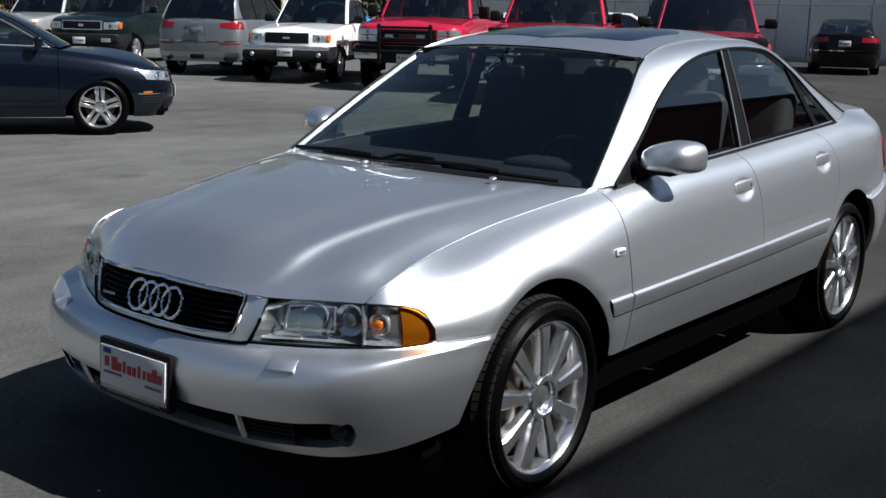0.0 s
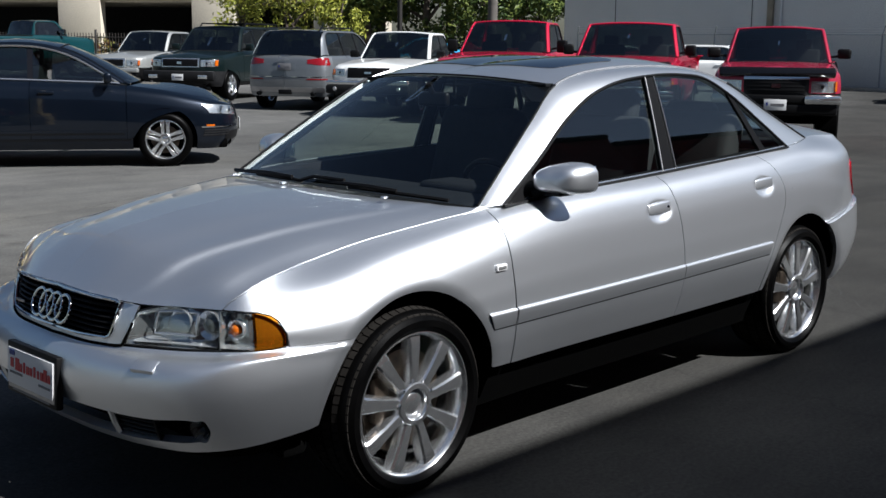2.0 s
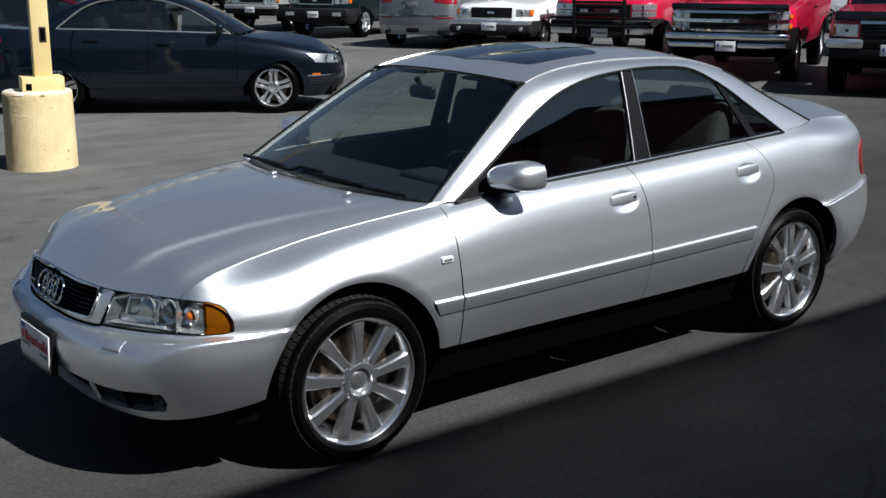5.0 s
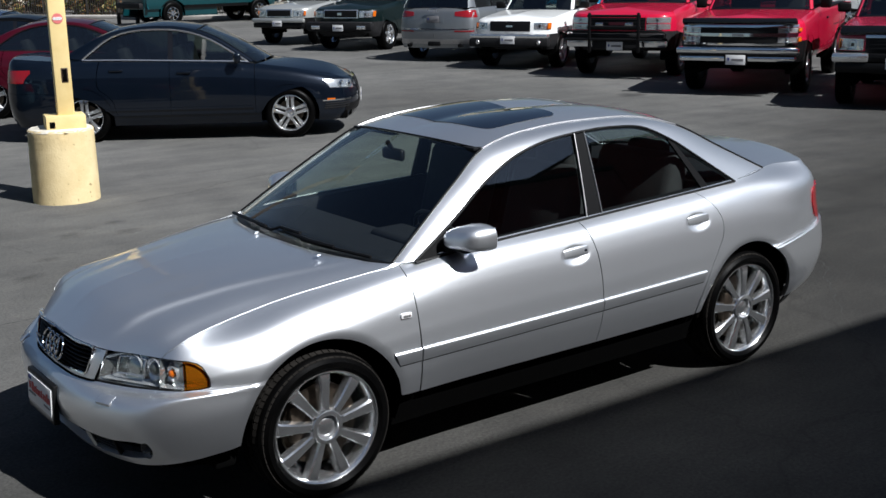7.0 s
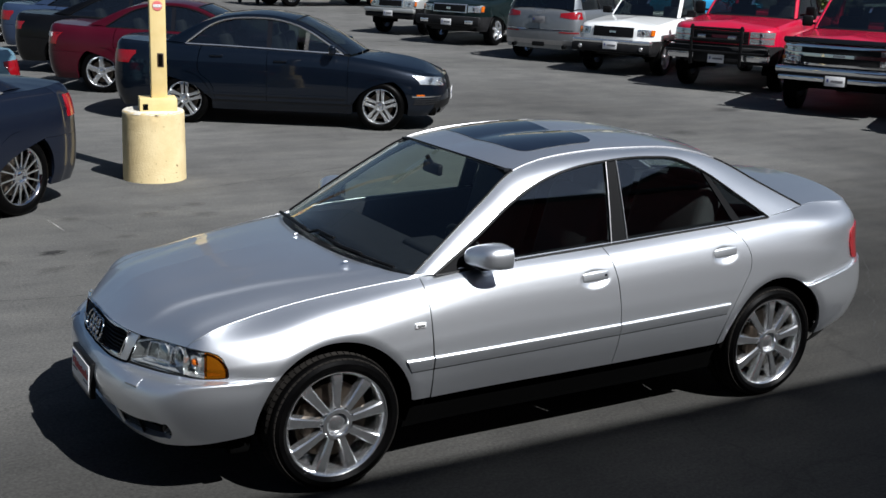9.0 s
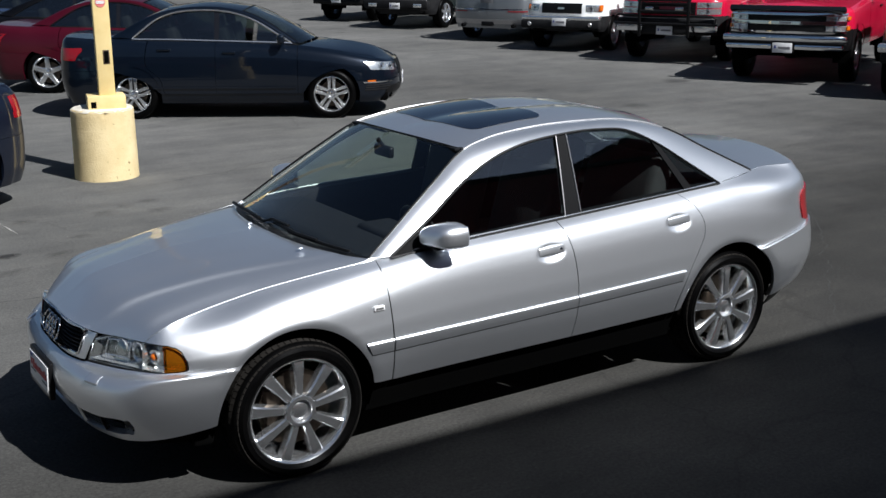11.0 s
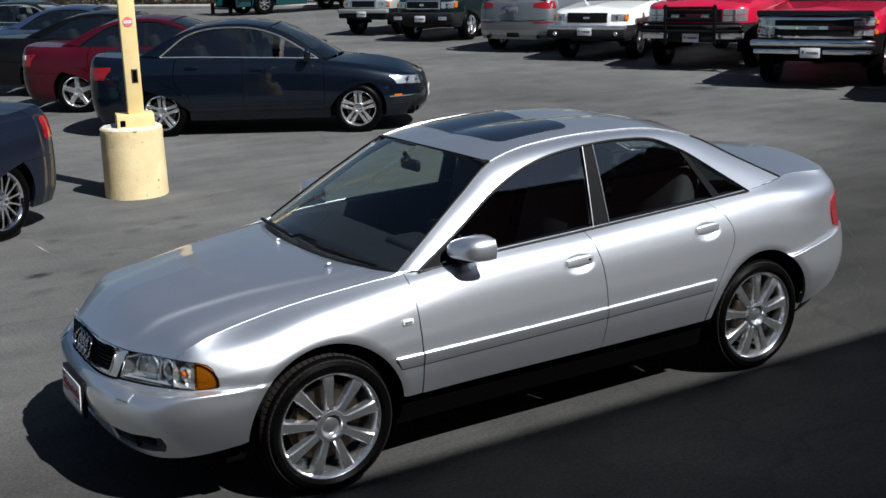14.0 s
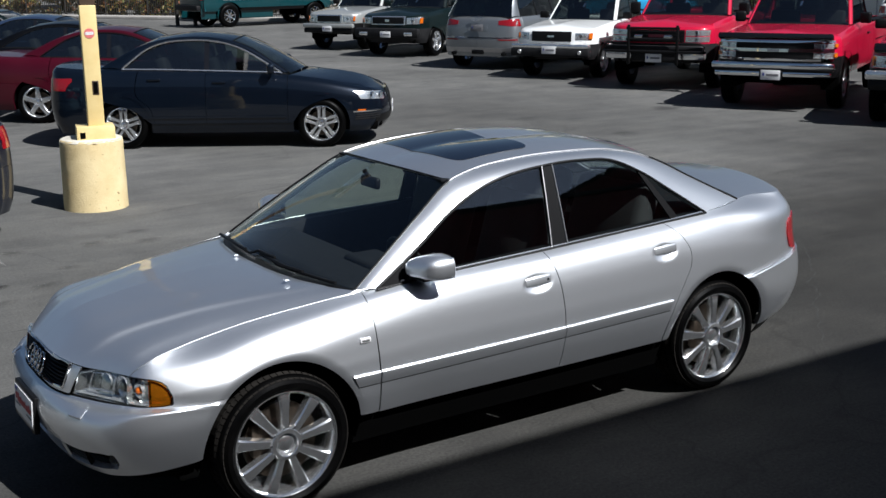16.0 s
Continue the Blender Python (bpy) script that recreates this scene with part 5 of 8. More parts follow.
        # mirror sail
        sheet("mirror_sail", np.array([[(-0.785, sgn * 0.747, 0.905), (-0.66, sgn * 0.746, 0.912), (-0.60, sgn * 0.745, 0.915)], [(-0.775, sgn * 0.745, 0.915), (-0.67, sgn * 0.728, 0.965), (-0.60, sgn * 0.716, 1.005)]]), TRIM, mir, flange=0.008, outward=(0, 0, 0.9))
    # handles, repeaters
    for sgn in (-1, 1):
        for hx, hz in ((0.060, 0.815), (0.905, 0.847)):
            hy = b.at(b.find([(hx, hz + 0.032)], **side))[0][1] + 0.004
            h = part("door_handle", box_bm((0.160, 0.024, 0.048), bevel=0.011, segments=4, m=Matrix.Translation((hx, sgn * (hy - 0.003), hz + 0.008)) @ pose(0, 0, 0, sgn * 10, -2, 0)), SILVER, car)
            if hx < 0.5:
                bm = lathe_bm([(0.001, 0), (0.008, 0), (0.010, -0.004)], 16, "y", (0, 0, 0))
                bmesh.ops.scale(bm, vec=(1, sgn, 1), verts=bm.verts)
                bmesh.ops.translate(bm, vec=(hx + 0.058, sgn * (hy + 0.010), hz + 0.008), verts=bm.verts)
                part("lock", bm, CHROME, h)
        ry = b.at(b.find([(-0.911, 0.712)], **side))[0][1]
        r = part("side_repeater", box_bm((0.054, 0.012, 0.024), bevel=0.005, segments=3, m=Matrix.Translation((-0.911, sgn * (ry + 0.003), 0.712))), PLATEWHITE, car)
        part("repeater_lens", box_bm((0.040, 0.006, 0.012), bevel=0.003, m=Matrix.Translation((-0.911, sgn * (ry + 0.0085), 0.712))), REFLECTOR, r)
    # wheels and arches
    for x, yo in ((FX, 0.856), (RX, 0.828)):
        for sgn in (-1, 1):
            w = spoke_wheel(car, x, sgn * (yo - 0.012), sgn, HZ - 0.008, 0.232, 0.215, 9, "nine", ALLOY, ALLOY, tread=True)
            bolts(w, x, sgn * (yo - 0.012), sgn, HZ, 0.072, 9, CHROME)
            rim_y = b.at(b.find([(x + AR * math.cos(radians(-12 + 204 * k / 16)), max(HZ + AR * math.sin(radians(-12 + 204 * k / 16)), 0.24)) for k in range(17)], **side))[:, 1]
            well(car, x, sgn * 0.845, sgn, AR + 0.004, edge=np.minimum(rim_y, 0.845))
            part("brake_caliper", box_bm((0.07, 0.05, 0.16), bevel=0.015, m=Matrix.Translation((x - 0.11, sgn * 0.775, HZ + 0.02))), STEEL, w)
    # number plate of the dealer, in a dark holder
    holder = part("plate_holder", box_bm((0.332, 0.026, 0.170), bevel=0.006, m=Matrix.Translation((-2.170, 0.022, 0.405)) @ pose(0, 0, 0, -3, 0, -90)), TRIM, car)
    part("plate_frame", box_bm((0.311, 0.010, 0.137), bevel=0.004, m=Matrix.Translation((-2.180, 0.022, 0.405)) @ pose(0, 0, 0, -3, 0, -90)), DULLALLOY, holder)
    pm = Matrix.Translation((-2.1865, 0.022, 0.412)) @ pose(0, 0, 0, -3, 0, -90)
    plate = part("dealer_plate", box_bm((0.303, 0.004, 0.118), bevel=0.001, m=pm), PLATEWHITE, holder, "white dealer plate with red lettering")
    for k, (w_, h_) in enumerate([(0.026, 0.040), (0.018, 0.026), (0.012, 0.034), (0.018, 0.026), (0.016, 0.026), (0.012, 0.034), (0.012, 0.026), (0.018, 0.026), (0.020, 0.038), (0.018, 0.026)]):
        part("print", box_bm((w_, 0.002, h_), m=pm @ Matrix.Translation((-0.082 + 0.0235 * k, -0.003, 0.004 + h_ / 2 - 0.013))), PLATERED, plate)
    part("print", box_bm((0.034, 0.002, 0.016), m=pm @ Matrix.Translation((-0.118, -0.003, 0.045))), PLATEBLUE, plate)
    part("print", box_bm((0.020, 0.002, 0.030), m=pm @ Matrix.Translation((-0.118, -0.003, 0.012))), PLATERED, plate)
    part("print", box_bm((0.085, 0.002, 0.007), m=pm @ Matrix.Translation((-0.09, -0.003, -0.020))), PLATEGREY, plate)
    part("print", box_bm((0.075, 0.002, 0.007), m=pm @ Matrix.Translation((0.10, -0.003, -0.028))), PLATEGREY, plate)
    part("frame_print", box_bm((0.25, 0.002, 0.013), m=Matrix.Translation((-2.187, 0.022, 0.338)) @ pose(0, 0, 0, -3, 0, -90)), PLATEGREY, plate)
    return car


saloon = silver_saloon()


# ---- the other vehicles ----
def rounded(points, r, n=7):
    """An open line with its corners rounded off."""
    p = [np.array(q, float) for q in points]
    out = [p[0]]
    for a, c, d in zip(p, p[1:], p[2:]):
        r1, r2 = min(r, np.linalg.norm(c - a) * 0.48), min(r, np.linalg.norm(d - c) * 0.48)
        s, e = c + (a - c) / np.linalg.norm(a - c) * r1, c + (d - c) / np.linalg.norm(d - c) * r2
        out += [(1 - k) ** 2 * s + 2 * k * (1 - k) * c + k * k * e for k in np.linspace(0, 1, n)]
    return out + [p[-1]]


class Maker:
    """One road vehicle in its own axes (it faces -x, the middle of its axles at x = 0), then set down facing a way on the ground."""

    def __init__(self, name, label, category, coat, nose, facing, group="", tail=False, wb=2.6, fo=0.88, ro=1.0, w=0.88, zs=0.2, zf=0.72, zc=0.93, zb=0.97, zt=1.0, zr=1.44, xa=-0.85, xr0=-0.2,
                 xr1=0.95, xe=1.6, rn=0.17, rt=0.16, tyre=0.317, rim=0.22, dtop=0.16, style="five", alloy=None, lift=0.0, bed=None, boxy=0.22, arch=0.05, xd=(-0.8, 0.25, 1.05), trim=TRIM, bumper=None,
                 tumble=0.34, glass_mat=None, rear_tint=None, panes=True, sill=None):
        f = Vector((facing[0], facing[1], 0)).normalized()
        self.xf, self.xt = -wb / 2 - fo, wb / 2 + ro
        end = Vector((nose[0], nose[1], 0))
        origin = end - f * self.xt * -1 if tail else end + f * self.xf
        if tail:
            origin = end + f * self.xt
        at = Matrix.Translation(origin) @ Matrix.Rotation(math.atan2(-f.y, -f.x), 4, "Z")
        self.car = car = thing(name, label, category, group, at)
        self.w, self.zs, self.coat, self.wb = w, zs, coat, wb
        xf, xt = self.xf, self.xt
        outline = [(xf, 0), (xf + 0.08 * rn, 0.26 * w), (xf + 0.40 * rn, 0.54 * w), (xf + rn, 0.76 * w), (xf + 1.9 * rn, 0.90 * w), (xf + 3.4 * rn, 0.972 * w), (xf + 5.6 * rn, w), (-0.22 * wb, w), (0.12 * wb, w),
                   (xt - 5.2 * rt, 0.995 * w), (xt - 3.0 * rt, 0.965 * w), (xt - 1.5 * rt, 0.90 * w), (xt - 0.7 * rt, 0.77 * w), (xt - 0.25 * rt, 0.54 * w), (xt - 0.05 * rt, 0.26 * w), (xt, 0)]
        xs = [q[0] for q in outline]
        ztop = np.interp(xs, [xf, xf + 0.3, xa, 0.3 * wb, xe, xt], [zf, zf + (zc - zf) * 0.25, zc, (zb + zc) / 2 + 0.02, zb, zt])
        sections = []
        for i, (q, z) in enumerate(zip(outline, ztop)):
            end_ = i < 4 or i > 11
            d = [0.09, 0.03, 0.0, 0.004, 0.02, 0.05, 0.10] if end_ else [0.06, 0.018, 0.0, 0.004, 0.02, 0.065, dtop]
            if boxy < 0.2 and end_:
                d = [0.07, 0.02, 0.0, 0.0, 0.008, 0.02, 0.06]
            if boxy < 0.2 and not end_:
                d = [0.05, 0.012, 0.0, 0.002, 0.010, 0.035, dtop]
            fr = [0, 0.15, 0.38, 0.58, 0.77, 0.93, 1.0]
            sections.append((i, [(a, zs + c * (z - zs)) for a, c in zip(d, fr)]))
        self.b = b = Body(outline, sections)
        self.t_tail, self.t_nose = 11.0, 4.6
        side = self.side = dict(t0=3.2, t1=12.2)
        FX, RX, ar = -wb / 2, wb / 2, tyre + arch
        sill_z = (zs + 0.13) if sill is None else sill
        bump_f, bump_r = zs + (zf - zs) * 0.55, zs + (zt - zs) * 0.50
        bumper = bumper or coat

        def A(cx, a0, a1, n=24):
            return b.find(arc_pts(cx, tyre, ar, a0, a1, n), **side)

        def deg(z):
            return math.degrees(math.asin(max(-1, min(1, (z - tyre) / ar))))

        def rows(lo, hi, n=14):
            v = np.linspace(0, 1, n)[:, None]
            return lo[0] * (1 - v) + hi[0] * v, lo[-1] * (1 - v) + hi[-1] * v

        # front bumper and its lip
        a_f = 180 - deg(bump_f)
        edge = A(FX, 180 - deg(zs + 0.03), a_f, 14)
        tt = np.linspace(0, edge[-1][0], 36)
        top = b.level(tt, np.full(36, bump_f))
        top[-1] = edge[-1]
        bot = np.stack([np.linspace(0, edge[0][0], 36), np.full(36, 0.0)], 1)
        edge[0] = bot[-1]
        l, _ = rows(bot, top)
        pressed("front_bumper", b, bot, top, l, edge, bumper, car, gap=0.002, both=True, flange=0.03)
        # nose, wings
        hx = xa + 0.02
        lead_t = 3.2
        d0 = np.linspace(sill_z, zc, 20)
        dx = np.full(20, xd[0])
        rear = b.find(np.stack([dx, d0], 1), **side)
        rear[:, 1] = np.minimum(rear[:, 1], 1)
        wt = np.stack([np.linspace(lead_t, rear[-1][0], 42), np.ones(42)], 1)
        rear[-1] = wt[-1]
        wb_ = A(FX, a_f, deg(sill_z), 36)
        start = np.concatenate([np.stack([np.linspace(top[-1][0], lead_t, 12), np.linspace(top[-1][1], b.level([lead_t], [bump_f])[0][1], 12)], 1),
                                np.stack([np.full(9, lead_t), np.linspace(b.level([lead_t], [bump_f])[0][1], 1, 9)], 1)[1:]])
        start[0] = wb_[0]
        # the foot in front of the door is part of the wing
        wb_ = np.concatenate([wb_, b.find(np.stack([np.linspace(FX + ar * math.cos(radians(deg(sill_z))), xd[0], 7)[1:], np.full(6, sill_z)], 1), **side)])
        rr = b.find(np.stack([np.full(len(start), xd[0]), np.linspace(sill_z, zc, len(start))], 1), **side)
        rr[0], rr[-1] = wb_[-1], wt[-1]
        pressed("wing", b, wb_, wt, start, rr, coat, car)
        tn = np.linspace(0, lead_t, 24)
        nb, nt_ = b.level(tn, np.full(24, bump_f)), np.stack([tn, np.ones(24)], 1)
        l, r = rows(nb, nt_)
        pressed("nose_panel", b, nb, nt_, l, r, coat, car, gap=0.001, both=True)

        def upright(x, n=16):
            z = np.linspace(sill_z, np.interp(x, [xa, 0.3 * wb, xe, xt], [zc, (zb + zc) / 2 + 0.02, zb, zt]), n)
            q = b.find(np.stack([np.full(n, x), z], 1), **side)
            q[-1, 1] = 1
            return q

        def flank(name, e0, e1, n=24):
            lo = b.find(np.stack([np.linspace(b.at(e0[:1])[0][0], b.at(e1[:1])[0][0], n), np.full(n, sill_z)], 1), **side)
            lo[0], lo[-1] = e0[0], e1[0]
            hi = np.stack([np.linspace(e0[-1][0], e1[-1][0], n), np.ones(n)], 1)
            pressed(name, b, lo, hi, e0, e1, coat, car)

        e0, e1 = upright(xd[0]), upright(xd[1])
        flank("front_door", e0, e1)
        rx = RX - ar
        if xd[2] > rx - 0.03:
            z1 = np.interp(xd[2], [xa, 0.3 * wb, xe, xt], [zc, (zb + zc) / 2 + 0.02, zb, zt])
            pts = [(rx - 0.05, sill_z), (rx - 0.02, sill_z + 0.12)] + [(RX + (ar + 0.05) * math.cos(radians(a)), tyre + (ar + 0.05) * math.sin(radians(a))) for a in (158, 145)] + [(xd[2], tyre + ar * 0.95), (xd[2], z1)]
            e2 = b.find(curve(pts, 16), **side)
            e2[-1, 1] = 1
        else:
            e2 = upright(xd[2])
        flank("rear_door" if bed is None else "cab_side", e1, e2)
        # rear quarter or load bed
        a_r = deg(bump_r)
        qb = A(RX, 180 - deg(sill_z), a_r, 36)
        if xd[2] > rx - 0.03:
            qb = np.concatenate([b.find(np.stack([np.linspace(rx - 0.05, RX - ar * math.cos(radians(deg(sill_z))), 5)[:-1], np.full(4, sill_z)], 1), **side), qb])
        t_end = self.t_tail
        qr_z = np.linspace(bump_r, 1, 4)
        qt = np.stack([np.linspace(e2[-1][0], t_end, len(qb)), np.ones(len(qb))], 1)
        mid = b.level(np.linspace(qb[-1][0], t_end, 8), np.full(8, bump_r))
        qe = np.concatenate([mid, np.stack([np.full(9, t_end), np.linspace(mid[-1][1], 1, 9)], 1)[1:]])
        qe[0] = qb[-1]
        q0 = np.stack([np.interp(np.linspace(0, 15, 16), range(16), e2[:, 0]), np.interp(np.linspace(0, 15, 16), range(16), e2[:, 1])], 1)
        ql = q0.copy()
        if xd[2] <= rx - 0.03:
            pass
        ql[0] = qb[0]
        pressed("rear_quarter" if bed is None else "bed_side", b, qb, qt, ql, qe, coat, car)
        if xd[2] <= rx - 0.03:
            x0 = xd[2] + 0.004
            x1 = rx + 0.02
            lo = b.find(np.stack([np.linspace(x0, x1, 8), np.full(8, sill_z)], 1), **side)
            hi = b.find(np.stack([np.linspace(x0, x1, 8), np.full(8, sill_z + 0.25)], 1), **side)
            l, r = rows(lo, hi, 6)
            pressed("bed_foot", b, lo, hi, l, r, coat, car, gap=0.0)
        tt = np.linspace(t_end, 15, 30)
        lo, hi = b.level(tt, np.full(30, bump_r)), np.stack([tt, np.ones(30)], 1)
        l, r = rows(lo, hi)
        pressed("tail_panel", b, lo, hi, l, r, coat, car, gap=0.001, both=True)
        edge = A(RX, a_r, deg(zs + 0.03), 14)[::-1]
        tt = np.linspace(edge[-1][0], 15, 36)
        top = b.level(tt, np.full(36, bump_r))
        bot = np.stack([np.linspace(edge[0][0], 15, 36), np.zeros(36)], 1)
        edge[0], edge[-1] = bot[0], top[0]
        _, r = rows(bot, top)
        pressed("rear_bumper", b, bot, top, edge, r, bumper, car, gap=0.002, both=True, flange=0.03)
        ts = np.linspace(b.t_of(FX + ar), b.t_of(RX - ar), 30)
        lo, hi = np.stack([ts, np.zeros(30)], 1), b.level(ts, np.full(30, sill_z - 0.004))
        l, r = rows(lo, hi, 6)
        pressed("sill", b, lo, hi, l, r, trim, car, gap=0, lift=-0.012)
        # bonnet
        nu, nv = 30, 30
        hs = b.at(np.stack([np.linspace(lead_t, b.t_of(xa, 0.97), nv), np.ones(nv)], 1))
        lead = b.at(np.stack([np.linspace(0, lead_t, nu), np.ones(nu)], 1))
        cw = np.stack([xa - 0.16 * (1 - np.linspace(0, 1, nu) ** 2), np.linspace(0, hs[-1][1], nu), hs[-1][2] + 0.02 * (1 - np.linspace(0, 1, nu) ** 2)], 1)
        cw[-1] = hs[-1]
        sp = curve([tuple(lead[0]), (xf + 0.35, 0, zf + (zc - zf) * 0.45 + 0.03), ((xf + xa) / 2, 0, zf + (zc - zf) * 0.75 + 0.03), tuple(cw[0])], nv)
        g = coons(lead, cw, sp, hs)
        sheet("bonnet", g, coat, car, both=True, flange=0.015, outward=(0, 0, -2))
        # cabin
        self.yb = yb = w - dtop - 0.005
        z_belt = lambda x: np.interp(x, [xa, 0.3 * wb, xe, xt], [zc, (zb + zc) / 2 + 0.02, zb, zt])
        ghy = lambda z: yb - tumble * (z - zc)
        top_z = zr - 0.085
        dr = 0.30 if boxy >= 0.2 else 0.10
        xrear = xe - dr
        dlo = curve(rounded([(xa + 0.09, z_belt(xa) + 0.004), (xr0 + 0.07, top_z), (xr1 - 0.04, top_z), (xrear, z_belt(xrear) + 0.012)], boxy * 1.2), 60, False)
        yr = ghy(zr) - 0.005
        rail = curve(rounded([(xa, yb - 0.03, z_belt(xa) + 0.002), (xr0, yr - 0.01, zr - 0.035), (xr1, yr - 0.01, zr - 0.035), (xe, yb - 0.08, z_belt(xe) + 0.012)], boxy * 1.6), 60, False)
        dlo3 = np.stack([dlo[:, 0], [ghy(z) for z in dlo[:, 1]], dlo[:, 1]], 1)
        v = np.linspace(0, 1, 6)[:, None, None]
        fg = dlo3[None] * (1 - v) + rail[None] * v
        bul = np.sin(np.pi * v) * 0.014
        fg = fg + np.concatenate([0 * bul, bul, bul], 2)
        q0 = b.at(np.stack([np.linspace(b.t_of(xrear, 0.97), b.t_of(min(xe, xt - 0.05), 0.97), 10), np.ones(10)], 1))
        e0 = curve([tuple(dlo3[-1]), tuple(rail[-1])], 10)
        belt = b.at(np.stack([np.linspace(b.t_of(xa, 0.97), b.t_of(xrear, 0.97), 40), np.ones(40)], 1))
        bx = np.linspace(xa + 0.09, xrear, 40)
        belt2 = np.stack([bx, [ghy(z_belt(x) + 0.008) for x in bx], [z_belt(x) + 0.008 for x in bx]], 1)
        gm, rtm = glass_mat or DARKGLASS, rear_tint or DARKGLASS
        self.dlo3, self.belt2 = dlo3, belt2

        def pane(x0, x1, inset=-0.006):
            n = 16
            lx = np.linspace(x0, x1, n)
            tx = np.clip(lx, dlo[0, 0] + 0.005, dlo[-1, 0] - 0.005)
            tz = np.interp(tx, dlo[:, 0], dlo[:, 1])
            lz = np.array([z_belt(x) + 0.008 for x in lx])
            tz = np.maximum(tz, lz + 0.002)
            vv = np.linspace(0, 1, 8)[:, None]
            z = lz[None] * (1 - vv) + tz[None] * vv
            x = np.repeat(lx[None], 8, 0)
            return np.stack([x, ghy(z) + inset, z], 2)

        for mir in (True, False):
            s = -1 if mir else 1
            sheet("roof_pillar_frame", fg, coat, car, mirror=mir, flange=0.012, outward=(0.2, 0, 0.7))
            sheet("pillar_foot", np.stack([q0, e0]), coat, car, mirror=mir, flange=0, outward=(1, 0, 0.2))
            sheet("window_ledge", np.stack([belt, belt2]), TRIM, car, mirror=mir, flange=0, outward=(0, 0, 0))
            ends = [xa + 0.10, xd[1] - 0.03, xd[1] + 0.03, xd[2] - 0.02 if xd[2] < xrear - 0.25 else xrear - 0.01]
            sheet("front_window", pane(ends[0], ends[1]), gm, car, mirror=mir, flange=0, outward=(0, 0, 0.6))
            sheet("rear_window", pane(ends[2], ends[3]), rtm, car, mirror=mir, flange=0, outward=(0, 0, 0.6))
            sheet("door_pillar", pane(ends[1], ends[2], 0.002), GLOSSTRIM, car, mirror=mir, flange=0.01, outward=(0, 0, 0.6))
            if xd[2] < xrear - 0.25:
                sheet("quarter_window", pane(xd[2] + 0.04, xrear - 0.01), rtm, car, mirror=mir, flange=0, outward=(0, 0, 0.6))
                sheet("window_divider", pane(xd[2] - 0.02, xd[2] + 0.04, 0.002), coat if boxy < 0.2 else TRIM, car, mirror=mir, flange=0.01, outward=(0, 0, 0.6))
            part("window_seal", tube_bm((dlo3 + (0, 0.003, 0)) * (1, s, 1), 0.008, 5), TRIM, car)
        ia, ic = int(np.argmin(np.abs(rail[:, 0] - xr0) + 3 * np.abs(rail[:, 2] - zr + 0.04) * (rail[:, 0] < 0.2))), 0
        ic = int(np.argmin(np.abs(rail[:, 0] - xr1) + 3 * np.abs(rail[:, 2] - zr + 0.04) + 10 * (np.arange(60) < 30)))
        ia = min(ia, 25)

        def across(mid, end, n=20):
            m_, e_ = np.array(mid, float), np.array(end, float)
            s = np.linspace(0, 1, n)
            out = m_[None] * (1 - s)[:, None] + e_[None] * s[:, None]
            out[:, 0] = m_[0] + (e_[0] - m_[0]) * s**2
            out[:, 2] = m_[2] + (e_[2] - m_[2]) * s**2.2
            return out

        ae, re_, ce = rail[: ia + 1], rail[ia : ic + 1], rail[ic:]
        wl, wt_ = across((xa - 0.13, 0, zc + 0.03), ae[0]), across((ae[-1][0] - 0.05, 0, ae[-1][2] + 0.035), ae[-1])
        mid = curve([tuple(wl[0]), tuple((wl[0] + wt_[0]) / 2 + (-0.01, 0, 0.02)), tuple(wt_[0])], len(ae))
        sheet("windscreen", coons(wl, wt_, mid, ae), gm, car, both=True, flange=0.003, outward=(0.8, 0, 0.6), lift=-0.004)
        for s in (-1, 1):
            part("windscreen_seal", tube_bm(ae * (1, s, 1), 0.007, 5), TRIM, car)
        part("windscreen_seal", tube_bm(np.concatenate([wt_[::-1], (wt_ * (1, -1, 1))[1:]]), 0.007, 5), TRIM, car)
        if boxy < 0.2:
            part("roof_header", tube_bm(np.concatenate([wt_[::-1], (wt_ * (1, -1, 1))[1:]]) + (0.004, 0, -0.006), 0.020, 8), coat, car)
            for s in (-1, 1):
                part("pillar_post", tube_bm(ae * (1, s, 1) + (0.006, -s * 0.008, 0), 0.018, 8), coat, car)
        rtop = across((re_[-1][0] + 0.04, 0, re_[-1][2] + 0.03), re_[-1])
        sp = curve([tuple(wt_[0]), ((xr0 + xr1) / 2, 0, zr), tuple(rtop[0])], len(re_))
        self.roof = coons(wt_, rtop, sp, re_)
        sheet("roof", self.roof, coat, car, both=True, flange=0.006, outward=(0.3, 0, 0.2))
        rl = across((xe + 0.05, 0, z_belt(xe) + 0.02), ce[-1])
        mid = curve([tuple(rtop[0]), tuple((rl[0] + rtop[0]) / 2 + (0.02, 0, 0.01)), tuple(rl[0])], len(ce))
        self.rear_glass = coons(rtop, rl, mid, ce)
        sheet("rear_screen", self.rear_glass, rtm, car, both=True, flange=0.003, outward=(0, 0, 0.6), lift=-0.003)
        # boot lid, tailgate shelf or open bed
        if bed is None:
            bs = b.at(np.stack([np.linspace(b.t_of(min(xe, xt - 0.04), 0.97), 15, 20), np.ones(20)], 1))
            bs2 = bs * (1, 0, 1)
            bs2[:, 0] = np.linspace(rl[0][0], bs[-1][0], 20)
            bs2[:, 2] = np.maximum(bs[:, 2], np.linspace(rl[0][2], bs[-1][2], 20)) + 0.01
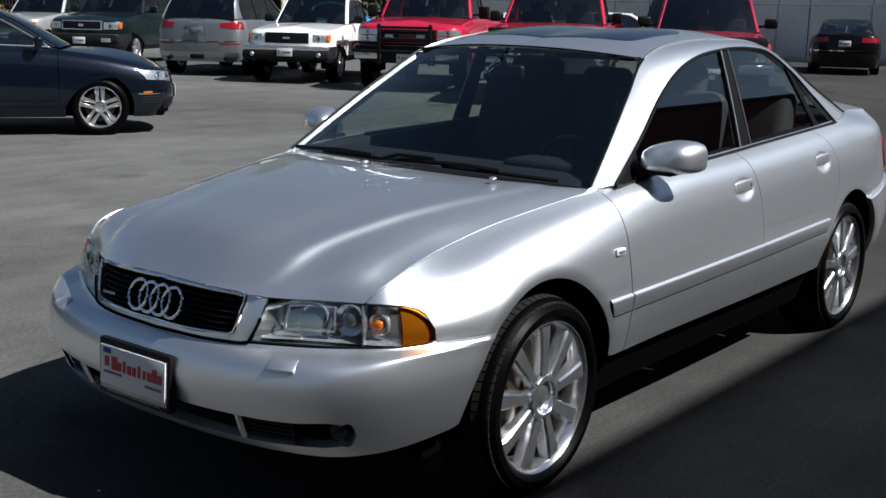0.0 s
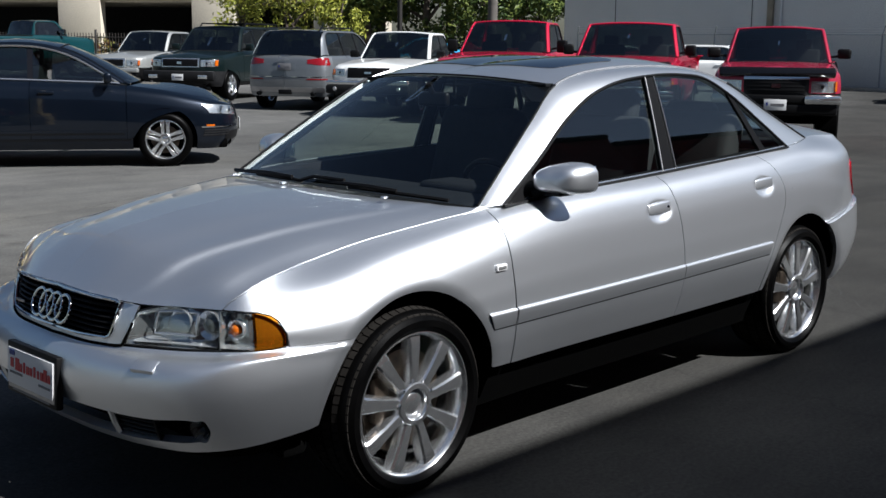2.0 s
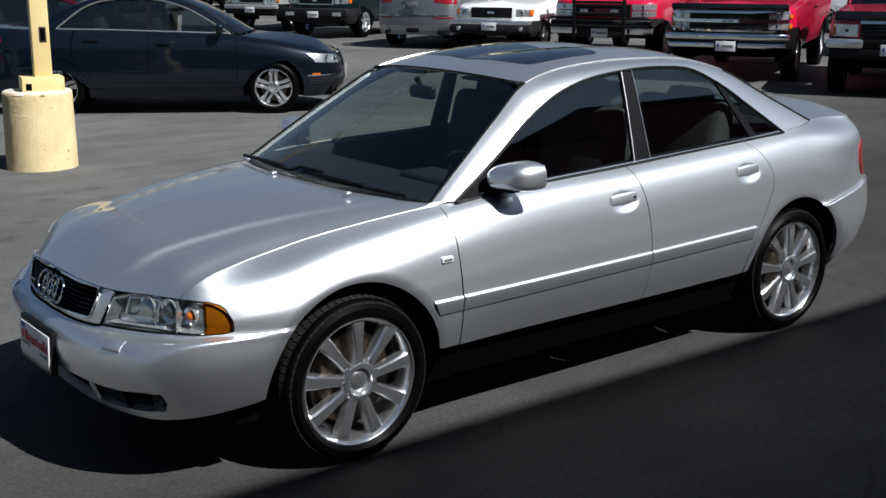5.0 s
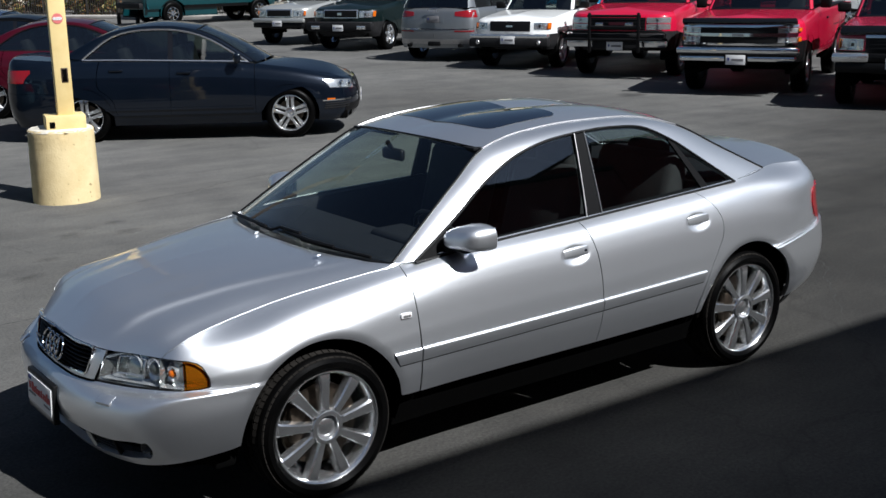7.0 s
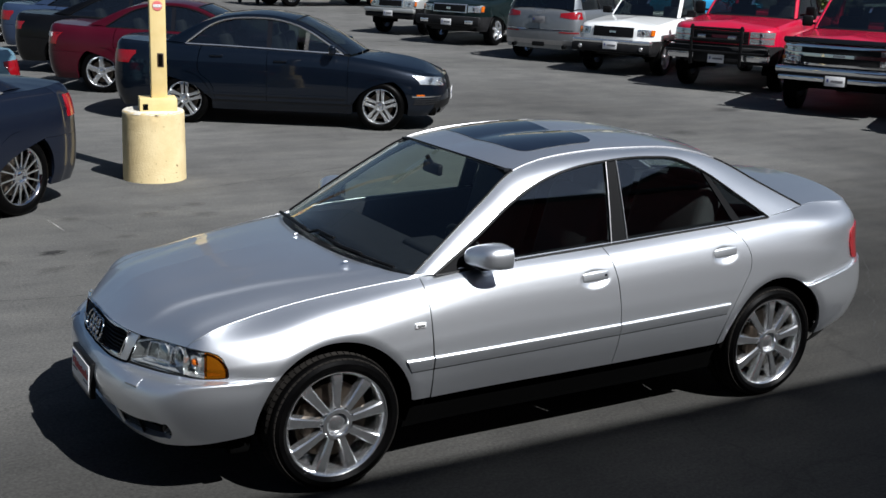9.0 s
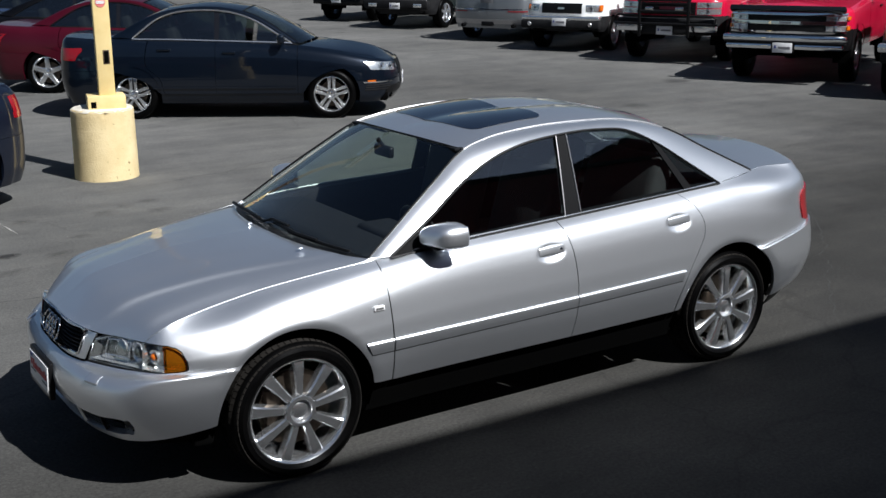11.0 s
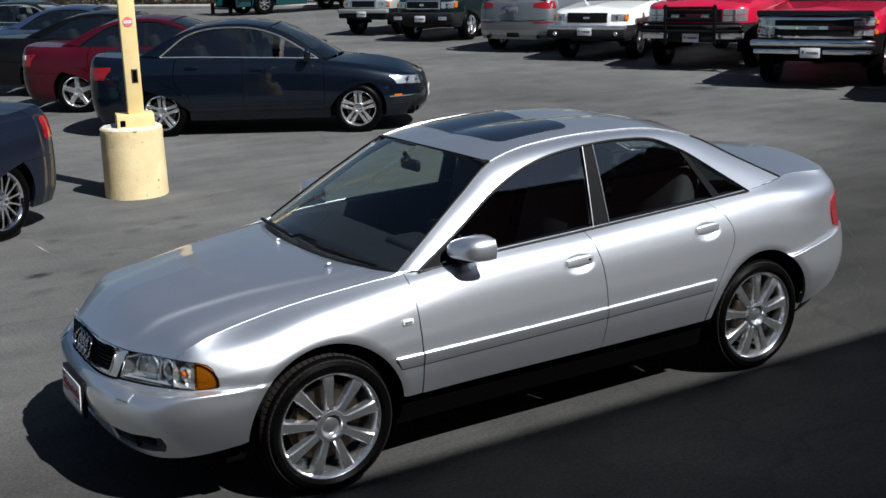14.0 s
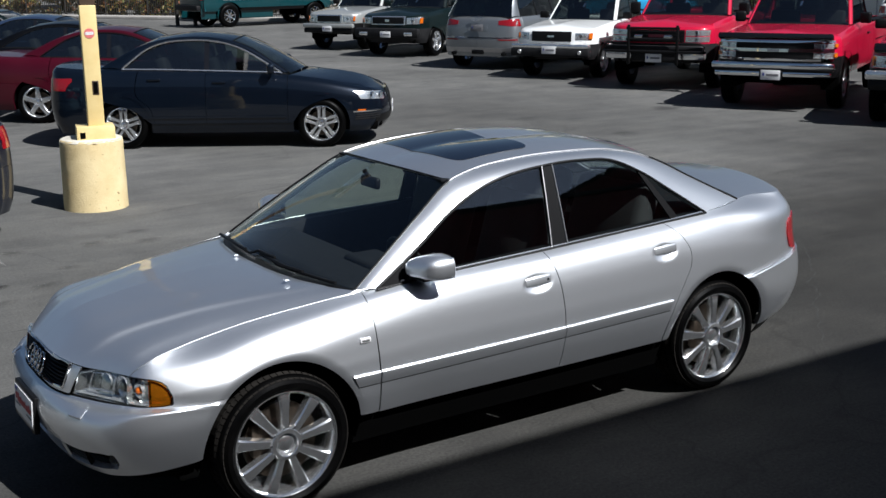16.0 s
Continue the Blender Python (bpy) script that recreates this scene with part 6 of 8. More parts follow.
            sheet("boot_lid", np.stack([bs, bs * (1, 0.6, 1) + (0, 0, 0.008), bs2]), coat, car, both=True, flange=0, outward=(xe, 0, 0))
        else:
            x0, x1 = xe + 0.06, xt - 0.08
            part("bed_floor", box_bm((x1 - x0, 2 * (w - 0.16), 0.04), ((x0 + x1) / 2, 0, bed), 0.01), UNDER, car)
            for s in (-1, 1):
                part("bed_wall", box_bm((x1 - x0, 0.05, zb - bed), ((x0 + x1) / 2, s * (w - 0.17), (zb + bed) / 2), 0.01), coat, car)
                part("bed_rail", box_bm((x1 - x0 + 0.05, 0.14, 0.04), ((x0 + x1) / 2, s * (w - 0.10), zb - 0.01), 0.015), TRIM, car)
            part("bed_front", box_bm((0.04, 2 * (w - 0.1), zb - zs - 0.2), (x0 - 0.02, 0, (zb + zs + 0.2) / 2), 0.01), coat, car)
            part("cab_back", box_bm((0.04, 2 * (w - 0.12), zb - zs - 0.2), (xe - 0.01, 0, (zb + zs + 0.2) / 2), 0.01), coat, car)
        # underside, inside
        part("underbody", box_bm((wb + fo + ro - 0.5, 2 * w - 0.44, 0.12), (0, 0, zs + 0.06), 0.03), UNDER, car)
        part("engine_bay", box_bm((fo + 0.32, 2 * w - 0.70, zf - zs - 0.10), (xf + 0.10 + (fo + 0.32) / 2, 0, (zf + zs) / 2 - 0.02), 0.03), UNDER, car)
        x0, x1 = xa + 0.1, min(xe, xt) - 0.15
        part("cabin_floor", box_bm((x1 - x0, 2 * w - 0.34, 0.08), ((x0 + x1) / 2, 0, zs + 0.22), 0.02), DASH, car)
        part("dashboard", box_bm((0.40, 2 * w - 0.36, 0.24), (xa + 0.26, 0, zc - 0.10), 0.07, 3), DASH, car)
        for sx in ([xr0 + 0.25, xr0 + 0.92] if (bed is None) else [xr0 + 0.25]):
            for s in (-1, 1):
                seat = new("seat")
                seat.parent = car
                part("backrest", box_bm((0.15, 0.50, 0.58), (0, 0, 0), 0.05, 3, Matrix.Translation((sx, s * 0.38, zc - 0.08)) @ pose(0, 0, 0, 0, 14, 0)), CLOTH, seat)
                part("headrest", box_bm((0.10, 0.26, 0.17), (0, 0, 0), 0.04, 3, Matrix.Translation((sx + 0.11, s * 0.38, zc + 0.27)) @ pose(0, 0, 0, 0, 10, 0)), CLOTH, seat)
        self.wheels = []
        for x in (FX, RX):
            for s in (-1, 1):
                y = s * (w - 0.022)
                self.wheels.append(spoke_wheel(car, x, y, s, tyre, rim, 0.215, {"five": 5, "pair": 5, "fan": 14, "seven": 7, "nine": 9}[style], style, alloy or ALLOY, None, 40))
                bm = bmesh.new()
                rws = []
                for k in range(13):
                    a = radians(-10 + 200 * k / 12)
                    rws.append([bm.verts.new((x + (ar + 0.004) * math.cos(a), s * (w - d), tyre + (ar + 0.004) * math.sin(a))) for d in (0.045, 0.30)])
                for p, q in zip(rws, rws[1:]):
                    bm.faces.new((p[0], q[0], q[1], p[1]))
                bm.faces.new([q[1] for q in rws])
                part("wheel_arch_liner", bm, UNDER, car)
        self.sill_z, self.bump_f, self.bump_r, self.ar, self.tyre = sill_z, bump_f, bump_r, ar, tyre

    def front(self, name, y0, y1, z0, z1, mat, lift=0.004, both=False, flange=0.012, label="", parent=None, slant=0.0):
        """A lamp, grille or panel laid on the nose, by its y and z."""
        y, z = np.linspace(y0, y1, 9), np.linspace(0, 1, 5)
        g = np.array([[self.b.at(self.b.find([(yy, z0 + (z1 - z0) * k + slant * (yy - y0))], axis=1, t0=0, t1=5.5))[0] for yy in y] for k in z])
        if both:
            g[:, 0, 1] = max(0, y0)
            return sheet(name, g, mat, parent or self.car, flange=flange, lift=lift, both=True, outward=(self.xf + 1.5, 0, 0.6), label=label)
        return [sheet(name, g, mat, parent or self.car, mirror=m, flange=flange, lift=lift, outward=(self.xf + 1.5, 0, 0.6), label=label) for m in (True, False)]

    def rear(self, name, y0, y1, z0, z1, mat, lift=0.006, both=False, flange=0.012, label="", taper=1.0):
        y, z = np.linspace(y0, y1, 9), np.linspace(0, 1, 5)
        g = np.array([[self.b.at(self.b.find([(yy, z0 + (z1 - z0) * (0.5 + (k - 0.5) * (taper + (1 - taper) * min(1, (yy - y0) / (y1 - y0) * 1.6))))], axis=1, t0=10.2, t1=15))[0] for yy in y] for k in z])
        if both:
            return sheet(name, g, mat, self.car, flange=flange, lift=lift, both=True, outward=(self.xt - 1.5, 0, 0.6), label=label)
        return [sheet(name, g, mat, self.car, mirror=m, flange=flange, lift=lift, outward=(self.xt - 1.5, 0, 0.6), label=label) for m in (True, False)]

    def side_patch(self, name, x0, x1, z0, z1, mat, lift=0.005, flange=0.01, label=""):
        x, z = np.linspace(x0, x1, 8), np.linspace(z0, z1, 4)
        g = np.array([[self.b.at(self.b.find([(xx, zz)], t0=2, t1=13.5))[0] for xx in x] for zz in z])
        return [sheet(name, g, mat, self.car, mirror=m, flange=flange, lift=lift, label=label) for m in (True, False)]

    def bulbs(self, places, r):
        """Reflector rings inside the headlamps."""
        for y, z in places:
            q = self.b.at(self.b.find([(y, z)], axis=1, t0=0, t1=5.5))[0]
            for s in (-1, 1):
                pts = [(q[0] - 0.012 + 0.5 * r * math.cos(a), s * (q[1] + 0.006 + r * math.cos(a)), q[2] + r * math.sin(a)) for a in np.linspace(0, 2 * math.pi, 21)[:-1]]
                part("bulb_ring", tube_bm(pts, 0.008, 6, closed=True), CHROME, self.car)
                part("bulb", box_bm((0.02, r * 0.8, r * 0.8), (q[0] - 0.008, s * (q[1] + 0.004), q[2]), 0.006), GLOSSTRIM, self.car)

    def handles(self, places, mat):
        for x, z in places:
            y = self.b.at(self.b.find([(x, z)], **self.side))[0][1]
            for s in (-1, 1):
                part("door_handle", box_bm((0.17, 0.03, 0.032), bevel=0.012, segments=2, m=Matrix.Translation((x, s * (y + 0.014), z))), mat, self.car)

    def mirrors(self, x, z, mat, size=(0.10, 0.20, 0.13), out=0.14):
        for s in (-1, 1):
            o = part("door_mirror", box_bm(size, bevel=0.035, segments=3, m=Matrix.Translation((x, s * (self.yb + out + size[1] / 2 - 0.06), z)) @ pose(0, 0, 0, 0, 0, s * 8)), mat, self.car)
            part("mirror_glass", box_bm((0.006, size[1] * 0.82, size[2] * 0.74), bevel=0.002, m=Matrix.Translation((x + size[0] / 2 + 0.002, s * (self.yb + out + size[1] / 2 - 0.06), z)) @ pose(0, 0, 0, 0, 0, s * 8)), MIRROR, o)
            part("mirror_arm", tube_bm([(x + 0.01, s * (self.yb - 0.01), z - 0.05), (x, s * (self.yb + out), z - 0.03)], 0.02, 6), TRIM, o)

    def bright_window(self):
        """A bright strip round the side windows."""
        for s in (-1, 1):
            loop = np.concatenate([self.dlo3, self.belt2[::-1][1:-1]])
            part("window_trim", tube_bm((loop + (0, 0.016, 0)) * (1, s, 1), 0.013, 5, closed=True), BRIGHT, self.car, "chrome window trim")

    def plate(self, z, front=True, y=0.0, x_out=0.02):
        x = self.xf - x_out if front else self.xt + x_out
        bar_plate(self.car, Matrix.Translation((x, y, z)) @ pose(0, 0, 0, 0, 0, -90 if front else 90))

    def bar(self, name, x, y, z, size, mat, bevel=0.02, rot=(0, 0, 0), label=""):
        return part(name, box_bm(size, bevel=bevel, segments=2, m=Matrix.Translation((x, y, z)) @ pose(0, 0, 0, *rot)), mat, self.car, label)


ROW = (0.84, -0.54)          # saloons in the row beyond the pole
TRUCKS = (-0.88, -0.475)      # the row of trucks

# dark blue saloon beside the pole
c = Maker("saloon_car", "dark navy four-door saloon with chrome window trim", "car", NAVY, (4.835, 8.655), ROW, "parked saloons", wb=2.578, fo=0.875, ro=1.07, w=0.885, zf=0.72, zc=0.955, zb=1.02, zt=1.06, zr=1.465,
          xa=-0.88, xr0=-0.16, xr1=0.90, xe=1.60, style="pair", xd=(-0.86, 0.20, 1.08), boxy=0.34, tumble=0.38, trim=NAVY, glass_mat=NAVYGLASS, rear_tint=DARKGLASS)
c.bright_window()
c.handles([(0.02, 0.86), (0.86, 0.90)], NAVY)
c.mirrors(-0.66, 1.03, NAVY, (0.09, 0.17, 0.12))
c.front("headlamp", 0.46, 0.80, 0.585, 0.690, REFLECTOR, 0.006, slant=0.10)
c.front("lens", 0.465, 0.795, 0.59, 0.685, LENS, 0.020, slant=0.10)
c.bulbs(((0.55, 0.646), (0.70, 0.660)), 0.040)
c.front("grille", 0.0, 0.27, 0.52, 0.70, TRIM, 0.006, both=True)
c.front("grille_frame", 0.0, 0.30, 0.70, 0.725, CHROME, 0.010, both=True)
c.front("lower_grille", 0.0, 0.66, 0.30, 0.40, TRIM, 0.005, both=True)
c.front("bumper_strip", 0.55, 0.84, 0.452, 0.468, CHROME, 0.008)
for k in range(3):
    c.front("grille_bar", 0.60, 0.83, 0.36 + 0.028 * k, 0.372 + 0.028 * k, DARKTRIM, 0.009)
c.side_patch("side_marker", c.xf + 0.30, c.xf + 0.40, 0.452, 0.488, AMBER, label="amber side marker")
c.rear("tail_lamp", 0.52, 0.82, 0.76, 0.92, REDLENS)
c.side_patch("tail_lamp_side", c.xt - 0.13, c.xt - 0.07, 0.78, 0.91, REDLENS)
c.side_patch("door_moulding", -0.84, 1.02, 0.40, 0.425, NAVY, 0.012)
c.plate(0.45)

# dark red saloon behind it
c = Maker("saloon_car", "dark red saloon with five-spoke alloy wheels", "car", CRIMSON, (0.88, 14.41), ROW, "parked saloons", True, wb=2.65, fo=0.95, ro=0.98, w=0.885, zf=0.70, zc=0.94, zb=1.0, zt=1.03, zr=1.43,
          xa=-0.86, xr0=-0.15, xr1=0.80, xe=1.58, style="five", xd=(-0.80, 0.24, 1.1), boxy=0.32, tyre=0.325, rim=0.225)
c.rear("tail_lamp", 0.46, 0.80, 0.72, 0.90, REDLENS)
c.side_patch("tail_lamp_side", c.xt - 0.24, c.xt - 0.08, 0.74, 0.90, REDLENS)
c.side_patch("tail_lamp_glass", c.xt - 0.20, c.xt - 0.07, 0.83, 0.895, PLATEWHITE, 0.009)
c.handles([(0.05, 0.84), (0.88, 0.87)], CRIMSON)
c.mirrors(-0.62, 1.0, CRIMSON, (0.09, 0.17, 0.12))
c.front("headlamp", 0.42, 0.80, 0.56, 0.69, REFLECTOR, 0.006)
c.front("grille", 0.0, 0.34, 0.40, 0.70, TRIM, 0.006, both=True)
c.plate(0.80, False)

# black saloon
c = Maker("saloon_car", "black saloon parked in the row", "car", BLACKCAR, (0.90, 17.19), ROW, "parked saloons", True, wb=2.70, fo=0.92, ro=1.05, w=0.89, zf=0.70, zc=0.93, zb=1.0, zt=1.02, zr=1.42,
          xa=-0.88, xr0=-0.15, xr1=0.78, xe=1.62, style="five", xd=(-0.80, 0.24, 1.1), boxy=0.30)
c.rear("tail_lamp", 0.46, 0.80, 0.74, 0.88, REDLENS)
c.side_patch("tail_lamp_side", c.xt - 0.26, c.xt - 0.08, 0.75, 0.88, REDLENS)
c.handles([(0.05, 0.84), (0.88, 0.87)], BLACKCAR)
c.mirrors(-0.62, 1.0, BLACKCAR, (0.09, 0.17, 0.12))
c.front("headlamp", 0.42, 0.80, 0.56, 0.69, REFLECTOR, 0.006)
c.plate(0.78, False)

# slate-blue saloon
c = Maker("saloon_car", "slate-blue saloon parked in the row", "car", SLATEBLUE, (1.2, 20.3), ROW, "parked saloons", True, wb=2.65, fo=0.90, ro=1.05, w=0.88, zf=0.72, zc=0.93, zb=1.0, zt=1.02, zr=1.43,
          xa=-0.88, xr0=-0.15, xr1=0.80, xe=1.60, style="five", xd=(-0.80, 0.24, 1.1), boxy=0.26)
c.rear("tail_lamp", 0.50, 0.82, 0.70, 0.88, REDLENS)
c.side_patch("tail_lamp_side", c.xt - 0.22, c.xt - 0.06, 0.72, 0.88, REDLENS)
c.front("headlamp", 0.42, 0.80, 0.56, 0.69, REFLECTOR, 0.006)
c.handles([(0.05, 0.84), (0.88, 0.87)], SLATEBLUE)

# dark green saloon, and one more beyond it
c = Maker("saloon_car", "dark green saloon with pale alloy wheels", "car", GREEN, (0.8, 23.95), ROW, "parked saloons", True, wb=2.70, fo=0.95, ro=1.10, w=0.90, zf=0.74, zc=0.95, zb=1.0, zt=1.0, zr=1.45,
          xa=-0.86, xr0=-0.2, xr1=0.85, xe=1.50, style="five", xd=(-0.80, 0.26, 1.1), boxy=0.22, glass_mat=LENS, rear_tint=GLASS)
c.bright_window()
c.rear("tail_lamp", 0.50, 0.84, 0.68, 0.86, REDLENS)
c.front("headlamp", 0.42, 0.80, 0.56, 0.69, REFLECTOR, 0.006)
c = Maker("estate_car", "dark grey-blue car at the end of the row", "car", CHARCOAL, (0.6, 27.9), ROW, "parked saloons", True, wb=2.70, fo=0.95, ro=0.95, w=0.90, zf=0.78, zc=1.0, zb=1.04, zt=1.02, zr=1.56,
          xa=-0.86, xr0=-0.2, xr1=1.7, xe=2.15, style="five", xd=(-0.80, 0.26, 1.1), boxy=0.24)
c.rear("tail_lamp", 0.55, 0.84, 0.72, 0.95, REDLENS)

# charcoal saloon nearer the camera, tail towards the pole
AWAY = (-0.80, -0.60)
c = Maker("saloon_car", "charcoal saloon with chrome multi-spoke wheels", "car", CHARCOAL, (-1.25, 6.32), AWAY, "parked saloons", True, wb=2.88, fo=0.92, ro=0.95, w=0.90, zf=0.76, zc=0.96, zb=1.03, zt=1.06, zr=1.44,
          xa=-0.95, xr0=-0.2, xr1=0.85, xe=1.72, style="fan", alloy=CHROME, xd=(-0.85, 0.25, 1.15), boxy=0.26, tyre=0.34, rim=0.24, rt=0.12)
c.bright_window()
c.handles([(0.05, 0.88), (0.90, 0.91)], CHROME)
c.side_patch("tail_lamp_side", c.xt - 0.10, c.xt - 0.05, 0.76, 0.97, REDLENS, 0.006)
c.rear("tail_lamp", 0.76, 0.86, 0.78, 0.97, REDLENS)
c.side_patch("door_moulding", -0.80, 1.05, 0.47, 0.495, CHROME, 0.010)
c.mirrors(-0.68, 1.04, CHARCOAL, (0.09, 0.17, 0.12))
c = Maker("saloon_car", "pale blue saloon, its tail beside the dark one", "car", PALEBLUE, (-0.90, 10.3), AWAY, "parked saloons", True, wb=2.7, fo=0.92, ro=1.04, w=0.88, zf=0.72, zc=0.94, zb=0.98, zt=1.0, zr=1.42,
          xa=-0.9, xr0=-0.2, xr1=0.85, xe=1.6, style="seven", xd=(-0.85, 0.25, 1.1), boxy=0.28, rt=0.2)
c.side_patch("tail_lamp_side", c.xt - 0.26, c.xt - 0.10, 0.66, 0.88, REDLENS, 0.006)
c.rear("tail_lamp", 0.55, 0.82, 0.66, 0.88, REDLENS)


def pickup(label, coat, plate, group="row of trucks", **kw):
    base = dict(wb=3.3, fo=0.88, ro=1.15, w=0.96, zs=0.42, zf=1.06, zc=1.22, zb=1.24, zt=1.22, zr=1.82, xa=-0.85, xr0=-0.35, xr1=0.62, xe=0.80, rn=0.10, rt=0.07, tyre=0.385, rim=0.22, dtop=0.10, boxy=0.12, arch=0.085,
                xd=(-0.80, 0.28, 0.78), style="five", alloy=DULLALLOY, bed=0.78, tumble=0.24, sill=0.52)
    base.update(kw)
    return Maker("pickup_truck", label, "truck", coat, (plate[0], plate[1]), TRUCKS, group, **base)


def lamp_glass(m, y0, y1, z0, z1, amber=0.0, lift=0.006):
    m.front("headlamp", y0, y1, z0, z1, REFLECTOR, lift)
    m.front("lens", y0 + 0.005, y1 - 0.005, z0 + 0.005, z1 - 0.005, LENS, lift + 0.018, flange=0.012)
    if amber:
        m.front("turn_signal", y1 - amber * 0.75, y1, z0 + 0.02, z1 - 0.01, AMBER, lift + 0.022, label="amber turn signal")
    yc, zc, r = y0 + (y1 - amber - y0) * 0.5, (z0 + z1) / 2, (z1 - z0) * 0.40
    x = m.b.at(m.b.find([(yc, zc)], axis=1, t0=0, t1=5.5))[0][0] - lift - 0.010
    for s in (-1, 1):
        part("bulb_ring", tube_bm([(x + 0.25 * r * math.cos(a) * 0.6, s * yc + r * math.cos(a), zc + r * math.sin(a)) for a in np.linspace(0, 2 * math.pi, 21)[:-1]], 0.007, 6, closed=True), CHROME, m.car)
        part("bulb", box_bm((0.012, r * 0.7, r * 0.7), (x + 0.004, s * yc, zc), 0.004), GLOSSTRIM, m.car)


# white pickup
p = pickup("white extended-cab pickup with a black grille and chrome bumper", WHITE, (11.62, 13.74), wb=3.19, fo=0.80, w=0.88, zs=0.40, zf=0.97, zc=1.12, zb=1.12, zt=1.12, zr=1.70, tyre=0.36, xa=-0.78, xr0=-0.28, xr1=0.78, xe=0.98, xd=(-0.74, 0.26, 0.95), bumper=DARKTRIM)
p.front("grille_frame", 0.0, 0.50, 0.745, 0.985, WHITE, 0.012, both=True)
p.front("grille", 0.0, 0.43, 0.765, 0.955, TRIM, 0.024, both=True)
p.front("emblem", 0.0, 0.07, 0.845, 0.885, CHROME, 0.032, both=True)
lamp_glass(p, 0.50, 0.80, 0.795, 0.935, 0.065)
p.bar("chrome_bumper", p.xf - 0.02, 0, 0.675, (0.14, 1.70, 0.09), BRIGHT, 0.03)
p.bar("lower_bumper", p.xf - 0.03, 0, 0.545, (0.16, 1.72, 0.17), DARKTRIM, 0.04)
p.plate(0.60, x_out=0.125)
for s in (-1, 1):
    bm = lathe_bm([(0.001, -0.12), (0.035, -0.12), (0.045, -0.11), (0.05, -0.08)], 16, "x", (p.xf, s * 0.66, 0.555))
    part("fog_lamp", bm, REFLECTOR, p.car)
    p.bar("arch_flare", -1.595, s * 0.895, 0.79, (0.80, 0.05, 0.09), DULLALLOY, 0.02)
p.mirrors(-0.55, 1.22, TRIM, (0.10, 0.20, 0.15))
p.handles([(0.14, 0.98)], TRIM)

# red pickup with a brush guard
p = pickup("red heavy pickup with a black brush guard", RED, (11.83, 10.90), wb=3.65, fo=0.92, w=1.0, zs=0.50, zf=1.15, zc=1.30, zb=1.32, zt=1.3, zr=1.92, tyre=0.40, xa=-1.05, xr0=-0.55, xr1=0.60, xe=0.78, xd=(-0.98, 0.18, 0.76), bumper=DARKTRIM)
p.front("grille", 0.0, 0.52, 0.88, 1.10, TRIM, 0.010, both=True)
p.front("emblem", 0.0, 0.15, 0.965, 1.02, CRIMSON, 0.022, both=True)
for k in range(4):
    p.front("grille_bar", 0.0, 0.51, 0.90 + 0.055 * k, 0.912 + 0.055 * k, DARKTRIM, 0.020, both=True)
lamp_glass(p, 0.54, 0.93, 0.885, 0.985)
lamp_glass(p, 0.54, 0.93, 1.0, 1.10)
for s in (-1, 1):
    p.bar("bumper_bar", p.xf - 0.03, s * 0.69, 0.66, (0.14, 0.50, 0.17), BRIGHT, 0.03, label="chrome bumper end")
p.bar("bumper_bar", p.xf - 0.02, 0.0, 0.64, (0.12, 0.88, 0.17), DARKTRIM, 0.03)
p.bar("bumper_pad", p.xf - 0.06, 0.0, 0.775, (0.16, 1.84, 0.09), DARKTRIM, 0.03)
p.bar("centre_pad", p.xf - 0.095, 0.0, 0.64, (0.04, 0.86, 0.20), DARKTRIM, 0.02)
p.plate(0.60, x_out=0.135)
guard = new("brush_guard")
guard.parent = p.car
gx = p.xf - 0.20
part("guard_bar", tube_bm([(gx + 0.09, -0.96, 0.72), (gx + 0.02, -0.90, 0.72), (gx, -0.5, 0.72), (gx, 0.5, 0.72), (gx + 0.02, 0.90, 0.72), (gx + 0.09, 0.96, 0.72)], 0.026, 8), TRIM, guard)
for z in (0.94, 1.14):
    part("guard_bar", tube_bm([(gx, -0.50, z), (gx, 0.50, z)], 0.024, 8), TRIM, guard)
for s in (-1, 1):
    part("guard_bar", tube_bm([(gx + 0.06, s * 0.93, 0.72), (gx + 0.06, s * 0.95, 0.83), (gx + 0.04, s * 0.88, 0.87), (gx, s * 0.50, 0.87)], 0.019, 8), TRIM, guard)
    part("guard_upright", box_bm((0.05, 0.060, 0.72), (gx, s * 0.46, 0.84), 0.02), TRIM, guard)
    p.bar("driving_lamp", gx + 0.03, s * 0.28, 0.985, (0.06, 0.16, 0.075), LAMPGREY, 0.02)
    p.bar("tow_hook", p.xf - 0.05, s * 0.50, 0.50, (0.12, 0.04, 0.05), TRIM, 0.015)
p.mirrors(-0.80, 1.42, TRIM, (0.12, 0.20, 0.24), 0.16)
p.handles([(0.02, 1.14)], RED)

# red pickup with chrome grille bars
p = pickup("red four-wheel-drive pickup with chrome grille bars", RED, (11.12, 7.50), wb=3.34, fo=0.90, w=0.975, zs=0.52, zf=1.14, zc=1.27, zb=1.28, zt=1.27, zr=1.86, tyre=0.41, xa=-0.90, xr0=-0.42, xr1=0.62, xe=0.80, xd=(-0.84, 0.30, 0.78), bumper=TRIM)
p.bar("bonnet_guard", p.xf + 0.06, 0, 1.155, (0.14, 1.78, 0.09), GLOSSTRIM, 0.03, (0, 24, 0), "black bug deflector")
p.front("grille_panel", 0.0, 0.60, 0.80, 1.09, TRIM, 0.008, both=True)
for z0, z1 in ((1.065, 1.10), (0.925, 0.975), (0.79, 0.825)):
    p.front("chrome_bar", 0.0, 0.88, z0, z1, CHROME, 0.022, both=True)
p.front("emblem", 0.0, 0.09, 0.93, 0.968, DULLALLOY, 0.034, both=True)
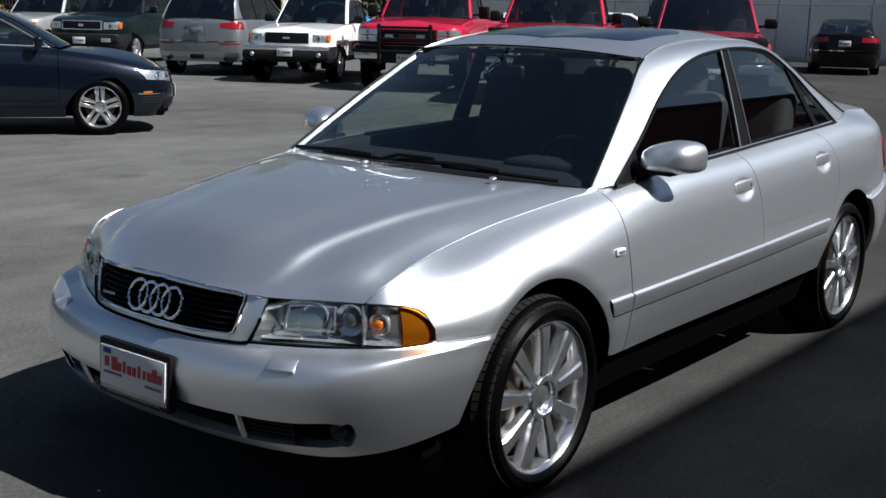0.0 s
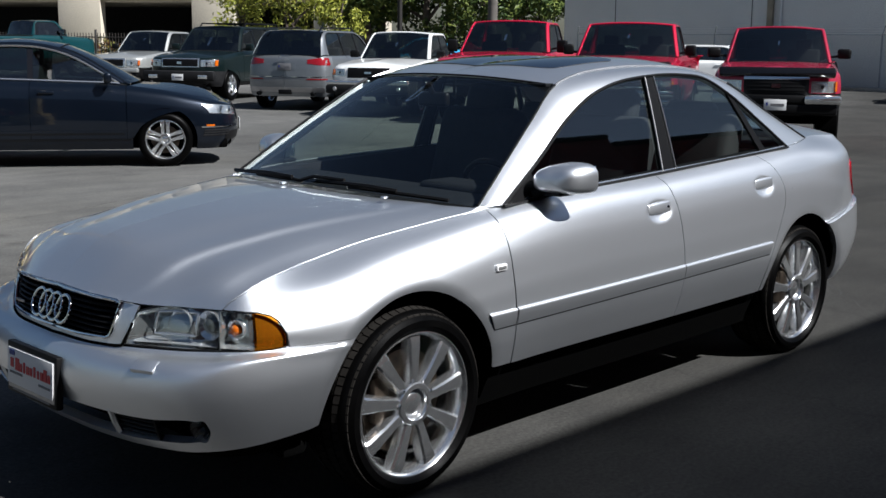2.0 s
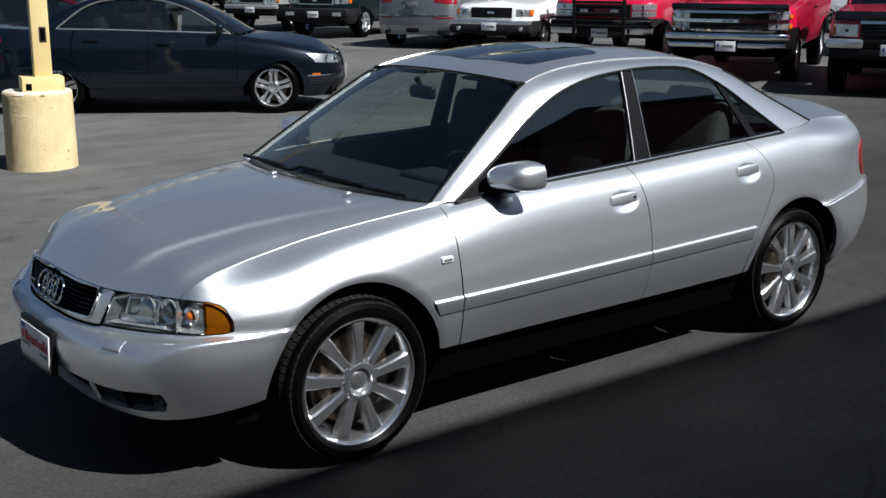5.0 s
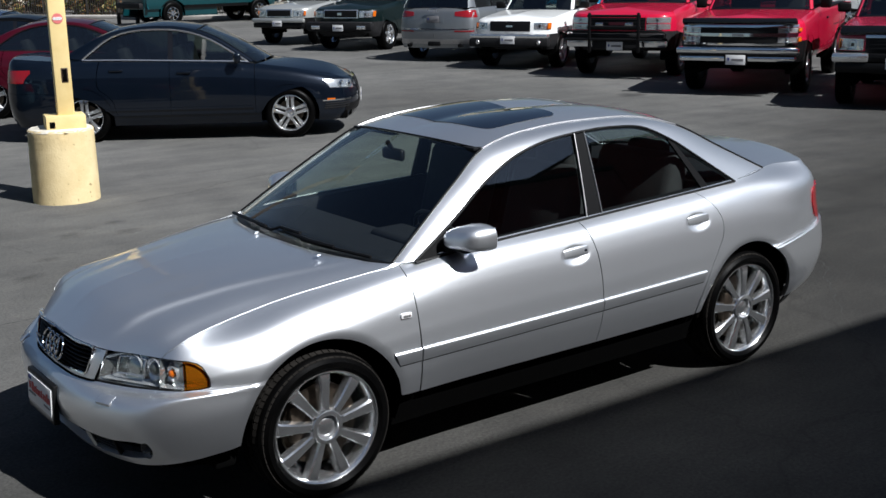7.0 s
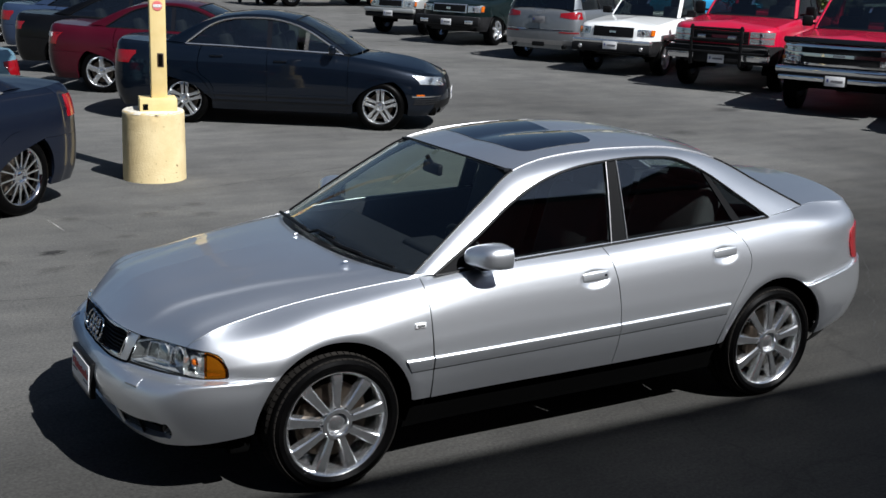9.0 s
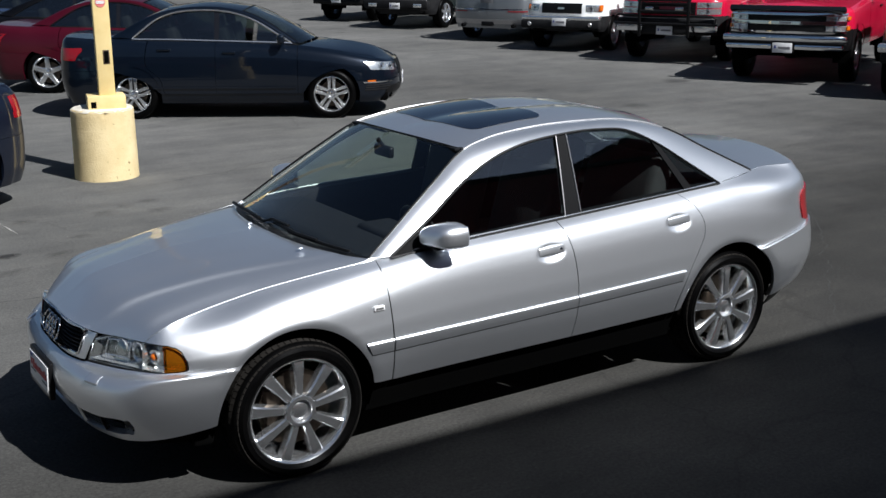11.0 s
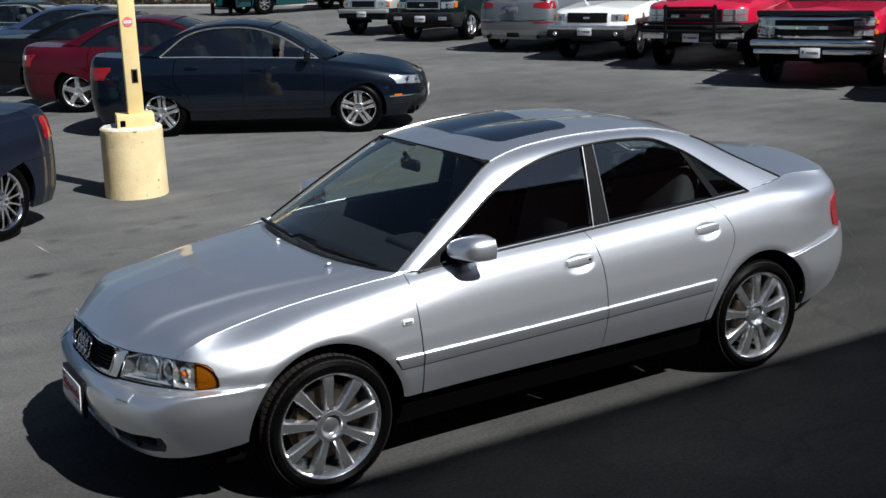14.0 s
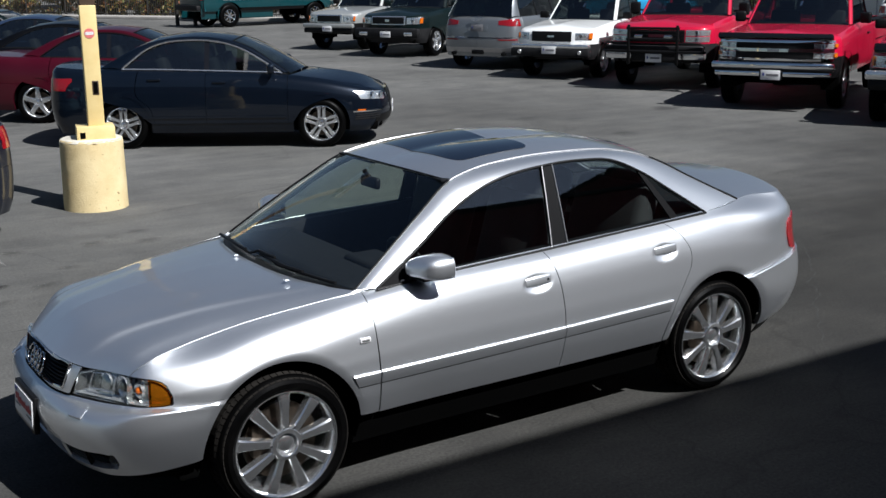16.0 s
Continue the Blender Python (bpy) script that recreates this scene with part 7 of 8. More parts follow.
lamp_glass(p, 0.60, 0.91, 0.98, 1.06, 0.045)
lamp_glass(p, 0.60, 0.91, 0.83, 0.92, 0.045)
p.bar("chrome_bumper", p.xf - 0.03, 0, 0.715, (0.16, 1.90, 0.10), CHROME, 0.03)
p.bar("bumper_pad", p.xf - 0.035, 0, 0.655, (0.17, 1.86, 0.035), TRIM, 0.012)
p.bar("lower_chrome", p.xf - 0.02, 0, 0.59, (0.14, 1.80, 0.09), CHROME, 0.03)
p.bar("plate_recess", p.xf - 0.10, 0, 0.59, (0.03, 0.36, 0.18), TRIM, 0.01)
p.plate(0.575, x_out=0.125)
p.bar("front_axle", -1.67, 0, 0.42, (0.14, 1.3, 0.14), UNDER, 0.04)
p.mirrors(-0.62, 1.38, TRIM, (0.11, 0.18, 0.18))
p.handles([(0.14, 1.10)], TRIM)
for s in (-1, 1):
    p.side_patch("bed_trim", 0.95, p.xt - 0.3, 0.93, 0.945, CHROME, 0.008)

# worn red pickup
p = pickup("worn red compact pickup with a bug deflector", FADED_RED, (11.17, 4.72), wb=3.1, fo=0.80, w=0.89, zs=0.50, zf=1.08, zc=1.22, zb=1.22, zt=1.2, zr=1.78, tyre=0.39, xa=-0.78, xr0=-0.30, xr1=0.74, xe=0.92, xd=(-0.74, 0.26, 0.90), bumper=TRIM)
p.bar("bonnet_guard", p.xf + 0.05, 0, 1.105, (0.14, 1.58, 0.12), GLOSSTRIM, 0.03, (0, 24, 0), "black bug deflector")
p.front("grille_frame", 0.0, 0.44, 0.80, 1.04, DARKTRIM, 0.012, both=True)
p.front("grille_top", 0.0, 0.44, 1.005, 1.04, BRIGHT, 0.030, both=True)
p.front("grille", 0.0, 0.39, 0.83, 1.0, TRIM, 0.026, both=True)
for k in range(3):
    p.front("grille_bar", 0.0, 0.38, 0.86 + 0.05 * k, 0.868 + 0.05 * k, DARKTRIM, 0.032, both=True)
p.front("emblem", 0.0, 0.06, 0.89, 0.945, CHROME, 0.036, both=True)
lamp_glass(p, 0.47, 0.80, 0.83, 0.99, 0.03)
for s in (-1, 1):
    p.bar("chrome_bumper", p.xf - 0.02, s * 0.63, 0.735, (0.15, 0.50, 0.13), BRIGHT, 0.04)
p.bar("bumper_centre", p.xf - 0.01, 0, 0.735, (0.12, 0.80, 0.12), TRIM, 0.03)
p.bar("lower_bumper", p.xf - 0.01, 0, 0.60, (0.12, 1.66, 0.15), TRIM, 0.03)
p.plate(0.66, x_out=0.10)
p.bar("front_axle", -1.55, 0, 0.42, (0.14, 1.2, 0.14), UNDER, 0.04)
p.mirrors(-0.55, 1.36, TRIM, (0.11, 0.20, 0.15))

# pale silver pickup at the far end
p = pickup("pale silver pickup with a chrome-edged grille", BEIGESILVER, (12.02, 24.2), wb=3.1, fo=0.80, w=0.86, zs=0.44, zf=1.0, zc=1.15, zb=1.16, zt=1.15, zr=1.72, tyre=0.37, xa=-0.78, xr0=-0.30, xr1=0.84, xe=1.0, xd=(-0.74, 0.26, 0.98), bumper=TRIM)
p.front("grille_frame", 0.0, 0.42, 0.76, 0.98, BRIGHT, 0.012, both=True)
p.front("grille", 0.0, 0.37, 0.79, 0.95, TRIM, 0.026, both=True)
lamp_glass(p, 0.46, 0.76, 0.79, 0.94, 0.05)
p.bar("chrome_bumper", p.xf - 0.02, 0, 0.68, (0.14, 1.66, 0.12), BEIGESILVER, 0.035)
p.bar("lower_bumper", p.xf - 0.01, 0, 0.55, (0.12, 1.60, 0.13), TRIM, 0.03)
p.plate(0.60, x_out=0.10)
p.mirrors(-0.55, 1.28, TRIM, (0.10, 0.18, 0.14))


def estate(label, coat, end, facing, tail=False, **kw):
    base = dict(wb=2.85, fo=0.88, ro=1.12, w=0.97, zs=0.36, zf=1.04, zc=1.20, zb=1.20, zt=1.18, zr=1.84, xa=-0.80, xr0=-0.30, xr1=2.15, xe=2.44, rn=0.12, rt=0.09, tyre=0.385, rim=0.235, dtop=0.11, boxy=0.15, arch=0.07,
                xd=(-0.76, 0.24, 1.12), style="five", tumble=0.28, sill=0.46)
    base.update(kw)
    return Maker("off_road_car", label, "car", coat, end, facing, "row of trucks", tail, **base)


p = estate("dark green off-road estate car with a roof rack", GREEN, (12.0, 20.93), TRUCKS, bumper=DARKTRIM)
p.front("grille_frame", 0.0, 0.50, 0.82, 1.03, BRIGHT, 0.012, both=True)
p.front("grille", 0.0, 0.46, 0.845, 1.005, TRIM, 0.026, both=True)
p.front("emblem", 0.0, 0.06, 0.895, 0.955, CHROME, 0.034, both=True)
lamp_glass(p, 0.53, 0.88, 0.84, 1.0, 0.06)
p.bar("bumper_cover", p.xf - 0.03, 0, 0.62, (0.18, 1.90, 0.24), DARKTRIM, 0.06)
for s in (-1, 1):
    p.bar("fog_lamp", p.xf - 0.115, s * 0.66, 0.60, (0.03, 0.24, 0.09), REFLECTOR, 0.012)
    part("roof_rail", tube_bm([(0.0, s * 0.62, 1.82), (0.1, s * 0.62, 1.90), (2.0, s * 0.62, 1.90), (2.1, s * 0.62, 1.82)], 0.02, 6), TRIM, p.car)
for x in (0.3, 1.1, 1.8):
    part("roof_bar", tube_bm([(x, -0.62, 1.90), (x, 0.62, 1.90)], 0.016, 6), TRIM, p.car)
p.plate(0.585, x_out=0.13)
p.mirrors(-0.58, 1.30, GREEN, (0.11, 0.20, 0.16))
p.handles([(0.10, 1.04), (0.96, 1.04)], GREEN)

p = estate("silver-grey off-road estate car seen from behind", GREYSILVER, (11.68, 16.46), (0.88, 0.475), True, wb=3.0, fo=0.98, ro=0.98, w=0.985, zs=0.30, zf=0.95, zc=1.14, zb=1.16, zt=1.16, zr=1.735, xa=-0.85, xr0=-0.15, xr1=2.02, xe=2.36,
           rt=0.12, boxy=0.24, tumble=0.34, tyre=0.385, rim=0.25, sill=0.42)
p.rear("tail_lamp", 0.50, 0.95, 0.965, 1.12, REDLENS, label="red tail lamp", taper=0.55)
p.rear("bumper_reflector", 0.50, 0.90, 0.66, 0.685, REDLENS)
p.rear("plate_recess", 0.0, 0.24, 0.865, 1.01, GREYSILVER, 0.004, both=True)
bar_plate(p.car, Matrix.Translation((p.xt + 0.02, 0, 0.93)) @ pose(0, 0, 0, 0, 0, 90), back=PLATEGREY)
p.rear("chrome_strip", 0.0, 0.9, 0.71, 0.725, CHROME, 0.006, both=True)
p.rear("lower_cover", 0.0, 0.86, 0.40, 0.50, DULLALLOY, 0.010, both=True)
for k in range(4):
    part("emblem_ring", tube_bm([(p.xt + 0.0, (k - 1.5) * 0.055 + 0.045 * math.cos(a), 1.13 + 0.045 * math.sin(a)) for a in np.linspace(0, 2 * math.pi, 21)[:-1]], 0.006, 6, closed=True), CHROME, p.car)
for s in (-1, 1):
    part("roof_rail", tube_bm([(-0.05, s * 0.62, 1.70), (0.1, s * 0.62, 1.765), (1.9, s * 0.62, 1.75), (2.05, s * 0.62, 1.68)], 0.018, 6), TRIM, p.car)
    part("exhaust_tip", lathe_bm([(0.03, 0.0), (0.042, 0.0), (0.042, -0.12)], 16, "x", (p.xt - 0.02, s * 0.62, 0.36)), TRIM, p.car)
part("roof_aerial", box_bm((0.10, 0.03, 0.05), (1.75, 0, 1.755), 0.012), TRIM, p.car)
p.bar("tow_cover", p.xt - 0.03, 0, 0.40, (0.06, 0.30, 0.10), TRIM, 0.02)
p.handles([(0.12, 1.0), (1.0, 1.02)], GREYSILVER)
p.mirrors(-0.60, 1.26, GREYSILVER, (0.11, 0.20, 0.15))

# vehicles farther off
p = estate("white estate car standing behind the red pickups", WHITE, (28.7, 18.7), (0.48, -0.877), True, wb=2.7, fo=0.9, ro=0.85, w=0.88, zs=0.22, zf=0.80, zc=0.98, zb=1.0, zt=1.0, zr=1.50, xa=-0.85, xr0=-0.2, xr1=1.85, xe=2.1,
           tyre=0.33, rim=0.235, sill=0.32, alloy=CHROME)
p.rear("tail_lamp", 0.55, 0.84, 0.70, 0.92, REDLENS)
p.handles([(0.10, 0.86), (0.96, 0.88)], WHITE)
p.mirrors(-0.60, 1.02, WHITE, (0.10, 0.18, 0.14))
p = estate("white tall estate car behind the teal pickup", WHITE, (16.5, 43.0), (0.38, 0.92), True, zr=1.93, zc=1.28, zb=1.28, zt=1.28)
p.rear("tail_lamp", 0.80, 0.95, 0.95, 1.45, REDLENS)
p.handles([(0.10, 1.08), (0.96, 1.08)], WHITE)
p = Maker("pickup_truck", "dark teal long-bed pickup with bright wheels by the fence", "truck", TEAL, (13.6, 38.9), (0.994, 0.11), "far vehicles", True, wb=3.95, fo=1.0, ro=1.25, w=1.0, zs=0.62, zf=1.46, zc=1.58, zb=1.58, zt=1.58, zr=2.16,
          xa=-1.62, xr0=-1.20, xr1=-0.26, xe=-0.10, rn=0.10, rt=0.07, tyre=0.43, rim=0.24, dtop=0.10, boxy=0.12, arch=0.10, xd=(-1.38, -0.32, -0.12), style="seven", alloy=CHROME, bed=0.34, tumble=0.22, sill=0.74)
p.side_patch("chrome_strip", -1.4, p.xt - 0.95, 1.03, 1.06, BRIGHT, 0.010)
p.bar("chrome_bumper", p.xf, 0, 0.80, (0.16, 1.9, 0.20), BRIGHT, 0.03)
p.bar("step_bumper", p.xt + 0.04, 0, 0.76, (0.18, 1.8, 0.20), DARKTRIM, 0.03)
p.rear("tail_lamp", 0.82, 0.98, 1.06, 1.40, REDLENS)
p.side_patch("tail_lamp_side", p.xt - 0.14, p.xt - 0.07, 1.08, 1.40, REDLENS)
p.mirrors(-1.32, 1.72, TRIM, (0.10, 0.18, 0.22))
p.handles([(0.10, 1.36)], TRIM)
p.bar("front_axle", -1.975, 0, 0.43, (0.14, 1.4, 0.14), UNDER, 0.04)
p.bar("rear_axle", 1.975, 0, 0.43, (0.16, 1.4, 0.16), UNDER, 0.04)
p = Maker("saloon_car", "black saloon parked before the grey wall", "car", BLACKCAR, (26.41, 8.31), (0.944, 0.33), "far vehicles", True, wb=2.8, fo=0.95, ro=1.1, w=0.92, zf=0.75, zc=0.96, zb=1.03, zt=1.06, zr=1.46, xa=-0.9, xr0=-0.2, xr1=0.85, xe=1.62, style="five",
          xd=(-0.85, 0.25, 1.15), boxy=0.3, rear_tint=TINT)
p.rear("tail_lamp", 0.42, 0.88, 0.86, 0.98, REDLENS, label="red tail lamp")
p.rear("bumper_strip", 0.0, 0.86, 0.62, 0.645, CHROME, 0.008, both=True)
p.plate(0.82, False)
p = Maker("saloon_car", "dark saloon with bright wheels behind the trucks", "car", BLACKCAR, (31.9, 14.4), (0.45, 0.89), "far vehicles", True, wb=2.7, fo=0.92, ro=1.0, w=0.9, zf=0.75, zc=0.98, zb=1.02, zt=1.03, zr=1.46, xa=-0.9, xr0=-0.2, xr1=0.85, xe=1.6, style="fan",
          xd=(-0.85, 0.25, 1.1), boxy=0.28, alloy=CHROME, tyre=0.34, rim=0.24)
p = Maker("saloon_car", "white car standing behind the red trucks", "car", WHITE, (19.2, 13.2), (0.76, 0.65), "far vehicles", True, wb=2.7, fo=0.92, ro=1.0, w=0.9, zf=0.75, zc=0.98, zb=1.02, zt=1.03, zr=1.46, xa=-0.9, xr0=-0.2, xr1=0.85, xe=1.6, style="fan",
          xd=(-0.85, 0.25, 1.1), boxy=0.28, alloy=CHROME)
BRIGHTBLUE = paint("bright_blue_lacquer", (0.04, 0.30, 0.55), 0.1, 0.32)
for end in ((22.9, 27.0),):
    p = Maker("saloon_car", "bright blue car far behind the white pickup", "car", BRIGHTBLUE, end, (-0.7, 0.7), "far vehicles", wb=2.6, fo=0.9, ro=0.9, w=0.88, zf=0.85, zc=1.08, zb=1.10, zt=1.0, zr=1.66, xa=-0.8, xr0=-0.1, xr1=0.7, xe=1.6, boxy=0.4)
    p.front("headlamp", 0.42, 0.80, 0.66, 0.80, REFLECTOR, 0.006)
    p.mirrors(-0.6, 1.16, BRIGHTBLUE, (0.09, 0.17, 0.12))
p = estate("black off-road car behind the worn red pickup", BLACKCAR, (17.6, 8.4), TRUCKS, zr=1.86)


# ---- lamp post on its concrete foot ----
CREAM = mottled("cream_paint", (0.62, 0.47, 0.20), (0.70, 0.55, 0.26), 5, 0.6, 0.15, 40)
CREAMCONCRETE = mottled("painted_concrete", (0.58, 0.45, 0.23), (0.71, 0.58, 0.33), 3.4, 0.8, 0.45, 50)
pit = noise_tex(CREAMCONCRETE, 26.0, 2.0, 0.5)
pits = ramp(CREAMCONCRETE, pit.outputs[0], [(0.27, (0.45, 0.42, 0.36)), (0.31, (1, 1, 1))])
mixp = CREAMCONCRETE.node_tree.nodes.new("ShaderNodeMix")
mixp.data_type, mixp.blend_type = "RGBA", "MULTIPLY"
mixp.inputs[0].default_value = 1.0
base_link = bsdf(CREAMCONCRETE).inputs["Base Color"].links[0].from_socket
CREAMCONCRETE.node_tree.links.new(base_link, mixp.inputs[6])
CREAMCONCRETE.node_tree.links.new(pits.outputs[0], mixp.inputs[7])
CREAMCONCRETE.node_tree.links.new(mixp.outputs[2], bsdf(CREAMCONCRETE).inputs["Base Color"])
BROWN = mottled("brown_steel", (0.05, 0.030, 0.018), (0.08, 0.05, 0.03), 8, 0.6)
post = thing("lamp_post", "cream square steel lamp post on a round concrete foot", "lamp post")
PX, PY = 0.02, 6.29
bm = bmesh.new()
rings = []
random.seed(4)
for k, z in enumerate(list(np.linspace(-0.02, 0.660, 22)) + [0.680, 0.690]):
    r = 0.31 - 0.012 * z  - (0.003 if z > 0.675 else 0) - (0.009 if z > 0.685 else 0)
    ring = []
    for i in range(64):
        a = 2 * math.pi * i / 64
        q = Vector((math.cos(a) * 3, math.sin(a) * 3, z * 6))
        rr = r + 0.0015 * noise.noise(q) + 0.001 * noise.noise(q * 4) - 0.005 * max(0, noise.noise(q * 2.6) - 0.45) * 4 * (1 if z < 0.65 else 4)
        ring.append(bm.verts.new((PX + rr * math.cos(a), PY + rr * math.sin(a), z)))
    rings.append(ring)
for a, b_ in zip(rings, rings[1:]):
    for i in range(64):
        bm.faces.new((a[i], a[(i + 1) % 64], b_[(i + 1) % 64], b_[i]))
bm.faces.new(rings[-1])
bmesh.ops.recalc_face_normals(bm, faces=bm.faces)
foot = part("concrete_foot", bm, CREAMCONCRETE, post, "chipped cream-painted concrete foot", 50)
BARE = mottled("bare_concrete", (0.50, 0.46, 0.38), (0.72, 0.68, 0.58), 14, 0.85, 0.5, 50)
bm = bmesh.new()
rim_ = [bm.verts.new((PX + (0.286 + 0.010 * noise.noise(Vector((math.cos(a) * 5, math.sin(a) * 5, 1)))) * math.cos(a), PY + (0.286 + 0.010 * noise.noise(Vector((math.cos(a) * 5, math.sin(a) * 5, 1)))) * math.sin(a), 0.694)) for a in [2 * math.pi * i / 64 for i in range(64)]]
edge_ = [bm.verts.new((PX + (0.302 + 0.006 * noise.noise(Vector((math.cos(a) * 7, math.sin(a) * 7, 4)))) * math.cos(a), PY + (0.302 + 0.006 * noise.noise(Vector((math.cos(a) * 7, math.sin(a) * 7, 4)))) * math.sin(a), 0.674 + 0.012 * noise.noise(Vector((math.cos(a) * 9, math.sin(a) * 9, 7))))) for a in [2 * math.pi * i / 64 for i in range(64)]]
bm.faces.new(rim_)
for i in range(64):
    bm.faces.new((edge_[i], edge_[(i + 1) % 64], rim_[(i + 1) % 64], rim_[i]))
part("chipped_top", bm, BARE, foot, "bare chipped concrete top", 50)
turn = pose(0, 0, 0, 0, 0, -13)
at = Matrix.Translation((PX, PY, 0))
plate_ = part("base_cover", box_bm((0.36, 0.30, 0.13), bevel=0.008, m=at @ Matrix.Translation((0.04, -0.02, 0.752)) @ turn), CREAM, post)
part("cover_slot", box_bm((0.05, 0.01, 0.06), bevel=0.003, m=at @ Matrix.Translation((0.04, -0.02, 0)) @ turn @ Matrix.Translation((-0.125, -0.148, 0.735))), UNDER, plate_)
shaft = part("shaft", box_bm((0.155, 0.155, 1.17), bevel=0.012, segments=3, m=at @ Matrix.Translation((0.055, -0.02, 1.385)) @ turn), CREAM, post)
part("upper_shaft", box_bm((0.15, 0.15, 2.95), bevel=0.012, segments=3, m=at @ Matrix.Translation((0.055, -0.02, 3.44)) @ turn), BROWN, post, "brown upper shaft")
hole = part("hand_hole_rim", box_bm((0.062, 0.010, 0.135), bevel=0.004, m=at @ Matrix.Translation((0.055, -0.02, 1.185)) @ turn @ Matrix.Translation((0.018, -0.078, 0))), BROWN, shaft)
part("hand_hole", box_bm((0.042, 0.006, 0.115), bevel=0.003, m=at @ Matrix.Translation((0.055, -0.02, 1.185)) @ turn @ Matrix.Translation((0.018, -0.0825, 0))), UNDER, shaft)
bm = lathe_bm([(0.001, -0.003), (0.046, -0.003), (0.048, 0.0)], 32, "y")
bmesh.ops.transform(bm, matrix=at @ Matrix.Translation((0.055, -0.02, 1.705)) @ turn @ Matrix.Translation((0, -0.079, 0)), verts=bm.verts)
STICKER = material("red_sticker", (0.62, 0.16, 0.15), 0.5)
sticker = part("round_sticker", bm, STICKER, shaft, "round red and white sticker")
for dz, w in ((0.010, 0.072), (0.0, 0.084), (-0.010, 0.072)):
    part("sticker_print", box_bm((w, 0.002, 0.008), m=at @ Matrix.Translation((0.055, -0.02, 1.705 + dz)) @ turn @ Matrix.Translation((0, -0.0835, 0))), PLATEWHITE, sticker)
part("lamp_head", box_bm((0.62, 0.34, 0.16), bevel=0.04, segments=3, m=at @ Matrix.Translation((0.02, -0.28, 4.98)) @ turn), BROWN, post)
part("lamp_lens", box_bm((0.50, 0.26, 0.02), bevel=0.006, m=at @ Matrix.Translation((0.02, -0.28, 4.895)) @ turn), PLATEWHITE, post)

# ---- grey wall with its fence, at the side of the lot ----
WALLX = 35.0
wall = thing("grey_wall", "long grey stucco wall with a pale coping line", "wall", kind="structure")
part("wall_face", box_bm((0.4, 62, 3.9), (WALLX + 0.2, -3.5, 1.95), 0.02), STUCCO, wall)
part("coping", box_bm((0.5, 62.1, 0.10), (WALLX + 0.2, -3.5, 3.94), 0.015), mottled("pale_coping", (0.42, 0.40, 0.39), (0.50, 0.48, 0.47), 2, 0.7), wall)
part("upper_wall", box_bm((0.4, 62, 3.0), (WALLX + 1.6, -3.5, 5.4), 0.02), STUCCO, wall)
for y in np.arange(-30, 27, 6.1):
    part("wall_joint", box_bm((0.012, 0.03, 3.88), (WALLX - 0.002, float(y), 1.94)), DARKTRIM, wall)
pipe = thing("downpipe", "rusty beige downpipe on the grey wall", "pipe")
part("pipe", box_bm((0.16, 0.22, 3.8), (WALLX - 0.10, 18.0, 1.95), 0.02), mottled("weathered_pipe", (0.24, 0.20, 0.14), (0.34, 0.29, 0.21), 3, 0.7), pipe)
part("conduit", tube_bm([(WALLX - 0.06, 17.6, 1.6), (WALLX - 0.06, 17.6, 3.85)], 0.05, 8), PLATEWHITE, pipe)
part("meter_box", box_bm((0.14, 0.34, 0.55), (WALLX - 0.08, 17.75, 1.75), 0.02), DARKTRIM, pipe)
GALV = mottled("galvanised_steel", (0.34, 0.35, 0.36), (0.46, 0.47, 0.48), 8, 0.5, metal=0.6)
chain = thing("chain_link_fence", "galvanised chain-link fence with angled barbed-wire arms", "fence")
FX_ = WALLX - 0.6
ys = [26.3 - 3.18 * k for k in range(18)]
for y in ys:
    part("fence_post", tube_bm([(FX_, y, 0), (FX_, y, 1.90)], 0.032, 8), GALV, chain)
    part("post_arm", tube_bm([(FX_, y, 1.88), (FX_ - 0.16, y - 0.16, 2.18)], 0.022, 6), GALV, chain)
part("top_rail", tube_bm([(FX_, ys[0], 1.88), (FX_, ys[-1], 1.88)], 0.022, 6), GALV, chain)
for k in range(3):
    part("wire", tube_bm([(FX_ - 0.04 - 0.05 * k, ys[0] - 0.05 * k, 1.95 + 0.09 * k), (FX_ - 0.04 - 0.05 * k, ys[-1], 1.95 + 0.09 * k)], 0.005, 4), GALV, chain)
kerb = thing("kerb", "low concrete kerb along the grey wall", "kerb", kind="structure")
part("kerb_stone", box_bm((1.0, 60, 0.14), (WALLX - 0.55, -3.5, 0.05), 0.02), mottled("kerb_concrete", (0.26, 0.25, 0.24), (0.34, 0.33, 0.31), 2, 0.85, fine=30), kerb)


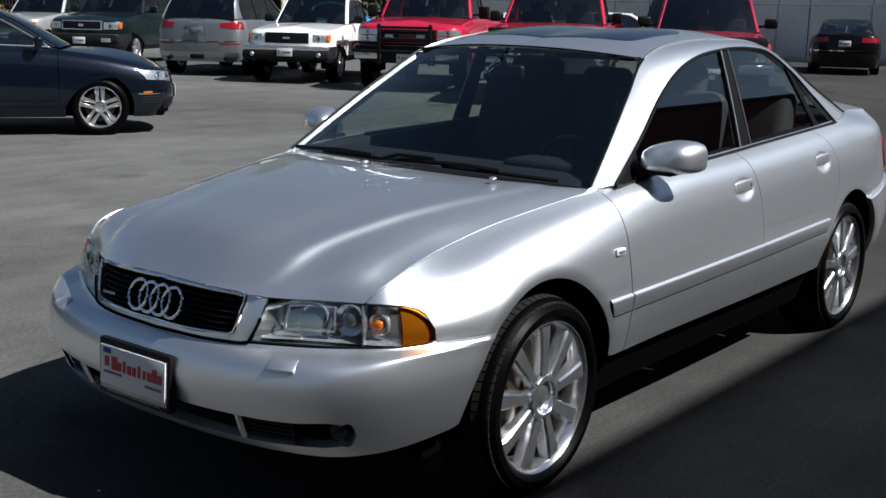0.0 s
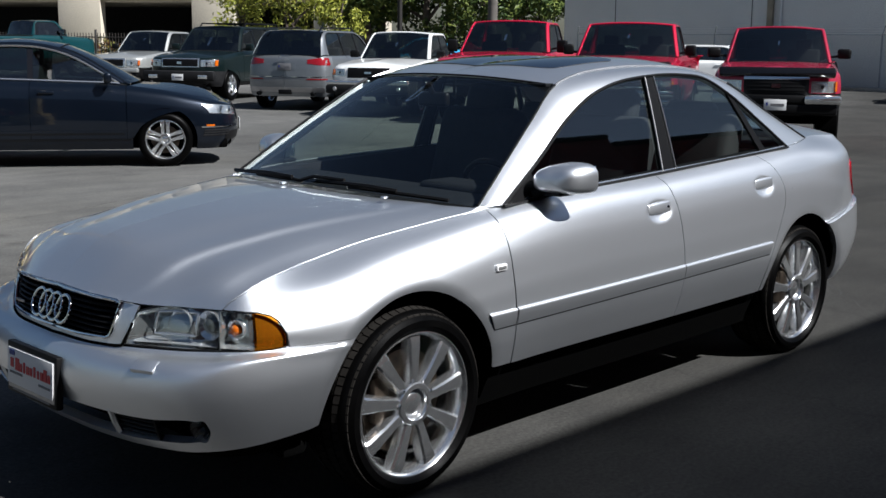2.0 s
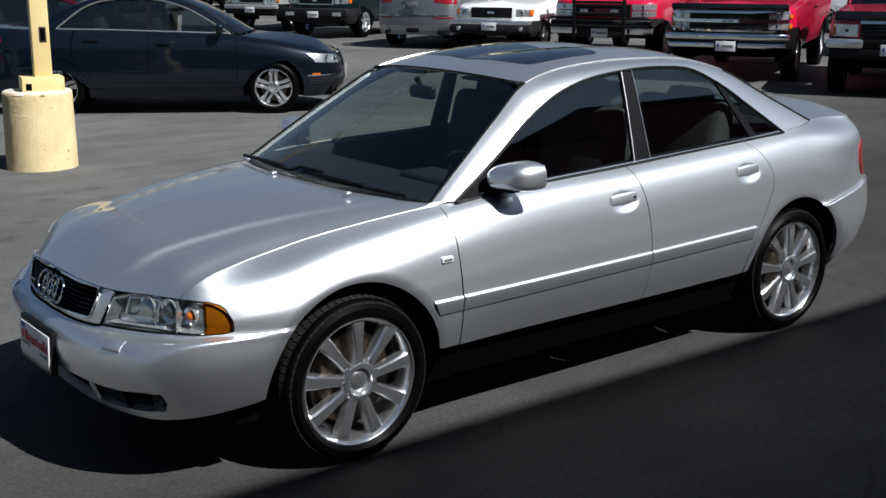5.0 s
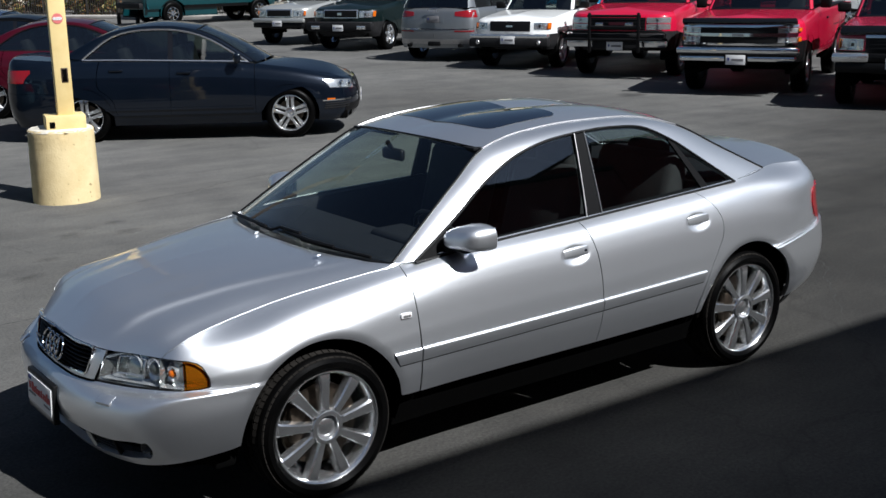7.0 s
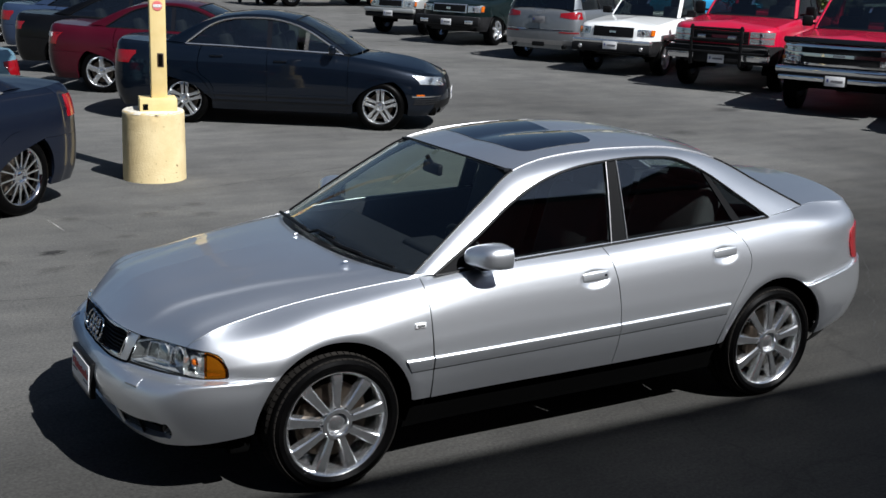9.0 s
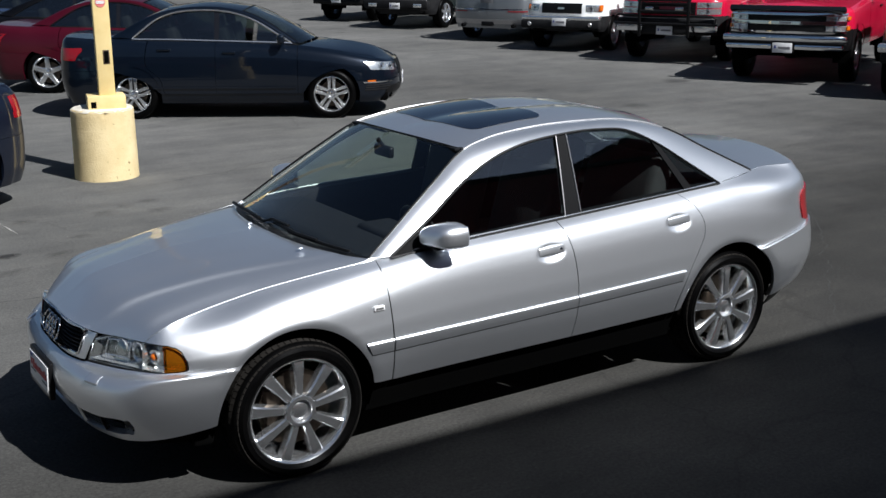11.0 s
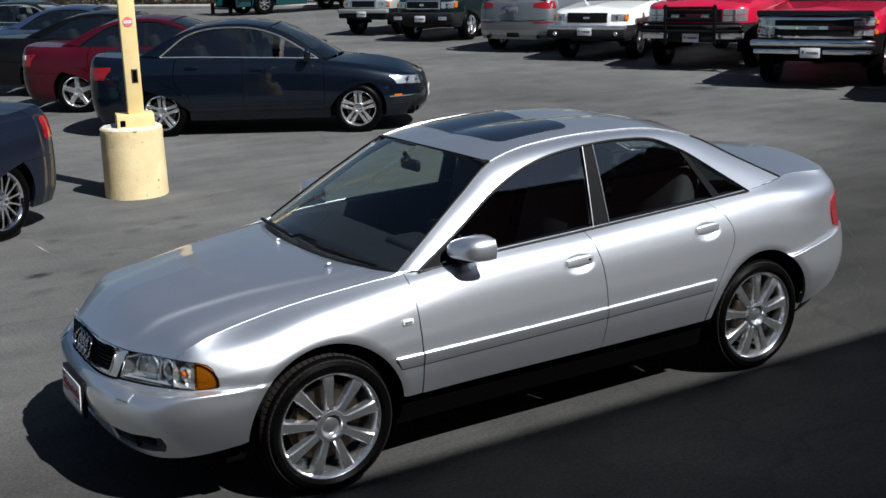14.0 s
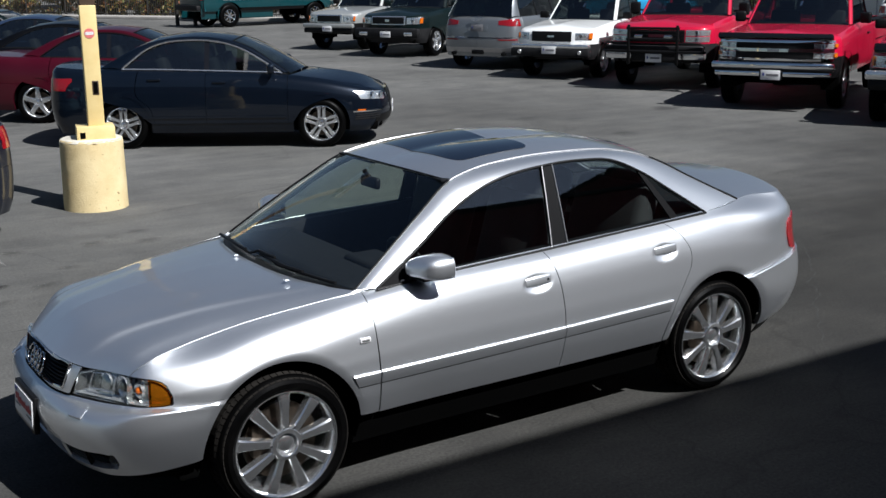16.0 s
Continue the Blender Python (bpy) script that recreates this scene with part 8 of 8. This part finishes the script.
# ---- back of the lot: iron fence, hedge, beige building, trees ----
def leaf_mass(name, label, category, spots, count, size, tones, parent=None, kind="stuff", seed=1):
    """Many small leaves in clumps round spots of (x, y, z, radius)."""
    rnd = np.random.default_rng(seed)
    m = material(name + "_leaf", tones[0], 0.55, spec=0.3)
    info = m.node_tree.nodes.new("ShaderNodeNewGeometry")
    r = ramp(m, info.outputs["Random Per Island"], [(k / max(1, len(tones) - 1), t) for k, t in enumerate(tones)])
    m.node_tree.links.new(r.outputs[0], bsdf(m).inputs["Base Color"])
    spots = np.asarray(spots, float)
    vol = spots[:, 3] ** 2
    pick = rnd.choice(len(spots), count, p=vol / vol.sum())
    d = rnd.normal(size=(count, 3))
    d /= np.linalg.norm(d, axis=1, keepdims=True)
    pos = spots[pick, :3] + d * (spots[pick, 3] * (0.55 + 0.5 * rnd.random(count)))[:, None] * (1, 1, 0.85)
    a = rnd.normal(size=(count, 3)) + (0, 0, 0.3)
    a /= np.linalg.norm(a, axis=1, keepdims=True)
    b_ = np.cross(a, rnd.normal(size=(count, 3)))
    b_ /= np.linalg.norm(b_, axis=1, keepdims=True)
    s = size * (0.6 + 0.8 * rnd.random(count))[:, None]
    c = np.cross(a, b_)
    v = np.stack([pos - a * s, pos + b_ * s * 0.45 + c * s * 0.12, pos + a * s, pos - b_ * s * 0.45 + c * s * 0.12], 1).reshape(-1, 3)
    f = [(4 * i, 4 * i + 1, 4 * i + 2, 4 * i + 3) for i in range(count)]
    ob = raw(name, v, f, m, parent, smooth=0)
    if parent is None:
        tagged(ob, label, category, kind=kind)
    return ob


BARK = mottled("bark", (0.06, 0.045, 0.035), (0.11, 0.085, 0.065), 4, 0.9, 0.6, 12)


def tree(x, y, h, spread, label, tones, seed, low=1.2, leaves=2600, size=0.16):
    t = thing("tree", label, "tree", "trees behind the lot", Matrix.Translation((x, y, 0)))
    rnd = random.Random(seed)
    trunk = [(0, 0, 0), (0.08 * rnd.uniform(-1, 1), 0.08 * rnd.uniform(-1, 1), h * 0.3), (0.25 * rnd.uniform(-1, 1), 0.25 * rnd.uniform(-1, 1), h * 0.62), (0.3 * rnd.uniform(-1, 1), 0.3 * rnd.uniform(-1, 1), h * 0.92)]
    tk = part("trunk", tube_bm(curve(trunk, 10), list(np.linspace(0.17, 0.04, 10) * h / 6), 8), BARK, t)
    spots = []
    for k in range(9):
        a, z = k * 2.4 + rnd.uniform(-0.4, 0.4), h * rnd.uniform(0.28, 0.8)
        r = spread * rnd.uniform(0.6, 1.0)
        tip = (r * math.cos(a), r * math.sin(a), min(h, z + spread * rnd.uniform(0.2, 0.7)))
        part("limb", tube_bm(curve([(0, 0, z), (tip[0] * 0.5, tip[1] * 0.5, z + (tip[2] - z) * 0.65), tip], 7), list(np.linspace(0.07, 0.015, 7) * h / 6), 6), BARK, tk)
        spots += [(*tip, spread * rnd.uniform(0.28, 0.46)), (tip[0] * 0.65, tip[1] * 0.65, tip[2] - 0.2, spread * 0.34)]
    for k in range(10):
        a, z = rnd.uniform(0, 6.3), rnd.uniform(low, h)
        r = spread * rnd.uniform(0.2, 0.9)
        spots.append((r * math.cos(a), r * math.sin(a), z, spread * rnd.uniform(0.25, 0.42)))
    leaf_mass("crown", "", "", spots, leaves, size, tones, t, seed=seed)
    return t


DARKGREEN = [(0.022, 0.045, 0.011), (0.055, 0.092, 0.020), (0.11, 0.145, 0.028), (0.17, 0.20, 0.04)]
for k, (x, y, h, sp) in enumerate([(33.6, 38.2, 7.5, 2.3), (35.4, 36.0, 8.2, 2.5), (37.0, 33.8, 7.4, 2.3), (38.8, 31.9, 8.0, 2.4), (36.2, 40.0, 9.0, 2.6), (38.6, 37.6, 9.5, 2.8), (40.8, 35.2, 9.2, 2.7), (42.2, 32.4, 9.0, 2.6), (34.6, 43.2, 9.4, 2.7), (31.8, 40.6, 7.2, 2.0)]):
    tree(x, y, h, sp, "leafy dark green tree behind the lot", DARKGREEN, 20 + k, 0.5, 6500, 0.135)
YELLOWGREEN = [(0.10, 0.12, 0.012), (0.18, 0.20, 0.022), (0.26, 0.27, 0.035), (0.34, 0.33, 0.06)]
for k, (x, y, h, sp) in enumerate([(22.4, 32.8, 3.6, 1.15), (23.4, 31.0, 3.9, 1.3), (24.4, 29.6, 3.3, 1.0)]):
    tree(x, y, h, sp, "small yellow-green tree before the beige building", YELLOWGREEN, 50 + k, 1.6, 1900, 0.085)

FA, FB = Vector((7.5, 61.4, 0)), Vector((24.4, 33.75, 0))
along = (FB - FA).normalized()
IRON = mottled("black_iron", (0.010, 0.009, 0.008), (0.022, 0.018, 0.014), 6, 0.6)
fence = thing("iron_fence", "dark iron picket fence along the back of the lot", "fence")
bm = bmesh.new()
n = int((FB - FA).length / 0.13)
ang = math.degrees(math.atan2(along.y, along.x))
for k in range(n):
    p = FA + along * (k * 0.13)
    vs = [bm.verts.new((p.x + dx, p.y + dy, z)) for z in (0.08, 1.72) for dx, dy in ((-0.012, -0.012), (0.012, -0.012), (0.012, 0.012), (-0.012, 0.012))]
    for q in ((0, 1, 5, 4), (1, 2, 6, 5), (2, 3, 7, 6), (3, 0, 4, 7), (4, 5, 6, 7)):
        bm.faces.new([vs[i] for i in q])
pk = part("picketing", bm, IRON, fence, smooth=0)
tagged(pk, kind="stuff")
for z in (0.22, 1.55):
    part("fence_rail", tube_bm([FA + Vector((0, 0, z)), FB + Vector((0, 0, z))], 0.022, 4), IRON, fence)
for k in range(int((FB - FA).length / 2.5) + 1):
    p = FA + along * (k * 2.5)
    part("fence_post", box_bm((0.07, 0.07, 1.85), (p.x, p.y, 0.925), 0.006), IRON, fence)
back = Vector((0.85, 0.52, 0))
strip = thing("planting_strip", "pale concrete edge and earth below the iron fence", "kerb", kind="structure")
mid = (FA + FB) / 2
part("edge", box_bm(((FB - FA).length, 1.2, 0.16), m=Matrix.Translation(mid - back * 0.55 + Vector((0, 0, 0.05))) @ pose(0, 0, 0, 0, 0, ang), bevel=0.02), mottled("pale_kerb", (0.30, 0.28, 0.26), (0.40, 0.38, 0.35), 2, 0.85, fine=30), strip)
spots = []
rnd = random.Random(7)
for k in range(150):
    p = FA + along * rnd.uniform(0, (FB - FA).length * 0.80) + back * rnd.uniform(0.5, 1.5)
    spots.append((p.x, p.y, rnd.uniform(0.2, 1.25), rnd.uniform(0.30, 0.50)))
leaf_mass("hedge", "tangled hedge of green, yellow and rust-red leaves behind the fence", "hedge", spots, 15000, 0.11, [(0.03, 0.022, 0.012), (0.035, 0.05, 0.010), (0.12, 0.12, 0.02), (0.22, 0.13, 0.035), (0.16, 0.05, 0.03), (0.30, 0.26, 0.09)], seed=9)
for x, y in ((13.9, 41.0), (14.35, 40.2)):
    b_ = thing("bollard", "short dark iron bollard near the fence", "bollard", "bollards")
    part("bollard_post", lathe_bm([(0.001, 1.15), (0.08, 1.12), (0.09, 1.05), (0.08, 1.0), (0.08, 0.0)], 16, "z", (x, y, 0)), IRON, b_)

# beige building: X runs to its other end along the facade, -Y faces the lot
bld = thing("beige_building", "beige concrete building with a dark open ground floor", "building", at=Matrix.Translation((30.45, 37.8, 0)) @ pose(0, 0, 0, 0, 0, math.degrees(math.atan2(-0.85, 0.52))))
for s0, s1 in ((0.0, 0.35), (4.15, 6.27), (10.9, 13.1), (27.6, 29.2)):
    part("pillar", box_bm((s1 - s0, 0.5, 3.3), (-(s0 + s1) / 2, 0.25, 1.65), 0.02), BEIGE, bld)
for k in range(16):
    part("facade_panel", box_bm((1.88, 0.4, 3.6), (-0.95 - 1.9 * k, 0.2, 5.13), 0.015), BEIGE, bld)
part("roof", box_bm((31, 12, 0.3), (-15.3, 5.9, 7.05), 0.03), BEIGE, bld)
part("floor_slab", box_bm((31, 12, 0.3), (-15.3, 6.3, 3.35), 0.02), BEIGE, bld)
part("back_wall", box_bm((31, 0.3, 7.0), (-15.3, 9.0, 3.5), 0.02), DARKTRIM, bld)
part("end_wall", box_bm((0.3, 11.4, 7.0), (-0.15, 6.3, 3.5), 0.02), BEIGE, bld)
part("downpipe", tube_bm([(0.12, -0.02, 0), (0.12, -0.02, 7.0)], 0.09, 8), SLATEBLUE, bld)
pole = thing("utility_pole", "thin dark steel pole behind the trucks", "pole")
part("pole_shaft", tube_bm([(28.5, 30.6, 0), (28.5, 30.6, 8)], 0.10, 10), IRON, pole)
pole = thing("utility_pole", "thick weathered wooden utility pole", "pole")
part("pole_shaft", tube_bm([(32.5, 29.3, 0), (32.6, 29.3, 9)], [0.22, 0.18], 12), mottled("weathered_wood", (0.09, 0.08, 0.07), (0.15, 0.135, 0.12), 3, 0.9, 0.4, 20), pole)


# ---- oil drips and a chalk scratch on the asphalt ----
def blot(name, color, strength):
    """A stain that fades out unevenly towards its rim."""
    m = material(name, color, 0.8, spec=0.2)
    nt = m.node_tree
    co = nt.nodes.new("ShaderNodeTexCoord")
    size = nt.nodes.new("ShaderNodeVectorMath")
    size.operation = "LENGTH"
    nt.links.new(co.outputs["Object"], size.inputs[0])
    rag = noise_tex(m, 2.6, 5.0, 0.7)
    add = nt.nodes.new("ShaderNodeMath")
    add.operation = "MULTIPLY_ADD"
    add.inputs[1].default_value = 0.9
    nt.links.new(rag.outputs[0], add.inputs[0])
    nt.links.new(size.outputs["Value"], add.inputs[2])
    fade = ramp(m, add.outputs[0], [(0.55, (strength,) * 3), (1.0, (0, 0, 0))])
    nt.links.new(fade.outputs[0], bsdf(m).inputs["Alpha"])
    return m


STAIN = blot("oil_stain", (0.018, 0.018, 0.018), 0.30)
FRESH = blot("fresh_oil", (0.012, 0.012, 0.013), 0.92)
CHALK = blot("chalk_scratch", (0.42, 0.41, 0.38), 0.6)
disc = None
for x, y, rx, ry, turn_ in ((-1.98, 3.53, 0.17, 0.12, 0), (-1.62, 3.22, 0.24, 0.12, 20), (-1.17, 4.75, 0.16, 0.14, 0), (-0.50, 4.70, 0.22, 0.16, 30), (-0.27, 4.86, 0.15, 0.12, 0),
                            (-0.06, 4.55, 0.20, 0.14, 15), (-0.02, 4.96, 0.16, 0.12, 0), (-1.19, 3.55, 0.22, 0.12, 25), (-0.90, 4.0, 0.16, 0.09, 0), (1.9, 5.6, 0.3, 0.2, 0), (4.4, 5.2, 0.35, 0.2, 20), (7.6, 7.0, 0.4, 0.25, 40), (0.06, 6.24, 0.36, 0.36, 0)):
    if disc is None:
        bm = bmesh.new()
        bmesh.ops.create_circle(bm, cap_ends=True, segments=32, radius=1.0)
        o = disc = part("oil_stain", bm, STAIN, ground, smooth=0)
    else:
        o = new("oil_stain", disc.data)
        o.parent = ground
    o.matrix_basis = Matrix.Translation((x, y, 0.004)) @ pose(0, 0, 0, 0, 0, turn_) @ Matrix.Diagonal((rx * 1.5, ry * 1.5, 1, 1))
    o.visible_shadow = False
bm = bmesh.new()
bmesh.ops.create_circle(bm, cap_ends=True, segments=32, radius=1.0)
o = part("chalk_scratch", bm, CHALK, ground, smooth=0)
o.matrix_basis = Matrix.Translation((-1.32, 4.55, 0.005)) @ pose(0, 0, 0, 0, 0, 5) @ Matrix.Diagonal((0.020, 0.42, 1, 1))
o.visible_shadow = False
bm = bmesh.new()
bmesh.ops.create_circle(bm, cap_ends=True, segments=32, radius=1.0)
o = part("oil_stain", bm, FRESH, ground, smooth=0)
o.matrix_basis = Matrix.Translation((-1.54, 3.69, 0.005)) @ pose(0, 0, 0, 0, 0, 10) @ Matrix.Diagonal((0.24, 0.16, 1, 1))
o.visible_shadow = False
CRACKS = mottled("crack_tar", (0.012, 0.012, 0.012), (0.030, 0.029, 0.027), 9, 0.85)


def crack(start, end, wander, width, seed):
    """A ragged crack filled with dirt, a hair above the paving."""
    rnd = random.Random(seed)
    a, e = Vector(start), Vector(end)
    n = max(6, int((e - a).length / 0.06))
    across = Vector((-(e - a).y, (e - a).x)).normalized()
    drift, left, right = 0.0, [], []
    for k in range(n + 1):
        drift = drift * 0.93 + rnd.uniform(-1, 1) * wander
        p = a + (e - a) * (k / n) + across * drift * math.sin(math.pi * k / n)
        w = width * rnd.uniform(0.35, 1.0) * min(1, 0.3 + 4 * k / n, 0.3 + 4 * (1 - k / n))
        left.append((p.x + across.x * w, p.y + across.y * w, 0.0042))
        right.append((p.x - across.x * w, p.y - across.y * w, 0.0042))
    faces = [(k, k + n + 1, k + n + 2, k + 1) for k in range(n)]
    ob = raw("crack", left + right, faces, CRACKS, ground, smooth=0)
    ob.visible_shadow = False


for start, end, wander, width, seed in (((0.10, 5.55), (2.9, 6.45), 0.03, 0.008, 1), ((-2.6, 2.58), (-1.3, 2.50), 0.02, 0.007, 2), ((2.9, 6.45), (6.4, 6.0), 0.04, 0.007, 3), ((4.6, 3.2), (9.5, 4.1), 0.05, 0.008, 4), ((2.2, -0.9), (4.6, 1.4), 0.03, 0.006, 5)):
    crack(start, end, wander, width, seed)
